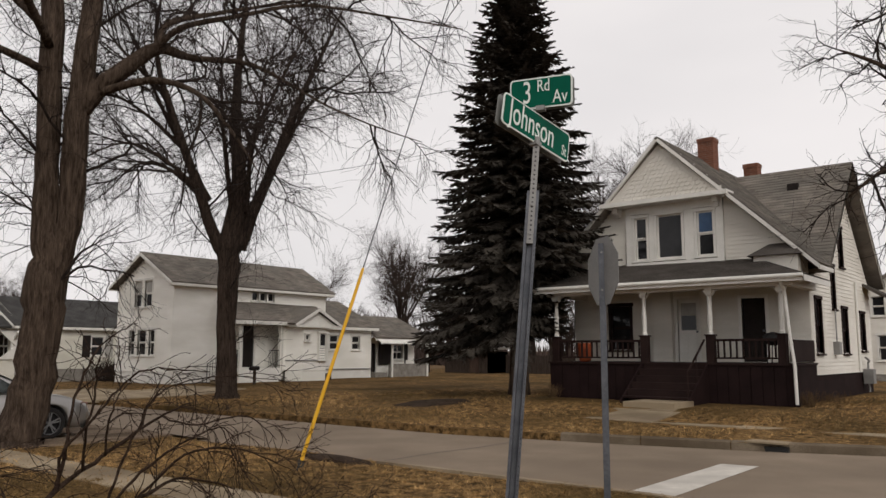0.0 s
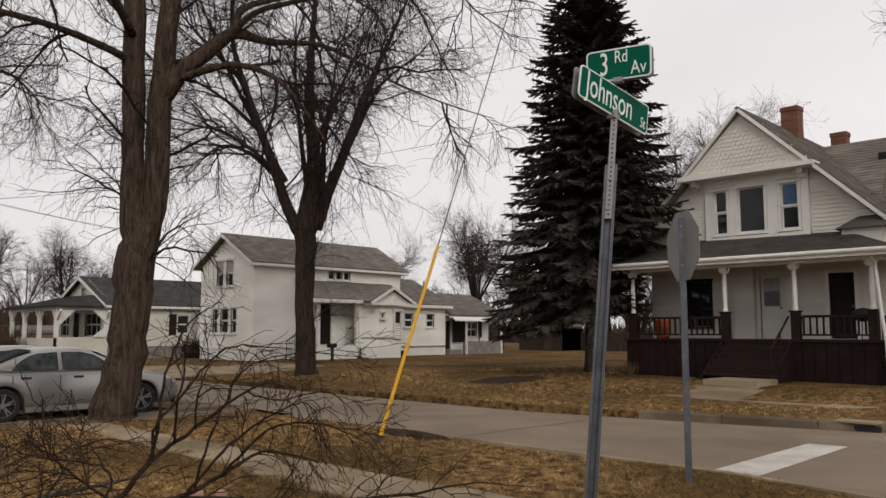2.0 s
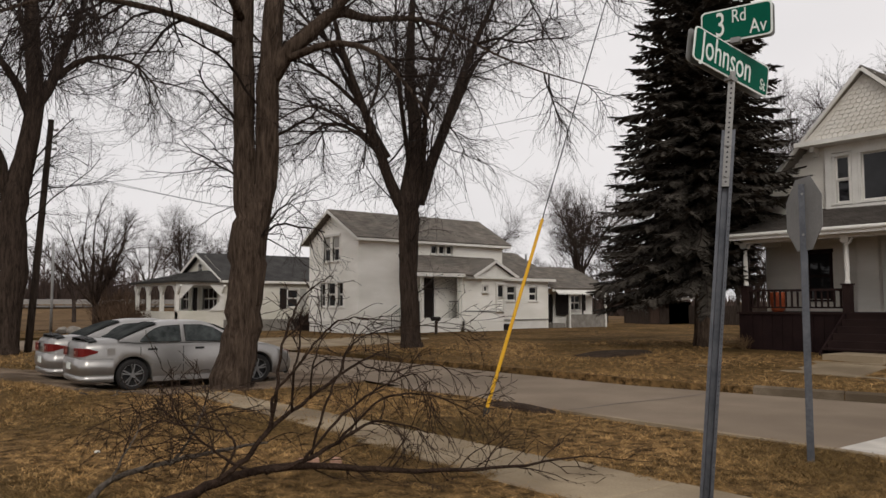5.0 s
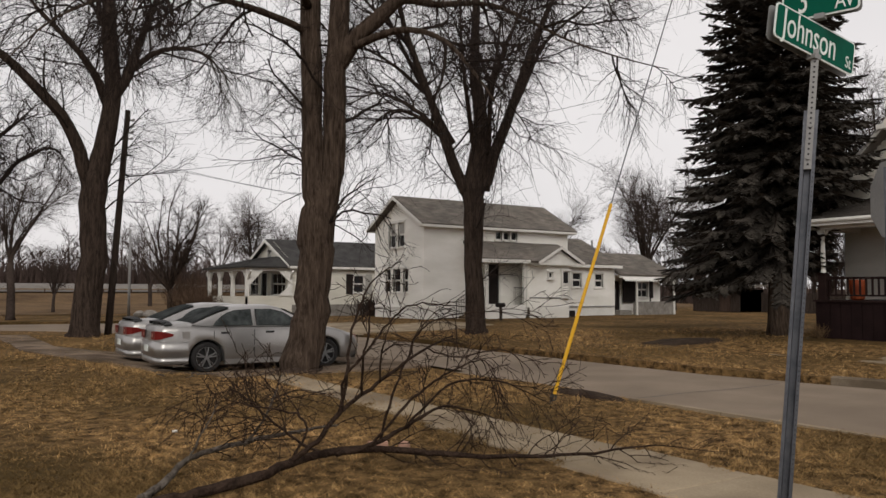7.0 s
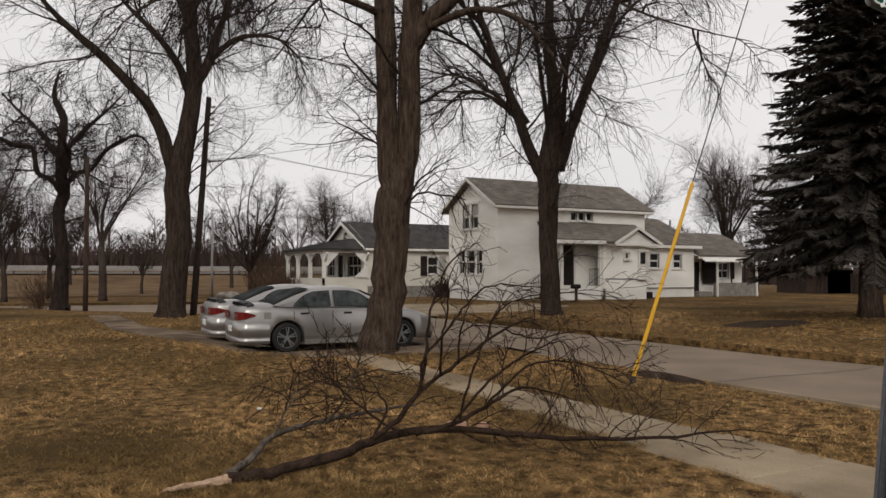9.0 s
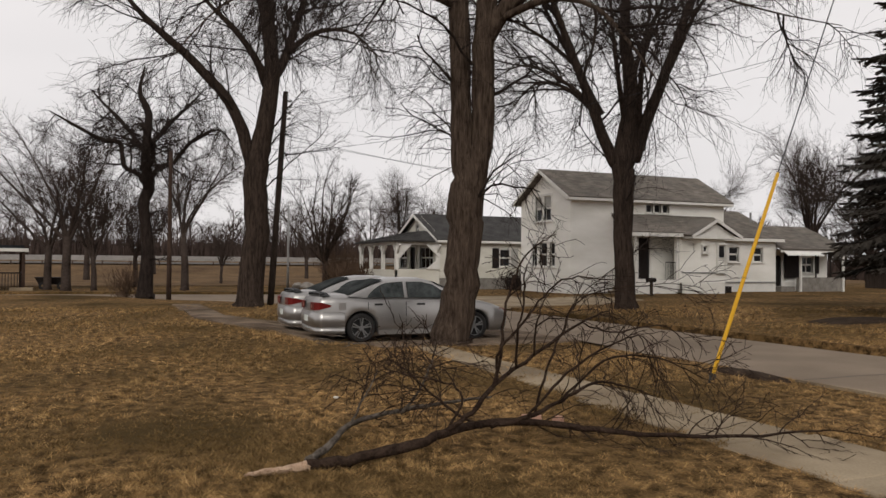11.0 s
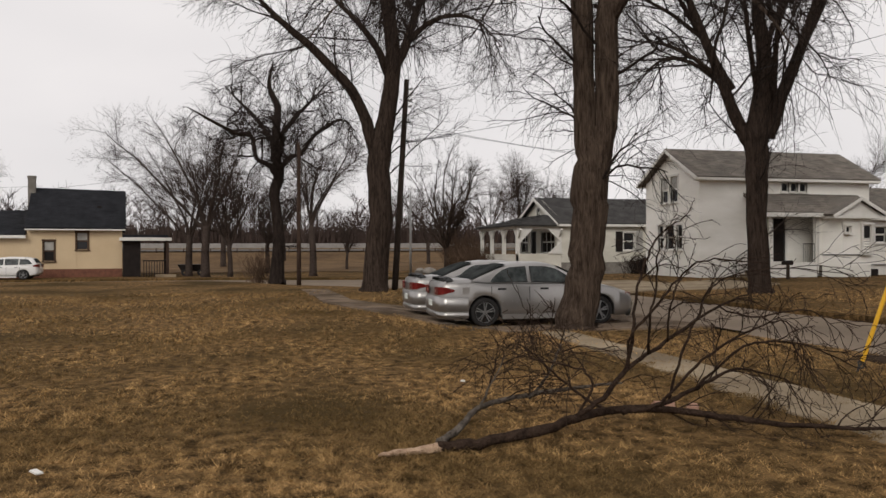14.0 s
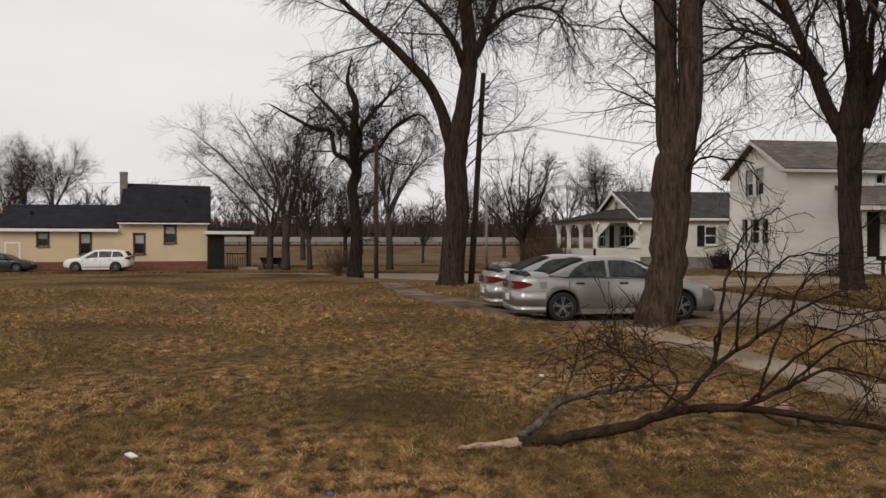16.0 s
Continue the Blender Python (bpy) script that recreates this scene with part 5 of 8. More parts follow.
def tree(name, label, x, y, z, trunks, limbs, cfg, seed, bark=None, twig=None, group="", lump=0.06, crown_name="crown"):
    """trunks and limbs: lines of (across, away, up, radius) in the tree's own frame."""
    t = thing(name, label, "tree", x, y, z, facing(x, y), group)
    r = random.Random(seed)
    g = G()
    for i, line in enumerate(trunks + limbs):
        big = i < len(trunks)
        m = G()
        pts, rad = [Vector(p[:3]) for p in line], [p[3] for p in line]
        fine, fr = [], []
        for k in range(len(pts) - 1):
            for j in range(4):
                q = j / 4
                a, b, c, d = pts[max(k - 1, 0)], pts[k], pts[k + 1], pts[min(k + 2, len(pts) - 1)]
                s = 0.5 * ((2 * b) + (c - a) * q + (2 * a - 5 * b + 4 * c - d) * q * q + (3 * b - a - 3 * c + d) * q ** 3)
                w = 0.25 * (rad[k] + rad[k + 1]) * (0 if j == 0 and k == 0 else 1)
                fine.append(s + Vector((r.gauss(0, w * 0.15), r.gauss(0, w * 0.15), 0)))
                fr.append(rad[k] + (rad[k + 1] - rad[k]) * q)
        fine.append(pts[-1])
        fr.append(rad[-1])
        m.tube(fine, fr, 20 if big else 9, cap=True, lump=lump if big else 0.03)
        part("trunk" if big else "limb", m, bark or M_BARK, t, smooth=True, local=True)
        sprout(r, g, fine, fr[0], fr[-1], 0, cfg if not big else cfg[1:] if len(line) < 4 else cfg)
    o = part(crown_name, g, twig or M_BARKD, t, local=True)
    o["kind"] = "stuff"
    return t


CFG_NEAR = [dict(n=11, angle=50, len=2.5, rad=0.032, seg=8, sides=5, wander=0.2, droop=0.05, lift=0.05, **{"from": 0.3}),
            dict(n=9, angle=45, len=1.4, rad=0.0115, seg=7, sides=4, wander=0.21, droop=0.09, **{"from": 0.12}),
            dict(n=7, angle=40, len=0.8, rad=0.0046, seg=5, sides=3, wander=0.2, droop=0.1, **{"from": 0.08})]

# the big forked tree beside the parked cars
tree("street_tree", "large bare deciduous tree with forked furrowed trunk", -14.4, 6.05, -0.02,
     [[(0.02, 0, -0.1, 0.52), (0.05, 0, 0.2, 0.40), (0.22, 0, 1.3, 0.355), (0.31, 0, 2.3, 0.355), (0.34, 0, 3.1, 0.35), (0.28, 0, 3.9, 0.27), (0.2, 0.05, 5.0, 0.21), (0.16, 0.1, 6.6, 0.22), (0.1, 0.1, 8.6, 0.21), (-0.1, 0.2, 11, 0.14), (-0.3, 0.3, 14, 0.05)],
      [(0.40, 0, 2.3, 0.2), (0.50, 0, 3.3, 0.255), (0.66, -0.05, 4.5, 0.24), (0.68, -0.1, 6.2, 0.23), (0.8, -0.15, 8.2, 0.2), (1.0, -0.3, 10.5, 0.15), (1.2, -0.4, 13.5, 0.05)]],
     [[(0.72, -0.1, 6.4, 0.2), (1.0, -0.2, 6.85, 0.19), (1.5, -0.3, 7.35, 0.17), (2.05, -0.4, 7.8, 0.125), (2.7, -0.4, 7.72, 0.075), (3.9, -0.3, 7.84, 0.052), (5.0, 0.1, 7.66, 0.038), (6.0, 0.4, 7.4, 0.027), (7.3, 0.6, 7.15, 0.017), (8.6, 0.8, 7.0, 0.01)],
      [(2.0, -0.4, 7.75, 0.08), (2.4, -0.8, 8.15, 0.06), (3.5, -1.3, 8.45, 0.046), (4.7, -1.6, 8.8, 0.034), (6.3, -1.8, 8.85, 0.024), (8.2, -2.0, 8.85, 0.012)],
      [(2.0, -0.3, 7.75, 0.09), (2.3, 0.2, 8.6, 0.07), (3.3, 0.9, 9.3, 0.05), (5.2, 1.4, 10.2, 0.035), (6.6, 1.8, 10.8, 0.012)],
      [(1.0, -0.2, 6.75, 0.09), (1.9, -0.9, 6.95, 0.07), (2.7, -1.4, 6.65, 0.05), (3.3, -1.7, 5.9, 0.03), (3.8, -1.9, 5.1, 0.01)],
      [(0.12, 0.1, 7.1, 0.09), (-0.4, -0.3, 7.2, 0.075), (-1.5, -0.8, 7.35, 0.06), (-3.0, -1.2, 7.3, 0.045), (-4.4, -1.4, 6.6, 0.02), (-5.3, -1.5, 5.6, 0.008)],
      [(0.05, 0.1, 8.0, 0.1), (-0.9, 0.5, 8.9, 0.08), (-2.2, 0.9, 9.3, 0.06), (-3.6, 1.2, 9.0, 0.04), (-4.6, 1.3, 8.0, 0.015)],
      [(0.1, -0.1, 7.6, 0.09), (-0.5, -1.3, 8.2, 0.07), (-1.4, -2.6, 8.1, 0.05), (-2.2, -3.6, 7.2, 0.03), (-2.6, -4.0, 5.9, 0.01)],
      [(0.85, -0.2, 8.6, 0.1), (1.3, -1.4, 9.5, 0.07), (1.9, -2.8, 9.6, 0.05), (2.3, -3.8, 8.6, 0.02), (2.5, -4.2, 7.4, 0.008)]],
     CFG_NEAR, 11).scale = (0.947, 0.947, 0.947)

CFG_MID = [dict(n=12, angle=44, len=3.1, rad=0.036, seg=7, sides=5, wander=0.13, droop=0.0, lift=0.12, **{"from": 0.2}),
           dict(n=10, angle=42, len=1.7, rad=0.0115, seg=6, sides=3, wander=0.16, droop=0.05, **{"from": 0.12}),
           dict(n=8, angle=38, len=0.9, rad=0.005, seg=4, sides=3, wander=0.18, droop=0.08, **{"from": 0.08})]
tree("verge_tree", "bare spreading deciduous tree on the far verge", -23.6, 16.75, 0.0,
     [[(0.18, 0, -0.1, 0.5), (0.14, 0, 0.3, 0.37), (0.06, 0, 2.5, 0.325), (0.05, 0, 4.6, 0.38), (0.1, 0, 5.6, 0.4), (0.3, 0, 7.6, 0.27), (0.1, 0.1, 10, 0.2), (0.15, 0.2, 12.5, 0.13), (0.4, 0.2, 15.5, 0.04)]],
     [[(-0.2, 0, 5.2, 0.234), (-0.6, -0.1, 6.0, 0.211), (-1.35, -0.4, 8.1, 0.164), (-2.2, -0.7, 10.3, 0.117), (-2.7, -0.9, 12.3, 0.078), (-2.5, -1.0, 14.8, 0.023)],
      [(0.4, 0, 5.3, 0.25), (0.8, -0.1, 6.6, 0.218), (1.45, -0.3, 8.3, 0.179), (2.2, -0.5, 10.5, 0.133), (3.0, -0.7, 12.4, 0.078), (3.9, -0.8, 14.6, 0.023)],
      [(1.1, -0.2, 7.4, 0.125), (1.9, 0.3, 9.2, 0.094), (2.8, 0.8, 11.1, 0.062), (4.4, 1.2, 12.6, 0.023)],
      [(0.3, 0, 6.8, 0.133), (0.4, 0.8, 8.5, 0.101), (0.9, 1.8, 10.5, 0.07), (1.2, 2.8, 13, 0.023)],
      [(-0.9, -0.2, 7.0, 0.094), (-2.1, 0.6, 8.2, 0.07), (-3.3, 1.3, 8.5, 0.047), (-4.3, 1.8, 7.6, 0.016)],
      [(0.1, -0.1, 6.6, 0.101), (-0.2, -1.3, 8.4, 0.078), (-0.4, -2.5, 10.2, 0.047), (-0.4, -3.5, 12, 0.016)],
      [(-0.8, -0.2, 7.1, 0.086), (-2.2, -0.9, 8.2, 0.062), (-3.5, -1.3, 8.6, 0.039), (-4.7, -1.6, 7.9, 0.016)],
      [(-1.5, -0.4, 8.6, 0.086), (-2.9, 0.2, 10.0, 0.062), (-4.2, 0.5, 10.8, 0.039), (-5.2, 0.6, 10.6, 0.016)],
      [(-2.3, -0.7, 10.6, 0.078), (-3.6, -0.9, 11.8, 0.055), (-4.6, -1.2, 12.9, 0.016)],
      [(-0.7, -0.2, 7.0, 0.11), (-1.9, -0.2, 9.2, 0.08), (-3.0, -0.3, 11.4, 0.055), (-3.9, -0.4, 13.6, 0.02)],
      [(0.6, -0.1, 6.6, 0.11), (0.7, -1.4, 8.8, 0.08), (1.5, -2.4, 10.8, 0.05), (2.4, -3.0, 12.6, 0.02)]],
     CFG_MID, 23, bark=M_BARKM)

tree("verge_tree", "tall bare deciduous tree with one long side limb beside a pole", -29.0, 4.5, 0.0,
     [[(0.05, 0, -0.1, 0.6), (0.06, 0, 0.4, 0.47), (0.2, 0, 2.7, 0.43), (0.22, 0, 5.0, 0.42), (0.45, 0, 6.4, 0.33), (0.72, 0, 8.3, 0.28), (0.55, 0.1, 11, 0.24), (0.5, 0.1, 13.5, 0.13), (0.7, 0.2, 17, 0.04)]],
     [[(0.05, 0, 5.1, 0.26), (-0.25, -0.1, 6.2, 0.22), (-0.85, -0.3, 7.4, 0.19), (-2.2, -0.5, 8.8, 0.15), (-3.4, -0.6, 9.8, 0.11), (-4.3, -0.7, 10.8, 0.06), (-4.9, -0.8, 12, 0.02)],
      [(0.75, 0, 8.2, 0.2), (1.2, 0.2, 9.2, 0.17), (1.7, 0.4, 10.8, 0.13), (2.5, 0.6, 13.2, 0.05)],
      [(0.55, 0, 8.0, 0.16), (0.1, -0.4, 8.9, 0.13), (-0.6, -0.9, 9.7, 0.1), (-1.8, -1.4, 10.8, 0.05), (-2.6, -1.7, 12.3, 0.02)],
      [(1.25, 0.2, 9.3, 0.12), (2.3, -0.4, 10.0, 0.09), (3.6, -0.9, 9.9, 0.05), (4.6, -1.2, 8.8, 0.015)],
      [(0.6, 0.1, 9.6, 0.12), (0.4, 1.2, 11, 0.09), (0.1, 2.4, 12.6, 0.04)]],
     CFG_MID, 37, bark=M_BARKM)

CFG_GNARL = [dict(n=11, angle=55, len=1.9, rad=0.04, seg=7, sides=4, wander=0.3, droop=0.01, **{"from": 0.2}),
             dict(n=9, angle=50, len=1.1, rad=0.016, seg=5, sides=3, wander=0.26, droop=0.03, **{"from": 0.1}),
             dict(n=7, angle=45, len=0.6, rad=0.009, seg=3, sides=3, wander=0.25, droop=0.03, **{"from": 0.1})]
tree("corner_tree", "gnarled dark bare tree at the street corner", -37.8, 1.5, 0.0,
     [[(-0.15, 0, -0.1, 0.45), (-0.15, 0, 0.4, 0.33), (-0.08, 0, 2.4, 0.25), (-0.3, 0, 4.0, 0.24), (-0.05, 0, 5.1, 0.26), (-0.25, 0, 6.2, 0.2), (-0.1, 0.1, 8.2, 0.16), (-0.5, 0.1, 9.2, 0.1), (-0.3, 0.2, 10.4, 0.03)]],
     [[(-0.1, 0, 4.9, 0.13), (-0.55, -0.1, 5.5, 0.12), (-1.1, -0.2, 5.8, 0.11), (-1.3, -0.2, 6.8, 0.1), (-2.0, -0.2, 6.9, 0.1), (-3.0, -0.3, 7.4, 0.07), (-4.1, -0.4, 8.0, 0.02)],
      [(-0.1, 0, 5.2, 0.13), (0.45, 0.2, 5.9, 0.11), (1.0, 0.3, 6.1, 0.1), (1.7, 0.4, 7.1, 0.08), (2.9, 0.6, 7.8, 0.06), (3.6, 0.8, 7.3, 0.02)],
      [(-0.2, 0, 6.6, 0.13), (0.6, -0.4, 7.6, 0.1), (1.5, -0.8, 8.5, 0.06), (2.2, -1.0, 9.3, 0.02)],
      [(-0.2, 0, 6.4, 0.13), (-1.0, 0.6, 7.6, 0.1), (-1.9, 1.0, 8.6, 0.06), (-2.6, 1.3, 9.4, 0.02)],
      [(-0.2, 0, 5.8, 0.13), (-0.3, 1.2, 6.6, 0.1), (0.3, 2.2, 7.6, 0.05)],
      [(-0.15, 0, 5.6, 0.13), (0.1, -1.2, 6.4, 0.1), (-0.4, -2.2, 7.4, 0.05)]],
     CFG_GNARL, 41, bark=M_BARKD)


# ---- further trees: four kinds grown once, then set out again and again ----
def wild_tree(name, label, height, spread, stems, seed, bark, x, y, z=0.0, cfg=None, fork=0.3):
    """A bare tree: stems that fork from low down and fan out."""
    t = thing(name, label, "tree", x, y, z, 0, "trees in the distance")
    r = random.Random(seed)
    g, tw = G(), G()
    base = [Vector((0, 0, -0.1)), Vector((r.gauss(0, 0.03), 0, height * fork * 0.5)), Vector((r.gauss(0, 0.08), r.gauss(0, 0.08), height * fork))]
    rr = height * 0.022
    g.tube([base[0], Vector((0, 0, 0.25)), base[1], base[2]], [rr * 1.45, rr * 1.1, rr, rr * 0.9], 9, lump=0.05)
    for i in range(stems):
        w = 2 * math.pi * (i + r.random() * 0.7) / stems
        lean = r.uniform(0.25, 1.0) * spread / height
        d = Vector((math.cos(w) * lean, math.sin(w) * lean, 1 - lean * 0.4))
        p = base[1].lerp(base[2], r.uniform(0.5, 1.0))
        ln = height * (1 - fork) * r.uniform(0.75, 1.02)
        line = branch_line(r, p, d, ln, 8, 0.1, -0.015)
        r0 = rr * r.uniform(0.32, 0.52)
        g.tube(line, [r0 * (1 - 0.9 * j / 8) + 0.01 for j in range(9)], 6, cap=False)
        sprout(r, tw, line, r0, 0.012, 0, cfg)
    part("trunk", g, bark, t, smooth=True, local=True)
    part("crown", tw, bark, t, local=True)["kind"] = "stuff"
    return t


CFG_FAR = [dict(n=14, angle=40, len=2.6, rad=0.026, seg=5, sides=3, wander=0.14, droop=-0.02, **{"from": 0.2}),
           dict(n=9, angle=40, len=1.4, rad=0.0115, seg=4, sides=3, wander=0.16, droop=0.0, **{"from": 0.15}),
           dict(n=6, angle=36, len=0.7, rad=0.0072, seg=3, sides=3, wander=0.18, droop=0.0, **{"from": 0.1})]
CFG_FAN = [dict(n=12, angle=38, len=1.5, rad=0.025, seg=5, sides=3, wander=0.14, droop=-0.01, **{"from": 0.15}),
           dict(n=7, angle=36, len=0.85, rad=0.013, seg=4, sides=3, wander=0.18, droop=0.0, **{"from": 0.1}),
           dict(n=4, angle=36, len=0.45, rad=0.009, seg=3, sides=3, wander=0.18, droop=0.0, **{"from": 0.1})]
LB = "bare deciduous tree in winter"
KIND = [wild_tree("tall_tree", "tall bare deciduous tree beyond the street", 11.5, 6.5, 6, 51, M_BARKF, -51.6, -2.5, -0.2, CFG_FAR, 0.28),
        wild_tree("fan_tree", "low bare tree with fanned branches", 9.8, 6.2, 11, 52, M_BARKM, -55.8, 14.2, -0.2, CFG_FAN, 0.2),
        wild_tree("slim_tree", "slim upright bare tree", 10.0, 3.4, 5, 53, M_BARKF, -51.2, 4.15, -0.2, CFG_FAR, 0.33),
        wild_tree("small_tree", "small round bare tree", 7.0, 4.0, 7, 54, M_BARKF, -51.9, -1.0, -0.2, CFG_FAN, 0.3)]
far_spots = [(3, -66, 8.2, 0.75), (2, -64, 23, 0.95), (0, -70, 29, 0.8), (3, -62, 26, 0.9), (0, -78, 18, 0.7), (0, -75, -2, 0.95), (2, -86, 4, 0.9), (3, -72, 12, 0.8),
             (0, -58, 50, 1.0), (2, -50, 55, 1.25), (2, -46.5, 52, 1.25), (0, -42.5, 53, 0.9), (3, -40, 50, 1.0), (0, -64, 52, 0.95), (0, -36, 56, 1.1), (1, -44, 52, 0.62), (3, -39.5, 52.5, 0.9), (1, -36.5, 51.5, 0.58), (3, -33, 54, 1.0), (1, -30, 51, 0.62), (0, -34, 61, 0.9), (0, -41, 62, 1.1), (1, -26.5, 50, 0.58),
             (0, -25.5, 50, 1.5), (0, -27.5, 55, 1.5), (2, -23.5, 52, 1.5), (2, -88, -28, 1.15), (2, -94, -33, 1.2), (2, -84, -31, 1.0), (3, -98, -22, 0.9), (0, -53.5, -3.6, 0.85), (3, -58, 1.5, 1.0),
             (0, -95, 30, 0.9), (3, -90, 40, 1.0), (0, -62, 38, 1.0), (3, -50, 46, 1.0)]
rt_ = random.Random(5)
for k, x, y, s in far_spots:
    copy_thing(KIND[k], pose(x, y, rise(x, y) - 0.05, 0, 0, rt_.uniform(0, 360)) @ Matrix.Scale(s, 4))
# the tree whose low boughs hang into view past the corner
tree("corner_tree", "bare deciduous tree with low hanging boughs", -1.15, 20.5, 0.2,
     [[(0, 0, -0.2, 0.45), (0, 0, 0.4, 0.36), (0.1, 0, 3.0, 0.3), (0.1, 0, 5.5, 0.26), (0.2, 0, 8.5, 0.15), (0.1, 0, 12, 0.03)]],
     [[(0, 0, 4.6, 0.15), (-0.9, -0.3, 5.4, 0.1), (-2.0, -0.5, 5.6, 0.06), (-2.9, -0.6, 5.0, 0.02)],
      [(0, 0, 5.5, 0.15), (-0.9, 0.3, 7.0, 0.1), (-2.1, 0.5, 8.3, 0.06), (-3.1, 0.6, 9.0, 0.02)],
      [(0, 0, 6.5, 0.15), (0.9, 0.3, 7.8, 0.1), (2.0, 0.5, 9.3, 0.03)],
      [(0, 0, 7.0, 0.13), (-0.7, -0.8, 8.6, 0.08), (-1.4, -1.4, 10.6, 0.02)]],
     [dict(c, n=max(3, c["n"] - 2)) for c in CFG_GNARL], 61)


# ---- the spruce ----
def spruce(x, y, z, height):
    t = thing("spruce_tree", "tall dark green spruce with drooping tiered boughs", "tree", x, y, z, facing(x, y))
    r = random.Random(77)
    part("trunk", G().tube([(0, 0, -0.2), (0, 0, 0.5), (0.05, 0, 3), (0, 0, 8), (0.1, 0, height)], [0.42, 0.34, 0.29, 0.18, 0.02], 12, lump=0.05), M_BARK, t, smooth=True, local=True)
    wood, g = G(), []
    V, F = [], []

    def spray(p, d, ln, w, up):
        """One flat-ish spray of needles: a spine with ragged tongues either side."""
        s = d.cross(up)
        s = s.normalized() if s.length > 1e-3 else Vector((1, 0, 0))
        n = 3
        for side in (-1, 1):
            for i in range(n):
                q = (i + r.random() * 0.6) / n
                b = p + d * (ln * q)
                L = w * (1.05 - 0.6 * q) * r.uniform(0.7, 1.25)
                tip = b + (s * side * 0.8 + d * 0.75 + up * r.uniform(-0.35, 0.1)).normalized() * L
                k = len(V)
                hw = d * (0.05 + 0.03 * r.random())
                V.extend([tuple(b - hw), tuple(b + hw), tuple(tip), tuple(b - up * 0.035)])
                F.extend([(k, k + 1, k + 2), (k, k + 2, k + 3), (k + 3, k + 2, k + 1)])
        k = len(V)
        tip = p + d * (ln * 1.15) - up * 0.05
        V.extend([tuple(p - s * 0.06), tuple(p + s * 0.06), tuple(tip), tuple(p - up * 0.06)])
        F.extend([(k, k + 1, k + 2), (k, k + 2, k + 3), (k + 3, k + 2, k + 1)])

    h = 2.45
    while h < height - 0.15:
        q = (h - 1.9) / (height - 1.9)
        reach = (3.7 * (1 - q) ** 0.8 + 0.1) * (0.82 + 0.18 * min(1, (h - 1.2) / 1.5))
        n = int(9 + 9 * (1 - q))
        a0 = r.uniform(0, 6.28)
        for i in range(n):
            w = a0 + 2 * math.pi * (i + r.uniform(-0.3, 0.3)) / n
            L = reach * r.uniform(0.72, 1.12)
            if h < 4.5 and math.cos(w) > 0.1:
                L = min(L, 1.5)
            hz = h + r.uniform(-0.12, 0.12)
            slope_ = 0.35 * q - 0.22 + r.uniform(-0.07, 0.07)
            line, p, d = [], Vector((0, 0, hz)), Vector((math.cos(w), math.sin(w), slope_ + 0.12)).normalized()
            steps = max(3, int(L / 0.3))
            for s in range(steps + 1):
                line.append(p.copy())
                bend = -0.07 if s < steps * 0.6 else 0.12
                d = (d + Vector((0, 0, bend)) + Vector((r.gauss(0, 0.04), r.gauss(0, 0.04), 0))).normalized()
                p = p + d * (L / steps)
            wood.tube(line, [0.035 * (1 - 0.85 * s / steps) + 0.004 for s in range(steps + 1)], 4, cap=False)
            m = max(3, int(L / 0.15))
            for s in range(m):
                qq = 0.18 + 0.82 * (s + r.random()) / m
                b, dd = along(line, min(qq, 0.99))
                side = dd.cross(Vector((0, 0, 1))).normalized()
                for sg in (-1, 1):
                    fall = r.uniform(0.15, 0.75)
                    nd = (dd * 0.75 + side * sg * r.uniform(0.5, 1.0) - Vector((0, 0, fall))).normalized()
                    spray(b, nd, (0.5 * (1.05 - 0.5 * qq) + 0.12) * r.uniform(0.7, 1.2) * (0.6 + 0.4 * (1 - q)), 0.2, Vector((0, 0, 1)))
            spray(line[-1], dd, 0.35, 0.2, Vector((0, 0, 1)))
        h += (0.36 - 0.13 * q) * r.uniform(0.85, 1.15)
    part("bough", wood, M_BARKD, t, local=True)["kind"] = "stuff"
    me = bpy.data.meshes.new("needles")
    me.from_pydata(V, [], F)
    part("needles", me, M_NEEDLE, t, local=True)["kind"] = "stuff"


spruce(-14.95, 22.4, 0.22, 15.6)


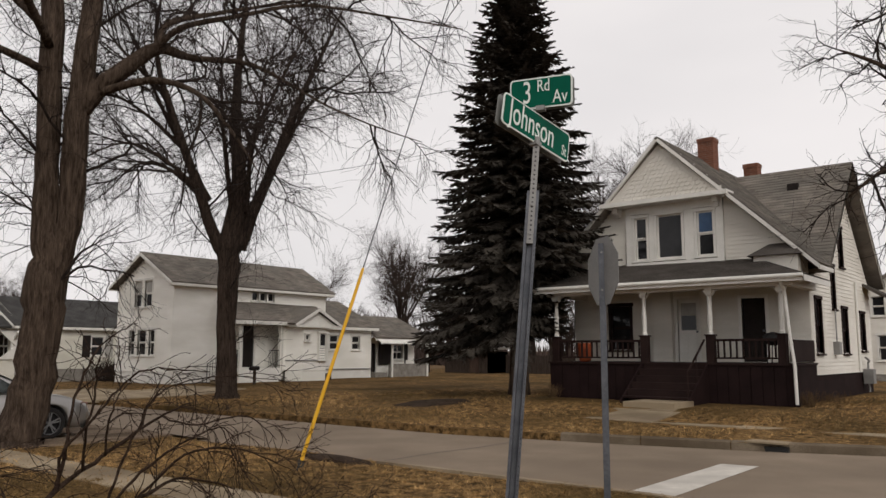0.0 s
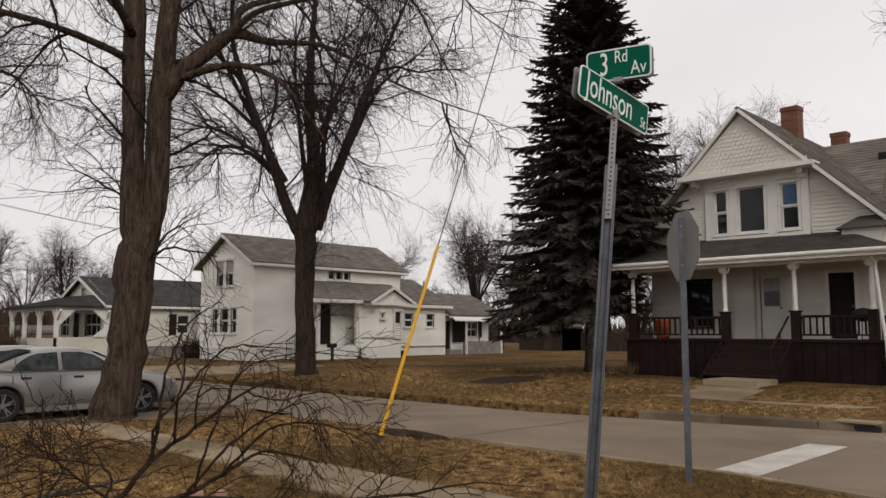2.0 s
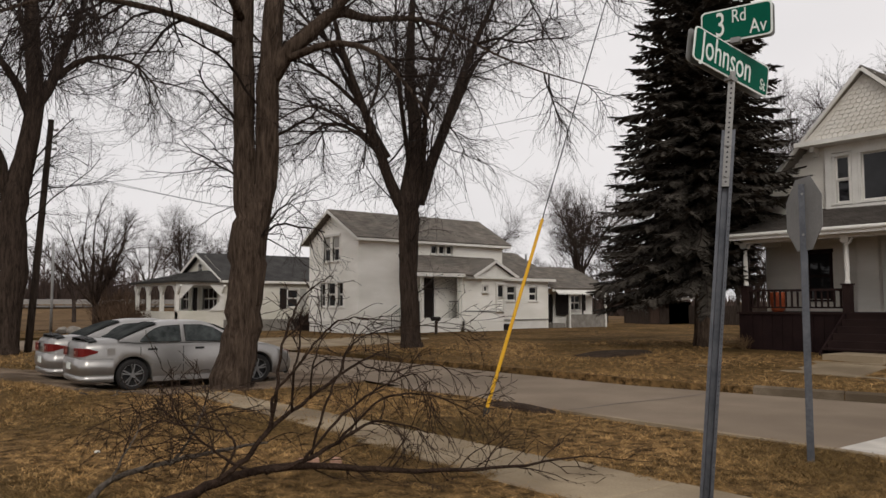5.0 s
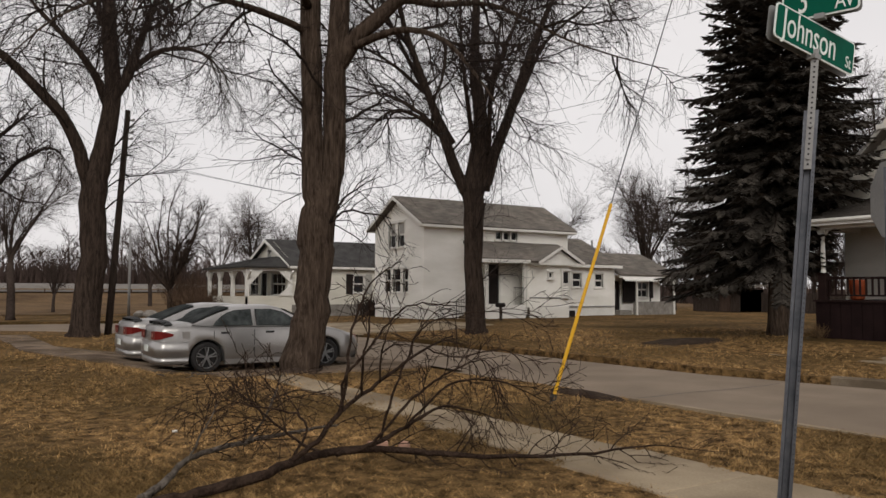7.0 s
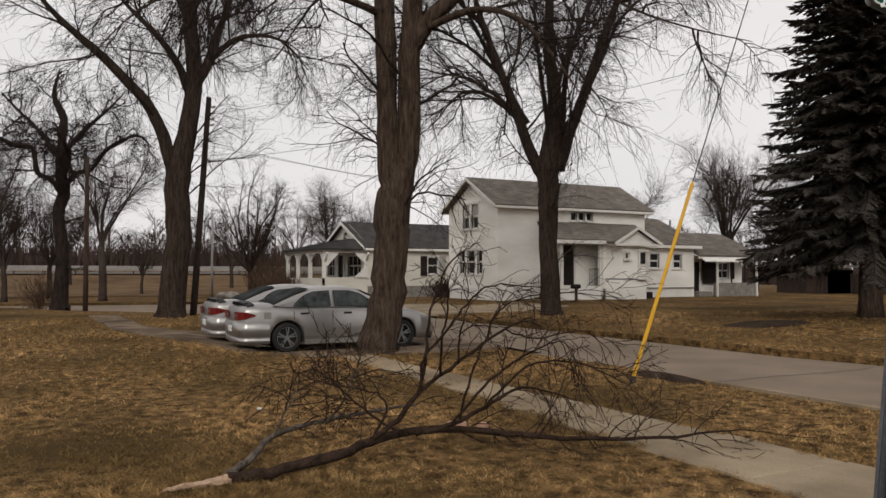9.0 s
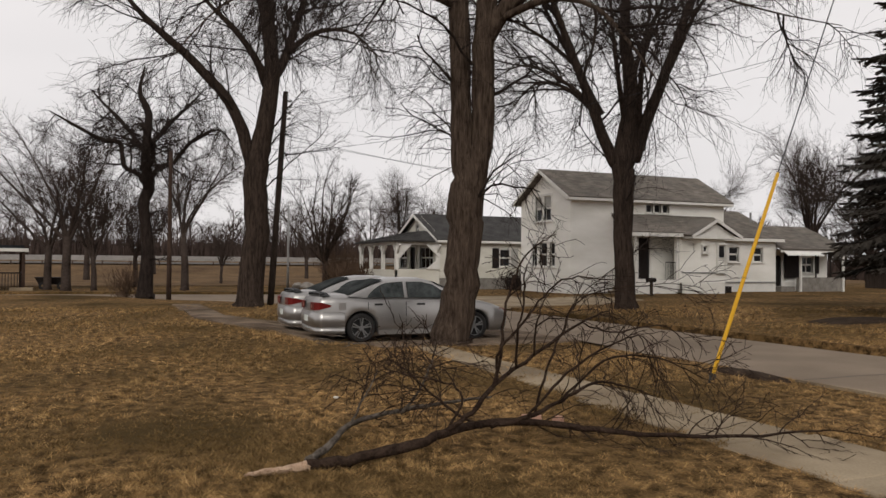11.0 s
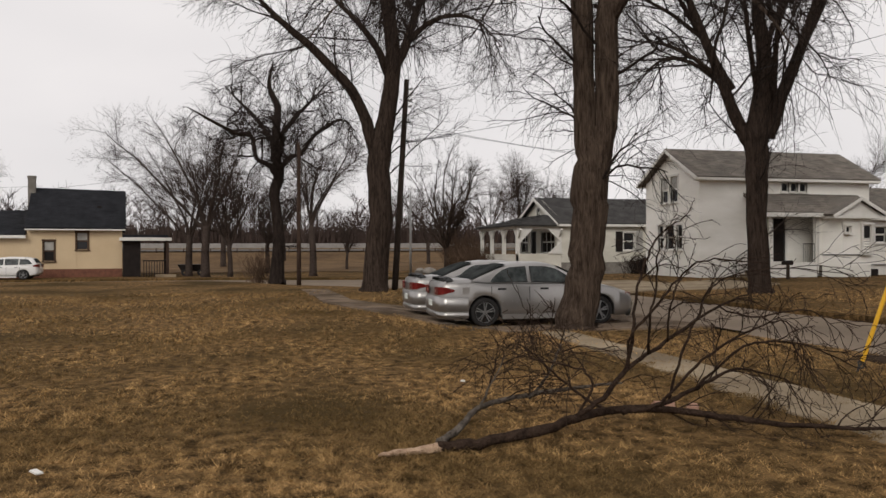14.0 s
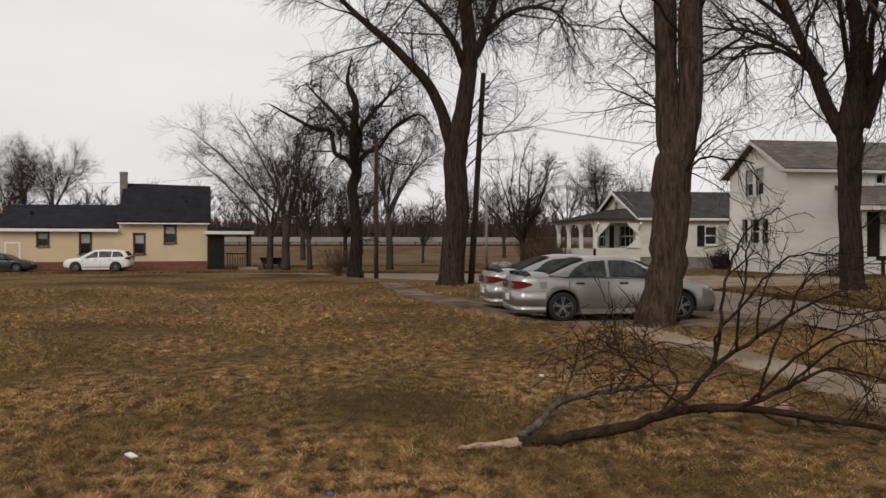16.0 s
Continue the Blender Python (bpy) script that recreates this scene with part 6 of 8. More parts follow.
# ---- vehicles ----
def car_body(kind):
    """Half widths and heights along a car's length, y forward, wheels at y = -1.32 and 1.32 (sedan)."""
    if kind == "sedan":
        return dict(L0=-2.3, L1=2.25, wr=-1.32, wf=1.32, R=0.365, wheel=0.315, w=0.85,
                    top=[(-2.3, 0.8), (-2.24, 0.96), (-2.1, 1.0), (-1.6, 1.01), (-1.2, 0.97), (0.9, 0.95), (1.15, 0.93), (1.7, 0.83), (2.05, 0.72), (2.2, 0.62), (2.25, 0.5)],
                    bot=[(-2.3, 0.4), (-2.2, 0.3), (-1.9, 0.24), (1.9, 0.2), (2.2, 0.24), (2.25, 0.34)],
                    wid=[(-2.3, 0.68), (-2.2, 0.78), (-1.9, 0.835), (-1.0, 0.85), (1.2, 0.85), (1.8, 0.81), (2.1, 0.7), (2.25, 0.55)],
                    roof=[(-1.62, 1.0), (-1.35, 1.13), (-1.05, 1.26), (-0.75, 1.355), (-0.4, 1.39), (0.1, 1.385), (0.35, 1.33), (0.7, 1.15), (1.08, 0.945)])
    return dict(L0=-2.35, L1=2.35, wr=-1.4, wf=1.42, R=0.42, wheel=0.37, w=0.92,
                top=[(-2.35, 0.95), (-2.3, 1.1), (-2.1, 1.14), (1.0, 1.08), (1.6, 1.05), (2.1, 0.96), (2.3, 0.8), (2.35, 0.65)],
                bot=[(-2.35, 0.5), (-2.2, 0.36), (-1.9, 0.3), (1.9, 0.28), (2.25, 0.34), (2.35, 0.45)],
                wid=[(-2.35, 0.78), (-2.2, 0.88), (-1.8, 0.92), (1.5, 0.92), (2.0, 0.86), (2.35, 0.66)],
                roof=[(-2.28, 1.12), (-2.15, 1.4), (-1.95, 1.64), (-1.5, 1.73), (-0.4, 1.76), (0.2, 1.7), (0.6, 1.5), (1.15, 1.1)])


def lerp_table(tab, y):
    return float(np.interp(y, [p[0] for p in tab], [p[1] for p in tab]))


def wheel(parent, x, y, r, side):
    """Tyre, rim and five split spokes; side = +1 shows its face towards +x."""
    w = 0.2
    x0, x1 = (x - w, x) if side > 0 else (x, x + w)
    t = G()
    prof = [(0.7, 0.0), (0.9, 0.0), (0.985, 0.03), (1.0, 0.05), (1.0, w - 0.05), (0.985, w - 0.03), (0.9, w), (0.7, w)]
    n = 28
    for i in range(n):
        a = 2 * math.pi * i / n
        for q, d in prof:
            t.v.append((x0 + d, y + r * q * math.cos(a), r + r * q * math.sin(a)))
    m = len(prof)
    for i in range(n):
        for j in range(m):
            a, b = i * m + j, i * m + (j + 1) % m
            t.f.append((a, b, ((i + 1) % n) * m + (j + 1) % m, ((i + 1) % n) * m + j))
    wh = part("wheel", t, M_TYRE, parent, smooth=False, local=True)
    xf = x1 - 0.02 if side > 0 else x0 + 0.02
    part("rim", G().disc((0, y, r), "x", r * 0.67, r * 0.71, xf - 0.03, xf + 0.008), M_RIM, wh, local=True)
    # a solid black disc gives the brake and the shade behind the spokes
    part("brake", G().disc((0, y, r), "x", 0.0, r * 0.69, xf - side * 0.09 - 0.01, xf - side * 0.09 + 0.01), M_BLACKP, wh, local=True)
    for k in range(5):
        s = G()
        for e in (-0.16, 0.16):
            a = 2 * math.pi * k / 5 + 0.3 + e
            s.beam((xf - side * 0.01, y + r * 0.1 * math.cos(a), r + r * 0.1 * math.sin(a)), (xf, y + r * 0.69 * math.cos(a), r + r * 0.69 * math.sin(a)), 0.022, 0.024)
        part("spoke", s, M_RIM, wh, local=True)
    part("hub", G().disc((0, y, r), "x", 0.0, r * 0.15, xf - 0.02, xf + 0.015, 12), M_RIM, wh, local=True)


def vehicle(kind, name, label, paint, x, y, z, rz):
    b = car_body(kind)
    c = thing(name, label, "car", x, y, z, rz)
    g = G()
    ys = list(np.arange(b["L0"], b["L1"] + 0.001, 0.05))
    for yw in (b["wr"], b["wf"]):
        ys += [yw - b["R"] + 0.001, yw + b["R"] - 0.001, yw - b["R"] - 0.001, yw + b["R"] + 0.001]
    ys = sorted(ys)
    ring = 12
    for yy in ys:
        w, tp, bt = lerp_table(b["wid"], yy), lerp_table(b["top"], yy), lerp_table(b["bot"], yy)
        arch = bt
        for yw in (b["wr"], b["wf"]):
            if abs(yy - yw) < b["R"]:
                arch = max(arch, b["wheel"] + math.sqrt(b["R"] ** 2 - (yy - yw) ** 2))
        sh = tp - 0.09
        mid = max(arch + 0.02, bt + (tp - bt) * 0.45)
        half = [(w * 0.965, arch), (w * 0.995, max(arch + 0.01, bt + 0.14)), (w, mid), (w * 0.985, max(mid + 0.01, sh - 0.06)), (w * 0.955, max(mid + 0.02, sh + 0.03)), (w * 0.86, tp)]
        half = half + [(w * 0.4, tp + 0.022)]
        full = [(px, pz) for px, pz in half] + [(-px, pz) for px, pz in reversed(half)]
        ring = len(full)
        g.v.extend([(px, yy, pz) for px, pz in full])
    for i in range(len(ys) - 1):
        for j in range(ring):
            a, d = i * ring + j, i * ring + (j + 1) % ring
            g.f.append((a, d, d + ring, a + ring))
    g.f.append(tuple(reversed(range(ring))))
    g.f.append(tuple((len(ys) - 1) * ring + j for j in range(ring)))
    body = part("body", g, paint, c, smooth=True, local=True)
    # cabin
    cab = G()
    ry = [p[0] for p in b["roof"]]
    cs = sorted(set(list(np.arange(ry[0], ry[-1], 0.06)) + ry))
    wb = b["w"] * 0.93
    for yy in cs:
        tp = lerp_table(b["roof"], yy)
        bl = lerp_table(b["top"], yy) - 0.02
        k = min(1, max(0, (tp - bl) / 0.4))
        wt = wb - (wb * 0.27) * k
        half = [(wb, bl), (wb - (wb - wt) * 0.85, bl + (tp - bl) * 0.86), (wt - 0.05, tp - 0.02 * k), (wt * 0.5, tp + 0.008)]
        full = half + [(-px, pz) for px, pz in reversed(half)]
        cab.v.extend([(px, yy, pz) for px, pz in full])
    m = 8
    for i in range(len(cs) - 1):
        for j in range(m - 1):
            a = i * m + j
            cab.f.append((a, a + 1, a + 1 + m, a + m))
    part("cabin", cab, paint, c, smooth=True, local=True)

    def side_pt(yy, q, sg, off=0.02):
        tp, bl = lerp_table(b["roof"], yy), lerp_table(b["top"], yy) - 0.02
        k = min(1, max(0, (tp - bl) / 0.4))
        wt = wb - (wb * 0.27) * k
        hx = wb + ((wb - (wb - wt) * 0.85) - wb) * q
        return (sg * (hx + off), yy, bl + (tp - bl) * 0.86 * q)

    if kind == "sedan":
        panes = [(-1.28, -0.98, -0.36), (-0.28, None, 0.72)]
        spans = [[(-1.2, 0.1), (-1.12, 0.07), (-0.35, 0.06), (-0.35, 0.95), (-0.72, 0.95), (-0.88, 0.9), (-1.02, 0.72), (-1.14, 0.4)], [(-0.27, 0.06), (0.93, 0.1), (0.68, 0.55), (0.36, 0.92), (0.1, 0.95), (-0.27, 0.95)]]
        rear, front = (-1.6, -0.8), (0.42, 0.98)
    else:
        spans = [[(-2.0, 0.2), (-1.15, 0.08), (-1.15, 0.9), (-1.7, 0.88)], [(-1.08, 0.08), (-0.2, 0.08), (-0.2, 0.92), (-1.08, 0.92)], [(-0.12, 0.08), (0.85, 0.1), (0.55, 0.5), (0.15, 0.9), (-0.12, 0.92)]]
        rear, front = (-2.22, -2.0), (0.3, 1.0)
    for sg in (-1, 1):
        for sp in spans:
            fr, gl = G(), G()
            outer = [side_pt(yy, q, sg, 0.016) for yy, q in sp]
            cy = sum(p[1] for p in outer) / len(outer)
            cz = sum(p[2] for p in outer) / len(outer)
            inner = [(p[0] + sg * 0.003, cy + (p[1] - cy) * 0.955, cz + (p[2] - cz) * 0.93) for p in outer]
            n = len(sp)
            fr.add(outer + inner, [(i, (i + 1) % n, (i + 1) % n + n, i + n) for i in range(n)])
            gl.add(inner, [tuple(range(n))])
            w = part("side_window", fr, M_BLACKP, c, "", local=True)
            part("pane", gl, M_CARGLASS, w, local=True)
    for nm, (ya, yb2) in (("rear_window", rear), ("windscreen", front)):
        gl = G()
        st = [ya + (yb2 - ya) * i / 6 for i in range(7)]
        for yy in st:
            tp = lerp_table(b["roof"], yy)
            bl = lerp_table(b["top"], yy)
            k = min(1, max(0, (tp - bl) / 0.4))
            wt = (wb - (wb * 0.27) * k) * 0.96
            for q in (-1, -0.5, 0, 0.5, 1):
                gl.v.append((q * wt, yy, tp + 0.022 - 0.018 * abs(q) ** 3 * k))
        for i in range(6):
            for j in range(4):
                a = i * 5 + j
                gl.f.append((a, a + 1, a + 6, a + 5))
        part(nm, gl, M_REARGLASS if nm == "rear_window" else M_CARGLASS, c, smooth=True, local=True)
    for yw in (b["wr"], b["wf"]):
        for sg in (-1, 1):
            wheel(c, sg * (b["w"] - 0.015), yw, b["wheel"], sg)
    part("underbody", G().box(-0.62, 0.62, b["L0"] + 0.25, b["L1"] - 0.25, 0.22, 0.5), M_BLACKP, c, local=True)
    wl_ = G()
    for sg in (-1, 1):
        for yw in (b["wr"], b["wf"]):
            wl_.box(min(sg * 0.5, sg * 0.62), max(sg * 0.5, sg * 0.62), yw - b["R"], yw + b["R"], 0.2, 0.72)
    part("wheel_well", wl_, M_BLACKP, c, local=True)
    w0 = lerp_table(b["wid"], b["L0"] + 0.12)
    zt = b["top"][1][1]
    for sg in (-1, 1):
        x0, x1 = sorted((sg * 0.3, sg * (w0 + 0.012)))
        l = G()
        wl0 = lerp_table(b["wid"], b["L0"])
        pr = [(sg * 0.3, b["L0"] - 0.025), (sg * (wl0 - 0.02), b["L0"] - 0.024), (sg * (lerp_table(b["wid"], b["L0"] + 0.1) + 0.022), b["L0"] + 0.06), (sg * (lerp_table(b["wid"], b["L0"] + 0.3) + 0.012), b["L0"] + 0.3)]
        if kind == "sedan":
            za, zb = [0.7, 0.7, 0.715, 0.775], [0.86, 0.87, 0.865, 0.805]
        else:
            za, zb = [0.95, 0.95, 0.97, 1.0], [1.18, 1.18, 1.16, 1.1]
        l.add([(p[0], p[1], z_) for p, z_ in zip(pr, za)] + [(p[0], p[1], z_) for p, z_ in zip(pr, zb)] + [(p[0] * 0.93, p[1] + 0.12, z_) for p, z_ in zip(pr, zb)],
              [(i, i + 1, i + 5, i + 4) for i in range(3)] + [(i + 4, i + 5, i + 9, i + 8) for i in range(3)])
        lamp = part("tail_lamp", l, M_LAMP, c, local=True)
        part("reversing_lens", G().box(min(sg * 0.36, sg * 0.46), max(sg * 0.36, sg * 0.46), b["L0"] - 0.028, b["L0"] - 0.01, za[0] + 0.05, zb[0] - 0.05), M_AMBER, lamp, local=True)
        wf_ = lerp_table(b["wid"], b["L1"] - 0.12)
        part("headlamp", G().slab([(sg * (wf_ + 0.03), b["L1"] - 0.25, 0.6), (sg * (wf_ + 0.03), b["L1"] - 0.25, 0.72), (sg * 0.4, b["L1"] + 0.005, 0.68), (sg * 0.4, b["L1"] + 0.005, 0.56)], 0.01 * sg), M_AMBER, c, local=True)
        mr = G().tube([(sg * (b["w"] - 0.08), 0.72, zt - 0.0), (sg * (b["w"] + 0.05), 0.7, zt + 0.03)], [0.03, 0.03], 6).box(min(sg * (b["w"] + 0.02), sg * (b["w"] + 0.18)), max(sg * (b["w"] + 0.02), sg * (b["w"] + 0.18)), 0.62, 0.74, zt, zt + 0.13)
        part("wing_mirror", mr, paint, c, local=True)
        for yh in (-0.95, 0.02):
            part("door_handle", G().box(min(sg * (b["w"] - 0.02), sg * (b["w"] + 0.012)), max(sg * (b["w"] - 0.02), sg * (b["w"] + 0.012)), yh - 0.09, yh + 0.09, zt - 0.16, zt - 0.12), M_BLACKP, c, local=True)
        for yv in (-0.32, 0.92, -1.18):
            z0_ = 0.7 if yv == -1.18 else 0.33
            ww = lerp_table(b["wid"], yv) + 0.0025
            part("door_seam", G().box(min(sg * (ww - 0.02), sg * ww), max(sg * (ww - 0.02), sg * ww), yv - 0.005, yv + 0.005, z0_, zt - 0.09), M_BLACKP, c, local=True)
        part("rub_strip", G().box(min(sg * (b["w"] - 0.02), sg * (b["w"] + 0.012)), max(sg * (b["w"] - 0.02), sg * (b["w"] + 0.012)), -0.95, 0.93, 0.5, 0.55), paint, c, local=True)
        part("sill_skirt", G().box(min(sg * (b["w"] - 0.1), sg * (b["w"] - 0.012)), max(sg * (b["w"] - 0.1), sg * (b["w"] - 0.012)), b["wr"] + b["R"] + 0.02, b["wf"] - b["R"] - 0.02, 0.17, 0.27), paint, c, local=True)
    if kind == "sedan":
        def rear_band(z0, z1, off, bulge):
            yv = [-1.7, -1.9, -2.05, -2.15, -2.2, -2.25, -2.29]
            rim = [(lerp_table(b["wid"], q) + off, q) for q in yv] + [(lerp_table(b["wid"], b["L0"]) - 0.02, b["L0"] - off), (0.3, b["L0"] - off - 0.02)]
            rim = rim + [(-px, py) for px, py in reversed(rim)]
            m_ = G()
            for px, py in rim:
                k_ = 1 + bulge
                m_.v.extend([(px * 0.96, py * 0.985, z0), (px, py, z0 + 0.03), (px * k_, py * (1 + bulge * 0.5), (z0 + z1) / 2), (px * 0.998, py * 0.999, z1 - 0.012), (px * 0.96, py * 0.985, z1)])
            for i in range(len(rim) - 1):
                for j in range(4):
                    a = i * 5 + j
                    m_.f.append((a, a + 5, a + 6, a + 1))
            return m_
        part("bumper", rear_band(0.33, 0.66, 0.02, 0.012), paint, c, smooth=True, local=True)
        part("valance", rear_band(0.2, 0.33, 0.012, 0.0), paint, c, smooth=True, local=True)
        part("number_plate", G().box(-0.16, 0.16, b["L0"] - 0.062, b["L0"] - 0.045, 0.44, 0.57), M_LETTER, c, local=True)
        sp_ = G()
        for i in range(9):
            q = -1 + 2 * i / 8
            sp_.v.extend([(q * 0.72, -2.24 + 0.09 * q * q, 1.1 - 0.07 * q ** 4), (q * 0.72, -2.06 + 0.06 * q * q, 1.12 - 0.07 * q ** 4), (q * 0.72, -2.24 + 0.09 * q * q, 1.085 - 0.07 * q ** 4), (q * 0.72, -2.06 + 0.06 * q * q, 1.1 - 0.07 * q ** 4)])
        for i in range(8):
            a = i * 4
            sp_.f.extend([(a, a + 1, a + 5, a + 4), (a + 2, a + 6, a + 7, a + 3), (a, a + 4, a + 6, a + 2), (a + 1, a + 3, a + 7, a + 5)])
        sp_.box(-0.6, -0.54, -2.18, -2.1, 0.98, 1.09).box(0.54, 0.6, -2.18, -2.1, 0.98, 1.09)
        sp_.v = [(px, py, pz - 0.035 if pz > 1.0 else pz) for px, py, pz in sp_.v]
        # black all over: the shadow line of the silver-topped spoiler as colour
        part("spoiler", sp_, M_BLACKP, c, local=True)
        part("fuel_flap", G().box(0.815, 0.8415, -1.82, -1.67, 0.72, 0.86), paint, c, local=True)
        part("splash_guard", G().add([(x, 2.2 - 0.18 * (x / 0.72) ** 2 + o, z_) for x in (-0.72, -0.4, 0, 0.4, 0.72) for o, z_ in ((0.0, 0.17), (0.09, 0.18), (0.08, 0.34))], [f for i in range(4) for f in ((i * 3, i * 3 + 3, i * 3 + 4, i * 3 + 1), (i * 3 + 1, i * 3 + 4, i * 3 + 5, i * 3 + 2))]), paint, c, local=True)
    return c


vehicle("sedan", "sedan_car", "silver four-door sedan parked on a gravel pad", M_SILVER, -17.2, 6.22, -0.125, -1.5)
vehicle("sedan", "sedan_car", "second silver sedan parked beside its twin", M_SILVER, -19.6, 6.15, -0.125, -0.5)
suv = vehicle("suv", "crossover_car", "white crossover parked before the yellow house", M_CARWHITE, -51.2, -13.75, -0.19, 180)
suv.scale = (0.8, 0.82, 0.76)
dk = vehicle("sedan", "sedan_car", "dark green sedan parked by the yellow house", M_CARDARK, -51.0, -19.3, -0.19, 0)
dk.scale = (0.85, 0.85, 0.8)


# ---- street furniture ----
def lettering(parent, text, material, size, loc, rot, name="lettering", squeeze=1.0):
    cu = bpy.data.curves.new(name, "FONT")
    cu.body, cu.size, cu.extrude, cu.align_x, cu.align_y = text, size, 0.0015, "CENTER", "CENTER"
    ob = new(name, cu)
    bpy.context.view_layer.update()
    me = bpy.data.meshes.new_from_object(ob.evaluated_get(bpy.context.evaluated_depsgraph_get()))
    bpy.data.objects.remove(ob)
    me.materials.clear()
    me.materials.append(material)
    o = new(name, me)
    o.parent = parent
    o.matrix_basis = Matrix.Translation(loc) @ rot @ Matrix.Diagonal((squeeze, 1, 1, 1))
    return o


def rounded(w, h, r, n=5):
    pts = []
    for cx, cz, a0 in ((w / 2 - r, h / 2 - r, 0), (-w / 2 + r, h / 2 - r, 90), (-w / 2 + r, -h / 2 + r, 180), (w / 2 - r, -h / 2 + r, 270)):
        for i in range(n + 1):
            a = radians(a0 + 90 * i / n)
            pts.append((cx + r * math.cos(a), cz + r * math.sin(a)))
    return pts


def plate(outline, y0, y1):
    g = G()
    n = len(outline)
    g.add([(x, y0, z) for x, z in outline] + [(x, y1, z) for x, z in outline], [tuple(range(n)), tuple(range(2 * n - 1, n - 1, -1))] + [(i, i + n, (i + 1) % n + n, (i + 1) % n) for i in range(n)])
    return g


def street_sign():
    x, y = -2.87, 4.56
    s = thing("street_sign", "green street name signs on a leaning steel post", "street sign", x, y, 0, facing(x, y))
    lean = 0.082
    g = G()

    def at(z):
        return -0.272 + lean * (z + 0.2)
    # U-channel post: web and two flanges, sleeved by a square upper tube
    hat = [(-0.042, -0.02), (-0.022, -0.02), (-0.018, 0.018), (0.018, 0.018), (0.022, -0.02), (0.042, -0.02)]
    rim = hat + [(x_, y_ + 0.006) for x_, y_ in reversed(hat)]
    m = len(rim)
    g.add([(at(z) + x_, y_, z) for z in (-0.2, 2.72) for x_, y_ in rim], [tuple(range(m)), tuple(range(2 * m - 1, m - 1, -1))] + [(i, i + m, (i + 1) % m + m, (i + 1) % m) for i in range(m)])
    part("post", g, M_STEEL, s, local=True)
    up = G().add([(at(z) + i * 0.022, -0.012 + j * 0.02, z) for z in (2.35, 3.1) for i, j in ((-1, -1), (1, -1), (1, 1), (-1, 1))],
                 [(0, 1, 2, 3), (7, 6, 5, 4), (0, 4, 5, 1), (1, 5, 6, 2), (2, 6, 7, 3), (3, 7, 4, 0)])
    part("upper_tube", up, M_ALU, s, local=True)
    hl = G()
    for i in range(22):
        z = 2.38 + i * 0.032
        hl.disc((at(z), -0.034, z), "y", 0.0, 0.0065, -0.001, 0.001, 8)
    for i in range(62):
        z = 0.5 + i * 0.03
        hl.disc((at(z) + 0.032, -0.0215, z), "y", 0.0, 0.004, -0.001, 0.001, 6)
    part("post_hole", hl, M_BLACKP, s, local=True)["kind"] = "stuff"
    for z in (2.42, 2.62):
        part("bolt", G().disc((at(z), -0.036, z), "y", 0.0, 0.012, -0.008, 0.004, 8), M_ALU, s, local=True)

    def blade(cx, cz, w, h, turn, roll, words):
        m = Matrix.Translation((cx, 0, cz)) @ Matrix.Rotation(radians(turn), 4, "Z") @ Matrix.Rotation(radians(roll), 4, "Y")
        b = part("name_plate", plate(rounded(w, h, 0.03), -0.004, 0.004), M_LETTER, s, "green street name plate with white border", local=True)
        b.matrix_basis = m
        part("green_field", plate(rounded(w - 0.022, h - 0.022, 0.022), -0.0065, 0.0065), M_SIGN, b, local=True)
        for t_, size, ox, oz, sq in words:
            lettering(b, t_, M_LETTER, size, (ox, -0.0085, oz), Matrix.Rotation(radians(90), 4, "X"), squeeze=sq)
        part("rear_plate", plate(rounded(w, h, 0.03), 0.05, 0.054), M_ALU, b, "bare grey rear plate", local=True)
        part("clip", G().box(-0.03, 0.03, -0.03, 0.03, -h / 2 - 0.02, -h / 2 + 0.012), M_ALU, b, local=True)
        return b

    blade(0.03, 3.425, 0.455, 0.225, -17, 0.5, [("3", 0.23, -0.1, 0.0, 0.62), ("Rd", 0.125, 0.02, 0.045, 0.7), ("Av", 0.135, 0.14, -0.045, 0.72)])
    blade(0.0, 3.165, 0.78, 0.225, 54, 10.5, [("Johnson", 0.245, -0.065, 0.0, 0.66), ("St", 0.11, 0.325, -0.045, 0.68)])
    # the far faces of two further plates set at right angles
    return s


street_sign()


def stop_sign():
    x, y = -4.1, 7.85
    s = thing("stop_sign", "grey back of a stop sign on a steel post", "road sign", x, y, 0, facing(x, y))
    g = G()
    for dx, dy, w, d in ((0, 0.0, 0.055, 0.008), (-0.03, 0.018, 0.01, 0.036), (0.03, 0.018, 0.01, 0.036)):
        g.box(-0.02 + dx - w / 2, -0.02 + dx + w / 2, -0.03 + dy - d / 2, -0.03 + dy + d / 2, -0.2, 2.82)
    part("post", g, M_STEEL, s, local=True)
    oc = [(0.375 / math.cos(math.pi / 8) * math.cos(math.pi / 8 + i * math.pi / 4), 0.375 / math.cos(math.pi / 8) * math.sin(math.pi / 8 + i * math.pi / 4)) for i in range(8)]
    p = part("octagon_plate", plate(oc, -0.002, 0.002), M_ALU, s, "grey unpainted back of the plate", local=True)
    p.matrix_basis = Matrix.Translation((-0.01, 0.0, 2.515)) @ Matrix.Rotation(radians(-64), 4, "Z")
    for z in (2.3, 2.72):
        part("bolt", G().disc((-0.02, -0.04, z), "y", 0.0, 0.012, -0.012, 0.004, 8), M_ALU, s, local=True)


stop_sign()


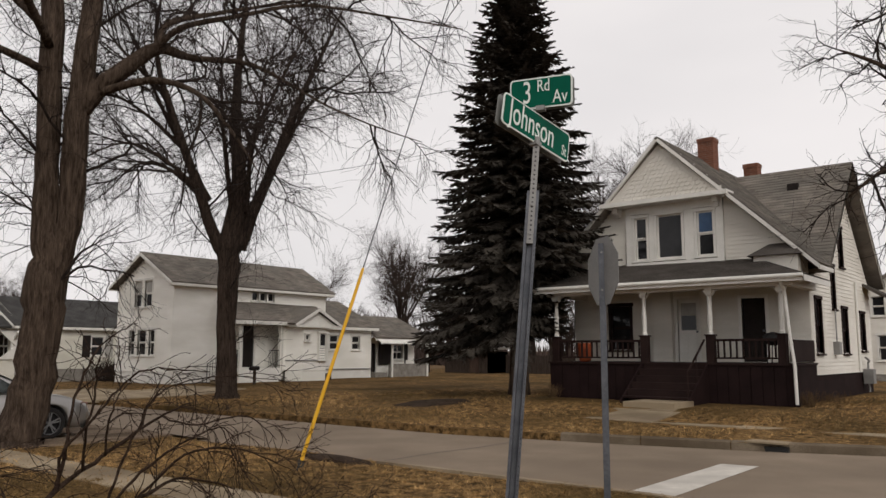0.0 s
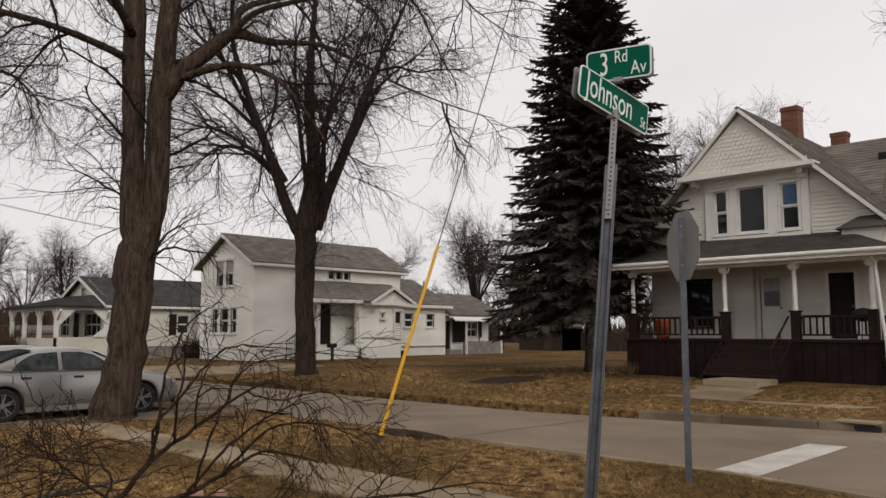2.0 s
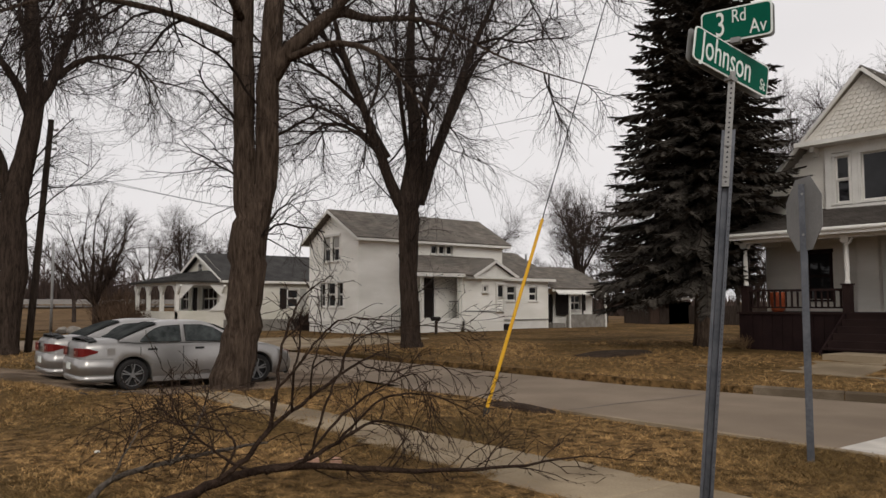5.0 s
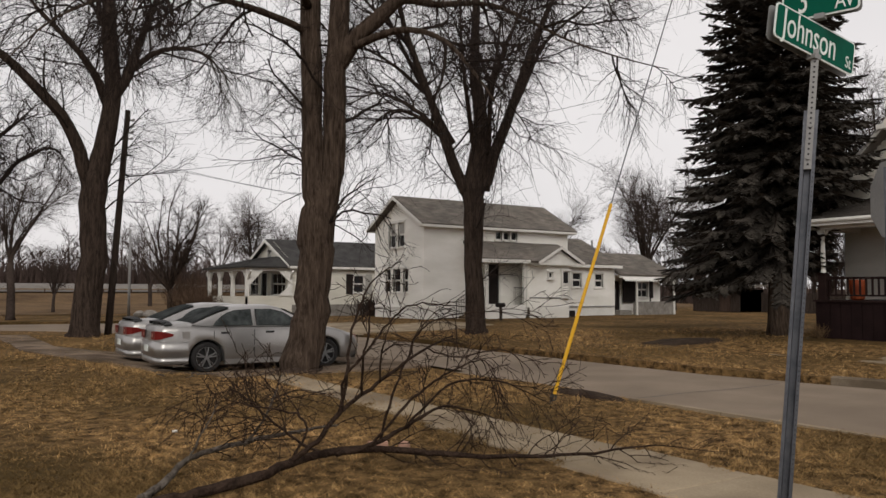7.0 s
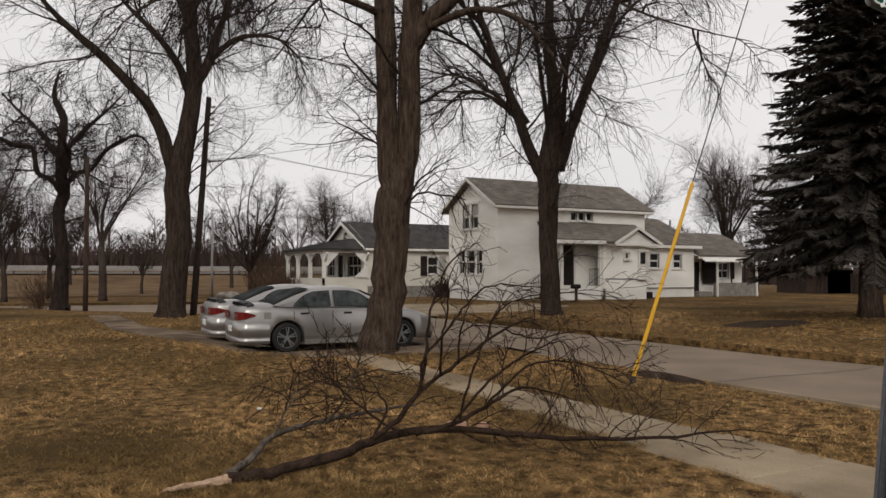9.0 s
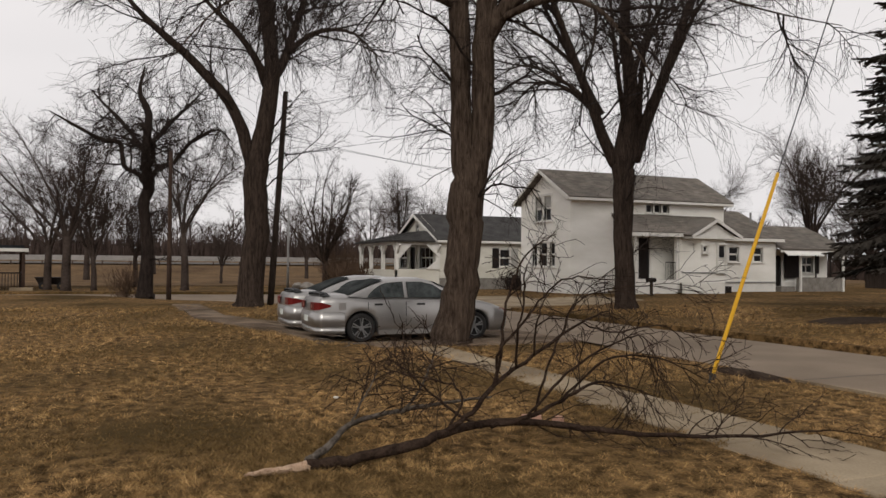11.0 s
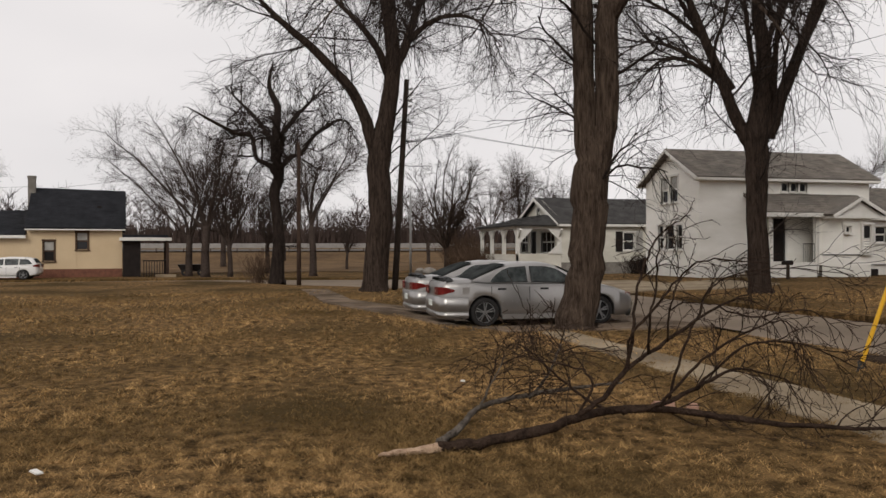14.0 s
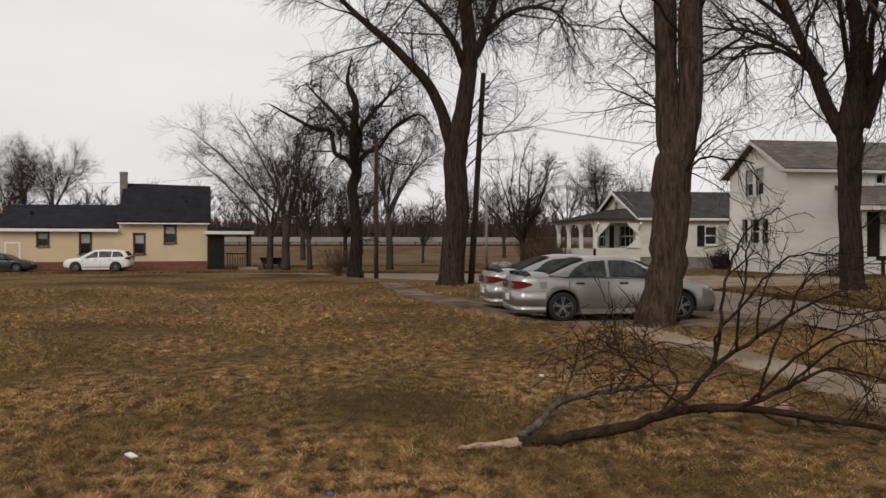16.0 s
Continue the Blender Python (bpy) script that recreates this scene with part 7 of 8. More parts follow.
def guy_wire():
    x, y = -8.5, 7.3
    s = thing("guy_wire", "pole guy wire with a yellow plastic guard on the verge", "guy wire", x, y, 0, facing(x, y))
    d = Vector((0.288, 0.0, 0.958))
    part("wire", G().tube([d * 0.1, d * 13.5], [0.008, 0.008], 6), M_WIRE, s, local=True)
    part("guard", G().tube([d * q for q in (0.16, 0.3, 2.0, 2.92, 2.94)], [0.026, 0.027, 0.025, 0.023, 0.008], 12), M_GUARD, s, smooth=False, local=True)
    part("anchor_rod", G().tube([(-0.05, 0, -0.15), (0.0, 0, 0.06), d * 0.16], [0.012, 0.012, 0.012], 8), M_WIRE, s, local=True)
    e = G()
    ring = [d * 0.12 + Vector((0.035 * math.cos(a), 0, 0.05 * math.sin(a))) for a in np.linspace(0, 2 * math.pi, 13)]
    part("anchor_eye", e.tube(ring, [0.01] * 13, 6), M_WIRE, s, local=True)


guy_wire()


def utility_pole(name, label, x, y, h, r, lean, material, steps=False):
    s = thing(name, label, "utility pole", x, y, 0, facing(x, y))
    part("shaft", G().tube([(lean * q, 0, h * q - 0.2 * (1 - q)) for q in (0, 0.35, 0.7, 1)], [r, r * 0.92, r * 0.84, r * 0.74], 12), material, s, smooth=True, local=True)
    if steps:
        for i in range(4):
            z = h - 0.35 - i * 0.22
            part("insulator", G().tube([(lean * z / h + 0.1, 0, z), (lean * z / h + 0.2, 0, z), (lean * z / h + 0.24, 0, z + 0.05)], [0.03, 0.05, 0.05], 8), M_ALU, s, local=True)
        for z in (6.35, 5.63):
            part("bracket", G().tube([(lean * z / h, 0, z), (lean * z / h + 0.25, 0, z)], [0.03, 0.03], 6), M_WIRE, s, local=True)
    return s


utility_pole("utility_pole", "dark weathered leaning wooden utility pole", -29.45, 5.35, 7.95, 0.125, 0.48, M_POLE, True)
utility_pole("utility_pole", "slim reddish wooden pole at the corner", -35.5, 2.2, 6.3, 0.105, 0.0, M_POLEB)
utility_pole("utility_pole", "pale grey slim pole beyond the street", -53.4, 11.0, 5.5, 0.09, 0.0, M_ALU)


def wire(name, a, b, sag, label):
    a, b = Vector(a), Vector(b)
    pts = [a.lerp(b, q) - Vector((0, 0, sag * 4 * q * (1 - q))) for q in [i / 16 for i in range(17)]]
    g = G().tube(pts, [0.008] * 17, 5)
    tagged(part(name, g, M_WIRE), label, "cable")


pt = Vector((-29.45, 5.35, 0)) + Vector((0.18, 0.98, 0)) * 0.4
wire("overhead_cable", (pt.x, pt.y, 6.35), (-34.9, 20.4, 5.9), 0.3, "thin dark overhead cable from pole to house")
wire("overhead_cable", (pt.x, pt.y, 7.3), (-15.1, 22.9, 11.5), 0.5, "thin dark overhead cable over the street")
wire("overhead_cable", (pt.x, pt.y, 5.63), (-15.0, 22.8, 9.3), 0.6, "lower overhead cable over the street")
wire("overhead_cable", (pt.x, pt.y, 6.2), (-60.0, 60.0, 7.0), 0.6, "thin dark cable running to the distance")
wire("overhead_cable", (-35.5, 2.2, 6.1), (-57.5, -13.0, 5.6), 0.25, "thin dark cable to the yellow house")
wire("overhead_cable", (-57.5, -13.1, 5.8), (-70.0, -42.0, 6.6), 0.4, "thin dark cable past the yellow house")


# ---- the fallen branch ----
def fallen_branch():
    b = thing("fallen_branch", "broken dark tree branch with lichen lying on the lawn", "branch", -6.2, 2.5, 0.0)
    r = random.Random(3)

    def smooth(line, k=5):
        p = [Vector(q[:3]) for q in line]
        rad = [q[3] for q in line]
        o, ro = [], []
        for i in range(len(p) - 1):
            for j in range(k):
                q = j / k
                a, c, d, e = p[max(i - 1, 0)], p[i], p[i + 1], p[min(i + 2, len(p) - 1)]
                o.append(0.5 * ((2 * c) + (d - a) * q + (2 * a - 5 * c + 4 * d - e) * q * q + (3 * c - a - 3 * d + e) * q ** 3) + Vector((r.gauss(0, 0.006), r.gauss(0, 0.006), r.gauss(0, 0.005))))
                ro.append((rad[i] + (rad[i + 1] - rad[i]) * q) * r.uniform(0.93, 1.07))
        o.append(p[-1])
        ro.append(rad[-1])
        return o, ro
    stem = [(-6.04, 1.27, 0.055, 0.042), (-6.06, 1.6, 0.07, 0.044), (-6.2, 2.2, 0.11, 0.042), (-6.4, 2.75, 0.17, 0.036), (-6.38, 3.3, 0.18, 0.032), (-6.1, 3.75, 0.14, 0.027), (-5.8, 4.3, 0.1, 0.021), (-5.5, 5.0, 0.1, 0.014), (-5.2, 5.7, 0.16, 0.006)]
    pale = [(-6.1, 1.3, 0.07, 0.034), (-6.45, 1.55, 0.1, 0.03), (-6.95, 1.85, 0.13, 0.026), (-7.2, 2.2, 0.16, 0.024), (-7.2, 2.7, 0.22, 0.02), (-7.0, 3.3, 0.3, 0.01)]
    boughs = [
        [(-6.36, 2.5, 0.13, 0.024), (-6.24, 2.74, 0.33, 0.022), (-6.23, 2.95, 0.56, 0.02), (-6.22, 3.16, 0.7, 0.017), (-6.18, 3.47, 0.9, 0.014), (-6.14, 3.79, 1.09, 0.01), (-6.12, 4.03, 1.17, 0.006)],
        [(-6.14, 3.75, 1.07, 0.008), (-5.95, 3.96, 0.99, 0.007), (-5.8, 4.31, 1.06, 0.006), (-5.75, 4.5, 0.97, 0.004)],
        [(-6.23, 2.95, 0.56, 0.015), (-6.1, 2.92, 0.84, 0.013), (-6.01, 2.99, 0.99, 0.011), (-5.91, 3.15, 1.22, 0.009), (-5.82, 3.31, 1.43, 0.008), (-5.71, 3.5, 1.48, 0.006), (-5.56, 3.82, 1.45, 0.004)],
        [(-6.23, 2.93, 0.53, 0.016), (-6.15, 2.97, 0.88, 0.014), (-6.19, 3.0, 1.11, 0.012), (-6.21, 3.11, 1.45, 0.01), (-6.22, 3.22, 1.64, 0.008), (-6.22, 3.39, 1.79, 0.006), (-6.22, 3.54, 1.85, 0.004)],
        [(-6.22, 3.14, 0.68, 0.012), (-6.05, 3.06, 0.98, 0.011), (-5.96, 3.07, 1.22, 0.009), (-5.91, 3.05, 1.5, 0.007), (-5.86, 3.06, 1.59, 0.004)],
        [(-6.2, 3.3, 0.79, 0.01), (-6.06, 3.25, 1.07, 0.008), (-6.08, 3.33, 1.26, 0.006), (-6.1, 3.45, 1.37, 0.004)],
        [(-6.38, 2.98, 0.17, 0.022), (-6.18, 3.25, 0.26, 0.02), (-6.16, 3.57, 0.39, 0.017), (-6.14, 3.89, 0.53, 0.012), (-6.13, 4.18, 0.49, 0.009), (-6.1, 4.51, 0.38, 0.005)],
        [(-6.18, 3.22, 0.25, 0.013), (-5.98, 3.45, 0.6, 0.012), (-5.87, 3.61, 0.77, 0.01), (-5.76, 3.8, 0.91, 0.008), (-5.64, 3.99, 0.99, 0.006), (-5.56, 4.09, 0.9, 0.004)],
        [(-6.16, 3.57, 0.39, 0.012), (-5.94, 3.87, 0.75, 0.01), (-5.86, 4.27, 0.78, 0.008), (-5.8, 4.63, 0.66, 0.006), (-5.78, 4.85, 0.56, 0.004)],
        [(-6.18, 3.3, 0.28, 0.012), (-6.1, 3.38, 0.68, 0.011), (-6.12, 3.55, 1.01, 0.009), (-6.2, 3.71, 1.2, 0.008), (-6.24, 3.97, 1.34, 0.006), (-6.18, 4.52, 1.39, 0.005), (-6.12, 5.1, 1.33, 0.003)],
        [(-6.4, 2.9, 0.16, 0.014), (-6.76, 2.77, 0.25, 0.012), (-6.88, 2.6, 0.41, 0.01), (-7.01, 2.42, 0.6, 0.008), (-7.13, 2.25, 0.74, 0.004)],
        [(-7.2, 2.45, 0.16, 0.015), (-7.03, 2.55, 0.39, 0.012), (-7.0, 2.65, 0.6, 0.009), (-6.98, 2.71, 0.81, 0.005)],
        [(-6.93, 1.86, 0.12, 0.011), (-6.89, 1.95, 0.34, 0.009), (-6.9, 2.01, 0.43, 0.007), (-6.9, 2.11, 0.63, 0.004)],
        [(-6.36, 2.55, 0.14, 0.012), (-6.25, 2.65, 0.45, 0.01), (-6.34, 2.48, 0.59, 0.008), (-6.47, 2.22, 0.63, 0.006), (-6.57, 2.05, 0.7, 0.004)]]
    m, rr = smooth([(-6.0, 0.8, 0.04, 0.008), (-6.01, 0.92, 0.045, 0.02), (-6.02, 1.1, 0.05, 0.03), (-6.04, 1.3, 0.055, 0.037)])
    part("broken_end", G().tube(m, rr, 9, lump=0.25), M_WOODRAW, b, "pale splintered raw wood at the break")
    tw = G()
    cfg = [dict(n=8, angle=42, len=0.6, rad=0.0064, seg=8, sides=4, wander=0.13, droop=0.05, lift=0.1, **{"from": 0.3}),
           dict(n=4, angle=38, len=0.36, rad=0.0044, seg=6, sides=4, wander=0.16, droop=0.06, **{"from": 0.15}),
           dict(n=2, angle=36, len=0.18, rad=0.003, seg=4, sides=3, wander=0.2, droop=0.06, **{"from": 0.1})]
    for i, (line, mt) in enumerate([(stem, M_BARKL), (pale, M_LICHEN)] + [(q, M_LICHEN if k in (11, 12) else M_BARKL) for k, q in enumerate(boughs)]):
        m, rr = smooth(line)
        part("stem" if i == 0 else "bough", G().tube(m, rr, 10, lump=0.08), mt, b, smooth=True)
        c = cfg
        if i < 2:
            c = [dict(cfg[0], **{"from": 0.5, "n": 20 if i == 0 else 7, "len": 0.8 if i == 0 else 0.5})] + cfg[1:]
        elif i < 8:
            c = [dict(cfg[0], n=3, len=0.4)] + cfg[1:]
        sprout(r, tw, m, rr[0], rr[-1], 0, c)
    v = np.array(tw.v)
    v[:, 2] = np.where(v[:, 2] < 0.015, 0.015 + 0.02 * np.abs(np.sin(v[:, 0] * 40)), v[:, 2])
    tw.v = [tuple(q) for q in v]
    part("twig_tangle", tw, M_BARKL, b)["kind"] = "stuff"


fallen_branch()


# ---- background: bank, far road, guard rails, woods ----
def ribbon(x0, x1, y0, y1, dz, n=24, m=3):
    g = G()
    for i in range(n + 1):
        y = y0 + (y1 - y0) * i / n
        for j in range(m + 1):
            x = x0 + (x1 - x0) * j / m
            g.v.append((x, y, rise(x, y) + dz))
    for i in range(n):
        for j in range(m):
            a = i * (m + 1) + j
            g.f.append((a, a + 1, a + m + 2, a + m + 1))
    return g


setting("far_bank", ribbon(-95.5, -60, -70, 120, 0.04, 40, 14), M_BANK, "tawny dry grass bank below the far road", "bank")
M_FARROAD = mat("weathered_asphalt", (0.085, 0.074, 0.064), (0.13, 0.114, 0.1), 0.4, 0.95, 0, 0, 6, spec=0.1)
setting("far_road", ribbon(-104, -96.5, -110, 160, 0.12, 30, 3), M_FARROAD, "grey asphalt road on the far bank", "road")
setting("far_field", ribbon(-126, -105, -110, 160, 0.08, 30, 4), M_BANK, "dry field beyond the far road", "field")
M_RAIL = mat("pale_guard_rail_metal", (0.24, 0.225, 0.21), (0.32, 0.3, 0.28), 2, 0.6, 0.3, 0, 20)
for fx, h in ((-95.9, 0.78), (-104.6, 0.85)):
    f = tagged(new("guard_rail"), "pale steel guard rail along the far road", "guard rail", "guard rails", "")
    f.matrix_basis = pose(fx, 20, rise(fx, 0))
    WORLD[f] = f.matrix_basis.copy()
    part("rail", G().box(fx, fx + 0.08, -70, 110, rise(fx, 0) + h - 0.3, rise(fx, 0) + h), M_RAIL, f)
    for i in range(60):
        y = -70 + i * 3.0
        part("post", G().box(fx - 0.1, fx, y, y + 0.12, rise(fx, 0) - 0.2, rise(fx, 0) + h - 0.02), M_POLEB, f)


def woods():
    r = random.Random(8)
    g = G()

    def one(x, y, h):
        z = rise(x, y)
        p = Vector((x, y, z - 0.2))
        t = branch_line(r, p, (0, 0, 1), h * 0.9, 5, 0.04, 0)
        g.tube(t, [0.014 * h * (1 - 0.8 * i / 5) + 0.02 for i in range(6)], 4, cap=False)
        for i in range(13):
            q = 0.22 + 0.75 * i / 13
            b, d = along(t, q)
            w = r.uniform(0, 6.28)
            line = branch_line(r, b, (math.cos(w) * 0.9, math.sin(w) * 0.9, 0.9), h * 0.4 * (1.15 - q * 0.7) * r.uniform(0.7, 1.2), 3, 0.12, -0.04)
            g.tube(line, [0.06, 0.05, 0.04, 0.025], 3, cap=False)
            for k in range(6):
                c, e = along(line, r.uniform(0.2, 0.98))
                w2 = r.uniform(0, 6.28)
                l2 = branch_line(r, c, e + Vector((math.cos(w2) * 0.8, math.sin(w2) * 0.8, 0.4)), h * 0.16 * r.uniform(0.6, 1.2), 2, 0.15, 0)
                g.tube(l2, [0.035, 0.028, 0.018], 3, cap=False)
    for i in range(210):
        one(r.uniform(-185, -127), -95 + 205 * (i + r.random()) / 210, r.uniform(5.5, 10.5))
    for i in range(70):
        x = -120 + 135 * (i + r.random()) / 70
        one(x, 92 + r.uniform(0, 30), r.uniform(6, 10))
    o = setting("far_woods", g, M_WOODS, "grey-brown leafless woods along the horizon", "woods", "stuff")
    # tangled brush at the woods' foot
    v, f = [], []
    for i in range(26000):
        if i % 3 < 2:
            x, y, h = r.uniform(-175, -126), r.uniform(-100, 115), r.uniform(1.2, 4.6)
        else:
            x, y, h = r.uniform(-125, 20), r.uniform(88, 108), r.uniform(1.0, 3.6)
        z = rise(x, y)
        w, s = r.uniform(0, 6.28), r.uniform(0.1, 0.3)
        k = len(v)
        v += [(x - s * math.cos(w), y - s * math.sin(w), z - 0.1), (x + s * math.cos(w), y + s * math.sin(w), z - 0.1), (x + r.gauss(0, 0.5), y + r.gauss(0, 0.5), z + h)]
        f.append((k, k + 1, k + 2))
    b = G()
    b.v, b.f = v, f
    setting("far_brush", b, M_WOODS, "low leafless brush at the foot of the woods", "brush", "stuff")


woods()


def bush(name, label, x, y, z, rx, ry, h, n, seed, material, rad=0.012):
    """A leafless shrub: many arched stems from a few crowns, each forking."""
    b = thing(name, label, "bush", x, y, z)
    r = random.Random(seed)
    g = G()
    for i in range(n):
        p = Vector((x + r.gauss(0, rx * 0.4), y + r.gauss(0, ry * 0.4), z - 0.05))
        w = r.uniform(0, 6.28)
        line = branch_line(r, p, (math.cos(w) * 0.45, math.sin(w) * 0.45, 1), h * r.uniform(0.6, 1.1), 4, 0.14, 0.02)
        g.tube(line, [rad, rad * 0.8, rad * 0.6, rad * 0.45, rad * 0.3], 3, cap=False)
        for k in range(6):
            c, e = along(line, r.uniform(0.25, 0.98))
            w2 = r.uniform(0, 6.28)
            l2 = branch_line(r, c, e + Vector((math.cos(w2) * 0.7, math.sin(w2) * 0.7, 0.2)), h * 0.3 * r.uniform(0.5, 1.2), 3, 0.2, 0.02)
            g.tube(l2, [rad * 0.55, rad * 0.45, rad * 0.35, rad * 0.2], 3, cap=False)
    part("stem_tangle", g, material, b)["kind"] = "stuff"


bush("hedge_shrub", "dense brown leafless hedge before the porch", -53.5, 15.2, 0, 2.2, 1.2, 1.7, 330, 1, M_BRUSH, 0.02)
bush("hedge_shrub", "dense brown leafless hedge before the porch", -50.0, 14.6, 0, 1.8, 1.0, 1.5, 260, 2, M_BRUSH, 0.02)
bush("hedge_shrub", "dense brown leafless hedge before the porch", -56.5, 15.8, 0, 2.2, 1.4, 2.6, 300, 12, M_BRUSH, 0.024)
bush("leafless_shrub", "small brown shrub beside the corner tree", -38.4, 0.5, 0, 0.8, 0.8, 1.5, 90, 3, M_BRUSH, 0.012)
bush("leafless_shrub", "dark leafless shrub beside the white house", -40.2, 21.5, 0.15, 1.6, 0.9, 1.1, 170, 4, M_BARKD, 0.014)
bush("leafless_shrub", "dark leafless shrub beside the white house", -38.3, 20.6, 0.15, 0.9, 0.8, 1.0, 100, 5, M_BARKD, 0.014)
bush("dry_weed", "tuft of dry weeds at the porch foot", -13.3, 21.85, 0.24, 0.25, 0.15, 0.5, 40, 6, M_BANK, 0.007)
bush("dry_weed", "tuft of dry weeds at the porch foot", -5.8, 22.3, 0.25, 0.3, 0.2, 0.45, 50, 7, M_BANK, 0.007)
bush("dry_weed", "tuft of dry weeds beside the foundation", -5.7, 24.6, 0.25, 0.5, 0.5, 0.35, 50, 8, M_BANK, 0.007)


# ---- yard things across the street ----
shed = thing("garden_shed", "low weathered wooden shed with a pale roof edge", "shed", -35, 46.5, 0.25)
for i in range(14):
    part("plank", G().box(-36.9 + i * 0.28, -36.64 + i * 0.28, 45.5, 45.54, 0.2, 1.75), M_POLE, shed)
part("wall", G().box(-36.9, -33.0, 45.54, 48.0, 0.2, 1.75).box(-33.04, -33.0, 45.5, 48.0, 0.2, 1.75), M_POLE, shed)
part("roof", G().slab([(-37.3, 44.9, 1.85), (-32.6, 44.9, 1.85), (-32.6, 48.3, 2.1), (-37.3, 48.3, 2.1)], 0.1), M_SHING, shed)
part("door", G().box(-34.6, -33.8, 45.46, 45.5, 0.25, 1.6), M_POLEB, shed)
fence = thing("board_fence", "dark weathered board fence behind the lawn", "fence", -27, 47, 0.25)
part("rail", G().box(-32.5, -20.0, 47.06, 47.1, 0.5, 0.58).box(-32.5, -20.0, 47.06, 47.1, 1.2, 1.28), M_POLE, fence)
rf = random.Random(6)
for i in range(60):
    x = -32.5 + i * 0.208
    part("slat", G().box(x, x + 0.19, 47.0 + rf.uniform(0, 0.02), 47.04, 0.15, 1.5 + rf.uniform(-0.06, 0.06)), M_POLE, fence)
picket = thing("picket_fence", "grey wire and picket fence beside the porch", "fence", -17, 36, 0.25)
part("rail", G().box(-20.0, -14.2, 36.0, 36.04, 0.9, 0.96).box(-20.0, -14.2, 36.0, 36.04, 0.45, 0.5), M_ALU, picket)
for i in range(34):
    part("slat", G().box(-20 + i * 0.17, -19.93 + i * 0.17, 35.96, 36.0, 0.2, 1.15), M_ALU, picket)


def back_house():
    h = thing("back_house", "plain white house beyond the corner house", "house", -5.5, 50, 0.3)
    wh = [hole(-8.6, -8.0, 3.6, 4.6), hole(-8.4, -7.7, 1.3, 2.6), hole(-5.4, -4.6, 1.3, 2.6)]
    wall(h, "y", 46.0, -1, -9.0, -2.0, 0.6, 6.6, wh, M_WHITE, shape=gable(-9.0, -2.0, 4.9, 7.2))
    for s in wh:
        window(h, "y", 46.0, -1, *s, M_GLASS)
    wall(h, "x", -9.0, -1, 46.0, 56.0, 0.6, 4.9, (), M_WHITE)
    wall(h, "x", -2.0, 1, 46.0, 56.0, 0.6, 4.9, (), M_WHITE)
    part("foundation", G().box(-8.97, -2.03, 46.02, 56, 0, 0.6), M_STONE, h)
    slope(h, "roof", [(-1.6, 45.6, 4.7), (-1.6, 56.2, 4.7), (-5.5, 56.2, 7.25), (-5.5, 45.6, 7.25)], M_SHING)
    slope(h, "roof", [(-9.4, 56.2, 4.7), (-9.4, 45.6, 4.7), (-5.5, 45.6, 7.25), (-5.5, 56.2, 7.25)], M_SHING)


back_house()
tub = thing("yard_trailer", "low dark utility trailer in the yard", "trailer", -54.5, -3.4, 0)
tub.location.z = -0.18
part("bed", G().add([(x, y, z) for z, k in ((0.3, 0.75), (0.75, 1.0)) for x, y in ((-54.5 - 0.6 * k, -3.4 - 0.95 * k), (-54.5 + 0.6 * k, -3.4 - 0.95 * k), (-54.5 + 0.6 * k, -3.4 + 0.95 * k), (-54.5 - 0.6 * k, -3.4 + 0.95 * k))],
                    [(3, 2, 1, 0), (0, 1, 5, 4), (1, 2, 6, 5), (2, 3, 7, 6), (3, 0, 4, 7), (4, 5, 6, 7)]), M_DARK, tub)
for sy in (-3.9, -2.9):
    part("wheel", G().disc((-53.95, sy, 0.22), "x", 0.08, 0.22, -0.06, 0.06, 16), M_TYRE, tub)
slab_ = thing("concrete_block", "short pale concrete kerb block on the lawn edge", "block", -52.2, -4.9, 0)
part("block", G().box(-52.35, -52.05, -5.5, -4.3, -0.25, 0.0), M_CONC, slab_)
box = thing("mailbox", "small dark mailbox on a dark post", "mailbox", -29.2, 22.4, 0.25)
part("post", G().box(-29.25, -29.15, 22.35, 22.45, 0.1, 0.85), M_POLE, box)
part("box", G().tube([(-29.2, 22.15, 0.93), (-29.2, 22.6, 0.93)], [0.1, 0.1], 12), M_DARK, box)
for k, (sx, sy, sr) in enumerate(((-49.5, 11.4, 0.4), (-48.6, 12.2, 0.3), (-50.4, 11.0, 0.35))):
    st = thing("boulder", "rough grey boulder on the far verge", "stone", sx, sy, 0, group="verge boulders")
    bm = bmesh.new()
    bmesh.ops.create_icosphere(bm, subdivisions=3, radius=sr)
    for v in bm.verts:
        v.co *= 1 + 0.35 * noise.noise(v.co * 3 + Vector((k * 7, 0, 0)))
        v.co.z *= 0.6
    me = bpy.data.meshes.new("rock")
    bm.to_mesh(me)
    bm.free()
    o = part("rock", me, M_STONE, st, local=True)
    o.location.z = sr * 0.3

# ---- litter on the lawn ----
r_ = random.Random(12)


def chip(name, label, category, x, y, w, d, h, material, rz, z=0.0):
    t = thing(name, label, category, x, y, z, rz)
    bm = bmesh.new()
    bmesh.ops.create_cube(bm, size=1)
    bmesh.ops.scale(bm, verts=bm.verts, vec=(w, d, h))
    bmesh.ops.bevel(bm, geom=bm.edges[:], offset=min(w, d, h) * 0.18, segments=2, affect="EDGES")
    for v in bm.verts:
        v.co += Vector((r_.gauss(0, w * 0.03), r_.gauss(0, d * 0.03), r_.gauss(0, h * 0.03) + h / 2))
    me = bpy.data.meshes.new("chunk")
    bm.to_mesh(me)
    bm.free()
    part("chunk", me, material, t, local=True)


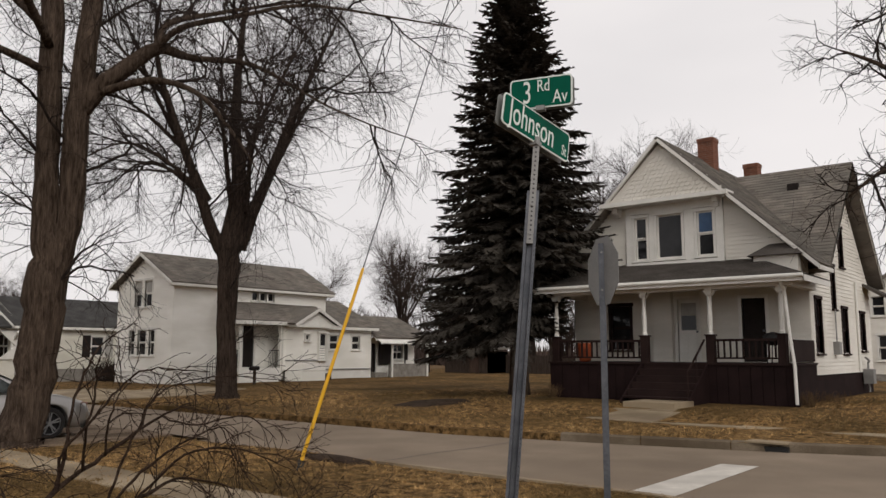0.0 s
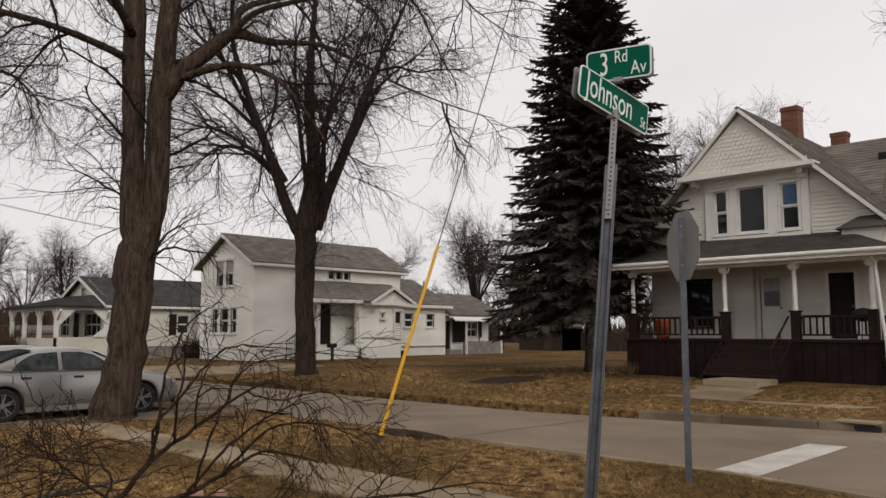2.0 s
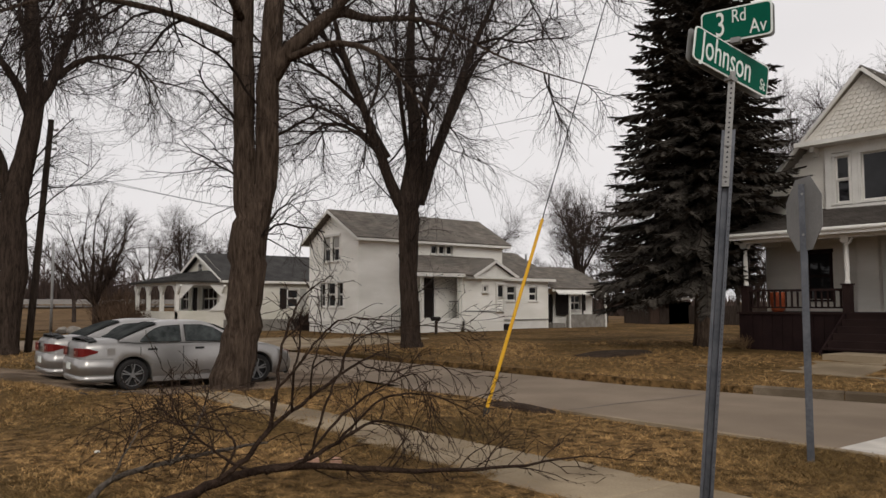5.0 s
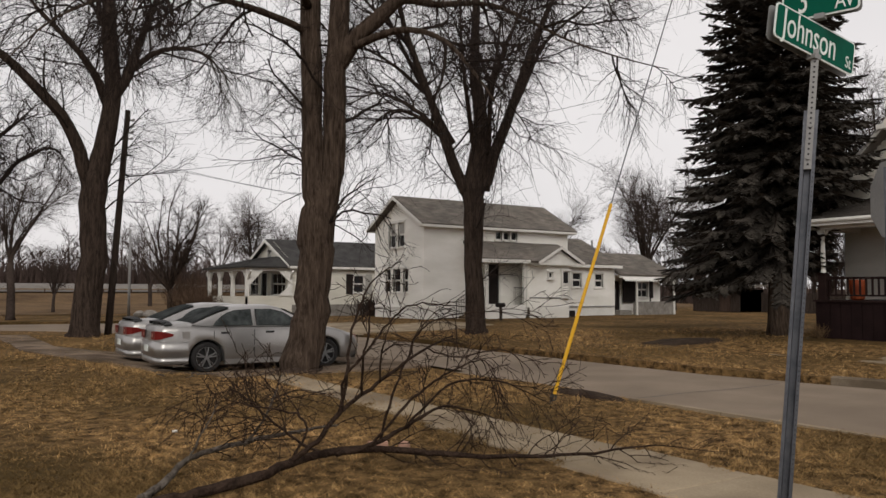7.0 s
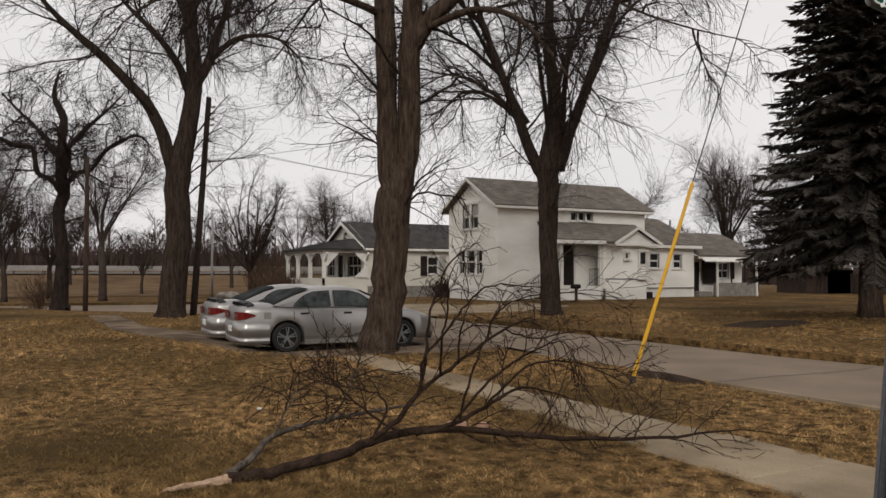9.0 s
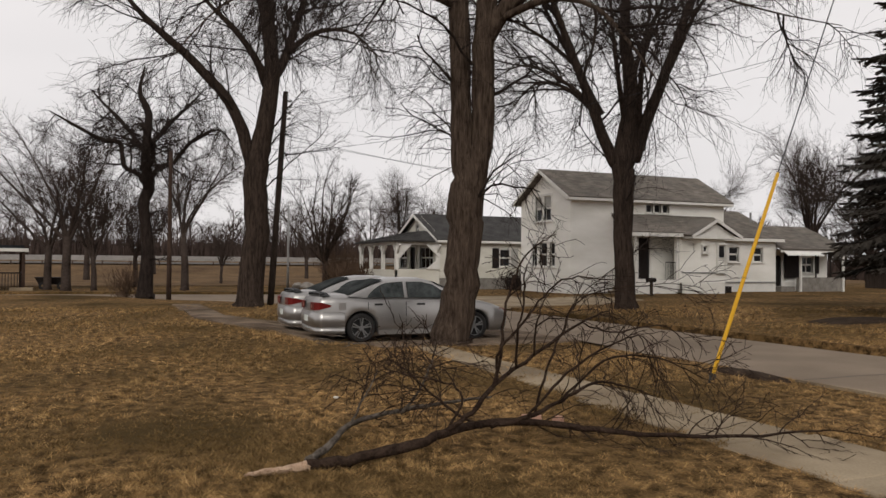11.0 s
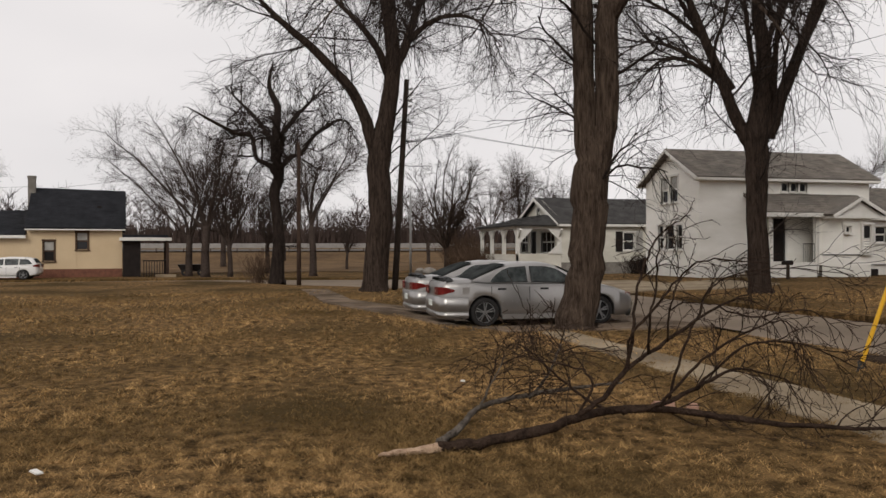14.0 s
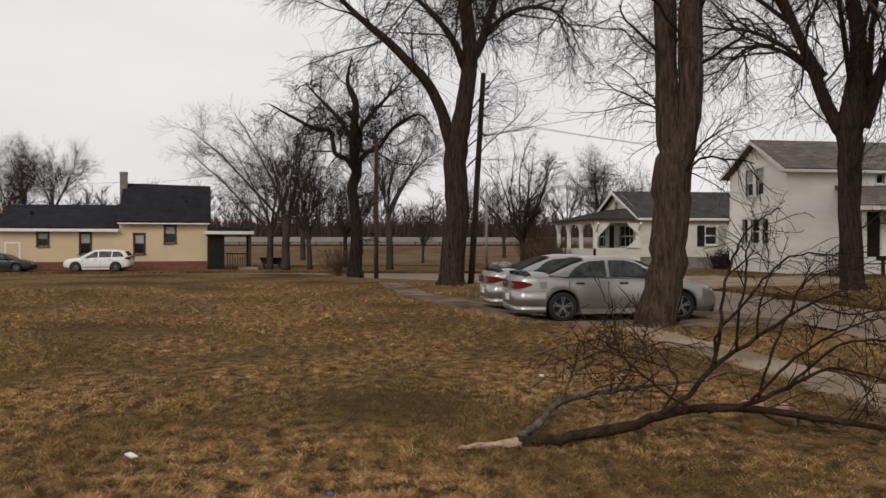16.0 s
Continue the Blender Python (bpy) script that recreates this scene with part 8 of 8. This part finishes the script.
chip("brick", "broken pinkish brick lying on the lawn", "brick", -6.98, 3.72, 0.21, 0.1, 0.085, M_RAWBRK, 70, 0.02)
chip("brick", "broken pinkish half brick beside another", "brick", -6.85, 3.95, 0.1, 0.1, 0.08, M_RAWBRK, 40, 0.02)
chip("paper_scrap", "crumpled white paper scrap on the grass", "litter", -6.2, -1.55, 0.12, 0.05, 0.016, M_TRIM, 35, 0.022)
chip("paper_scrap", "small white scrap on the grass", "litter", -9.0, 2.3, 0.05, 0.04, 0.02, M_TRIM, 50, 0.03)
chip("plastic_scrap", "blue plastic scrap on the grass", "litter", -5.1, -0.14, 0.06, 0.03, 0.008, M_BLUE, 10, 0.03)
chip("paper_scrap", "white scrap on the street", "litter", -8.4, 9.4, 0.08, 0.05, 0.02, M_TRIM, 10, ROADZ)
for k in range(9):
    x, y = r_.uniform(-17.5, -13), r_.uniform(3.4, 4.6)
    stick = thing("stick", "small broken dry stick on the ground", "stick", x, y, 0.05, r_.uniform(0, 360), "fallen sticks")
    L = r_.uniform(0.2, 0.6)
    part("wood", G().tube([(0, 0, 0.015), (L * 0.5, 0.04, 0.03), (L, 0, 0.015)], [0.012, 0.011, 0.006], 6), M_LICHEN, stick, local=True)


# ---- grass ----
def grass():
    rs = np.random.RandomState(2)
    N = 1500000
    d = 3.2 * (30 / 3.2) ** (rs.rand(N) ** 1.15)
    w = np.radians(8 + 108 * rs.rand(N))
    x, y = -np.sin(w) * d, np.cos(w) * d
    ne = np.array([near_edge(q) for q in np.arange(-60, 12, 0.1)])
    fe = np.array([far_edge(q) for q in np.arange(-60, 12, 0.1)])
    ii = np.clip(((x + 60) / 0.1).astype(int), 0, len(ne) - 1)
    edge_n, edge_f = ne[ii], fe[ii]
    ragged = 0.1 * np.sin(x * 3.1) * np.sin(x * 7.7 + y)
    ok = (y < edge_n - 0.1 + 0.05 * ragged) | (y > edge_f + 0.12)
    over = np.interp(x, [-25, -15, -9, -6.5, -4.5], [0.0, 0.4, 0.27, 0.13, 0.0])
    ok &= ~((x > -15.6) & (x < 2) & (y > 4.78 + over - ragged * 1.6) & (y < 5.95 - 0.6 * over + ragged * 1.4) & (rs.rand(N) < np.interp(x, [-15, -8, -5], [0.8, 0.93, 1.0])))
    ok &= ~((x > -12) & (x < 3) & (y > 17.3) & (y < 17.65) & (rs.rand(N) < 0.8))
    ok &= ~((x > -27.5) & (x < -14.6) & (y > np.interp(x, [-27.5, -23, -20.5, -17.6, -15.5, -14], [2.1, 2.05, 2.7, 3.6, 4.2, 4.5]) + 2.5 * ragged) & (y < np.interp(x, [-24, -21.6, -21.2], [3.0, 3.8, 8.9]) + ragged) & (rs.rand(N) < np.where(y < 4.6, 0.8, 0.96)))
    ok &= ~((x > -30.8) & (x < -26.9) & (y > 2.0) & (y < 3.0) & (rs.rand(N) < 0.6))
    ok &= ~((x > -9.8) & (x < -7.9) & (y > 17.2) & (y < 20.7))
    ok &= ~((x > -34) & (x < -25.5) & (y > 13.4) & (y < 19.6))
    ok &= ~((x > -13.7) & (x < -6) & (y > 20.6))
    ok &= (y < 30)
    # bare, thin patches
    patch = np.sin(x * 0.9 + 1.3 * np.sin(y * 0.7)) * np.sin(y * 1.1 + 0.8 * np.sin(x * 0.6)) + 0.6 * np.sin(x * 3.3 + y * 2.1) * np.sin(y * 3.7 - x * 1.7)
    clump = np.zeros(N)
    for k in range(14):
        wv, q, ph = 2 * np.pi / rs.uniform(0.1, 0.45), rs.uniform(0, np.pi), rs.uniform(0, 6.28)
        clump += np.sin(wv * (x * np.cos(q) + y * np.sin(q)) + ph)
    clump = clump / 2.6
    patch = 0.5 * patch + 0.38 * clump
    ok &= rs.rand(N) < 0.56 + 0.45 * patch
    x, y, d, patch = x[ok], y[ok], d[ok], patch[ok]
    n = len(x)
    z = np.array([rise(a, b) + (0.035 * noise.noise(Vector((a * 0.35, b * 0.35, 0)))) for a, b in zip(x.tolist(), y.tolist())]) - 0.008
    z = np.where((y > 4.7) & (y < 6.0) & (x > -15.6), np.maximum(z, 0.014), z)
    h = (0.01 + 0.036 * rs.rand(n) ** 2.0) * (1 + 0.7 * np.clip(patch, -0.8, 1.3)) * (0.95 + 0.025 * d)
    wd = 0.0014 + 0.00055 * d * rs.rand(n)
    a = rs.rand(n) * 2 * np.pi
    lean = rs.rand(n) ** 0.6 * 2.4
    b = rs.rand(n) * 2 * np.pi
    v = np.empty((n, 3, 3))
    v[:, 0] = np.stack([x - wd * np.cos(a), y - wd * np.sin(a), z], 1)
    v[:, 1] = np.stack([x + wd * np.cos(a), y + wd * np.sin(a), z], 1)
    v[:, 2] = np.stack([x + h * lean * np.cos(b), y + h * lean * np.sin(b), z + h], 1)
    me = bpy.data.meshes.new("grass")
    me.vertices.add(3 * n)
    me.vertices.foreach_set("co", v.ravel())
    me.loops.add(3 * n)
    me.loops.foreach_set("vertex_index", np.arange(3 * n, dtype=np.int32))
    me.polygons.add(n)
    me.polygons.foreach_set("loop_start", np.arange(0, 3 * n, 3, dtype=np.int32))
    me.update(calc_edges=True)
    setting("grass", me, M_BLADE, "short dry straw-coloured winter grass", "grass", "stuff")


grass()
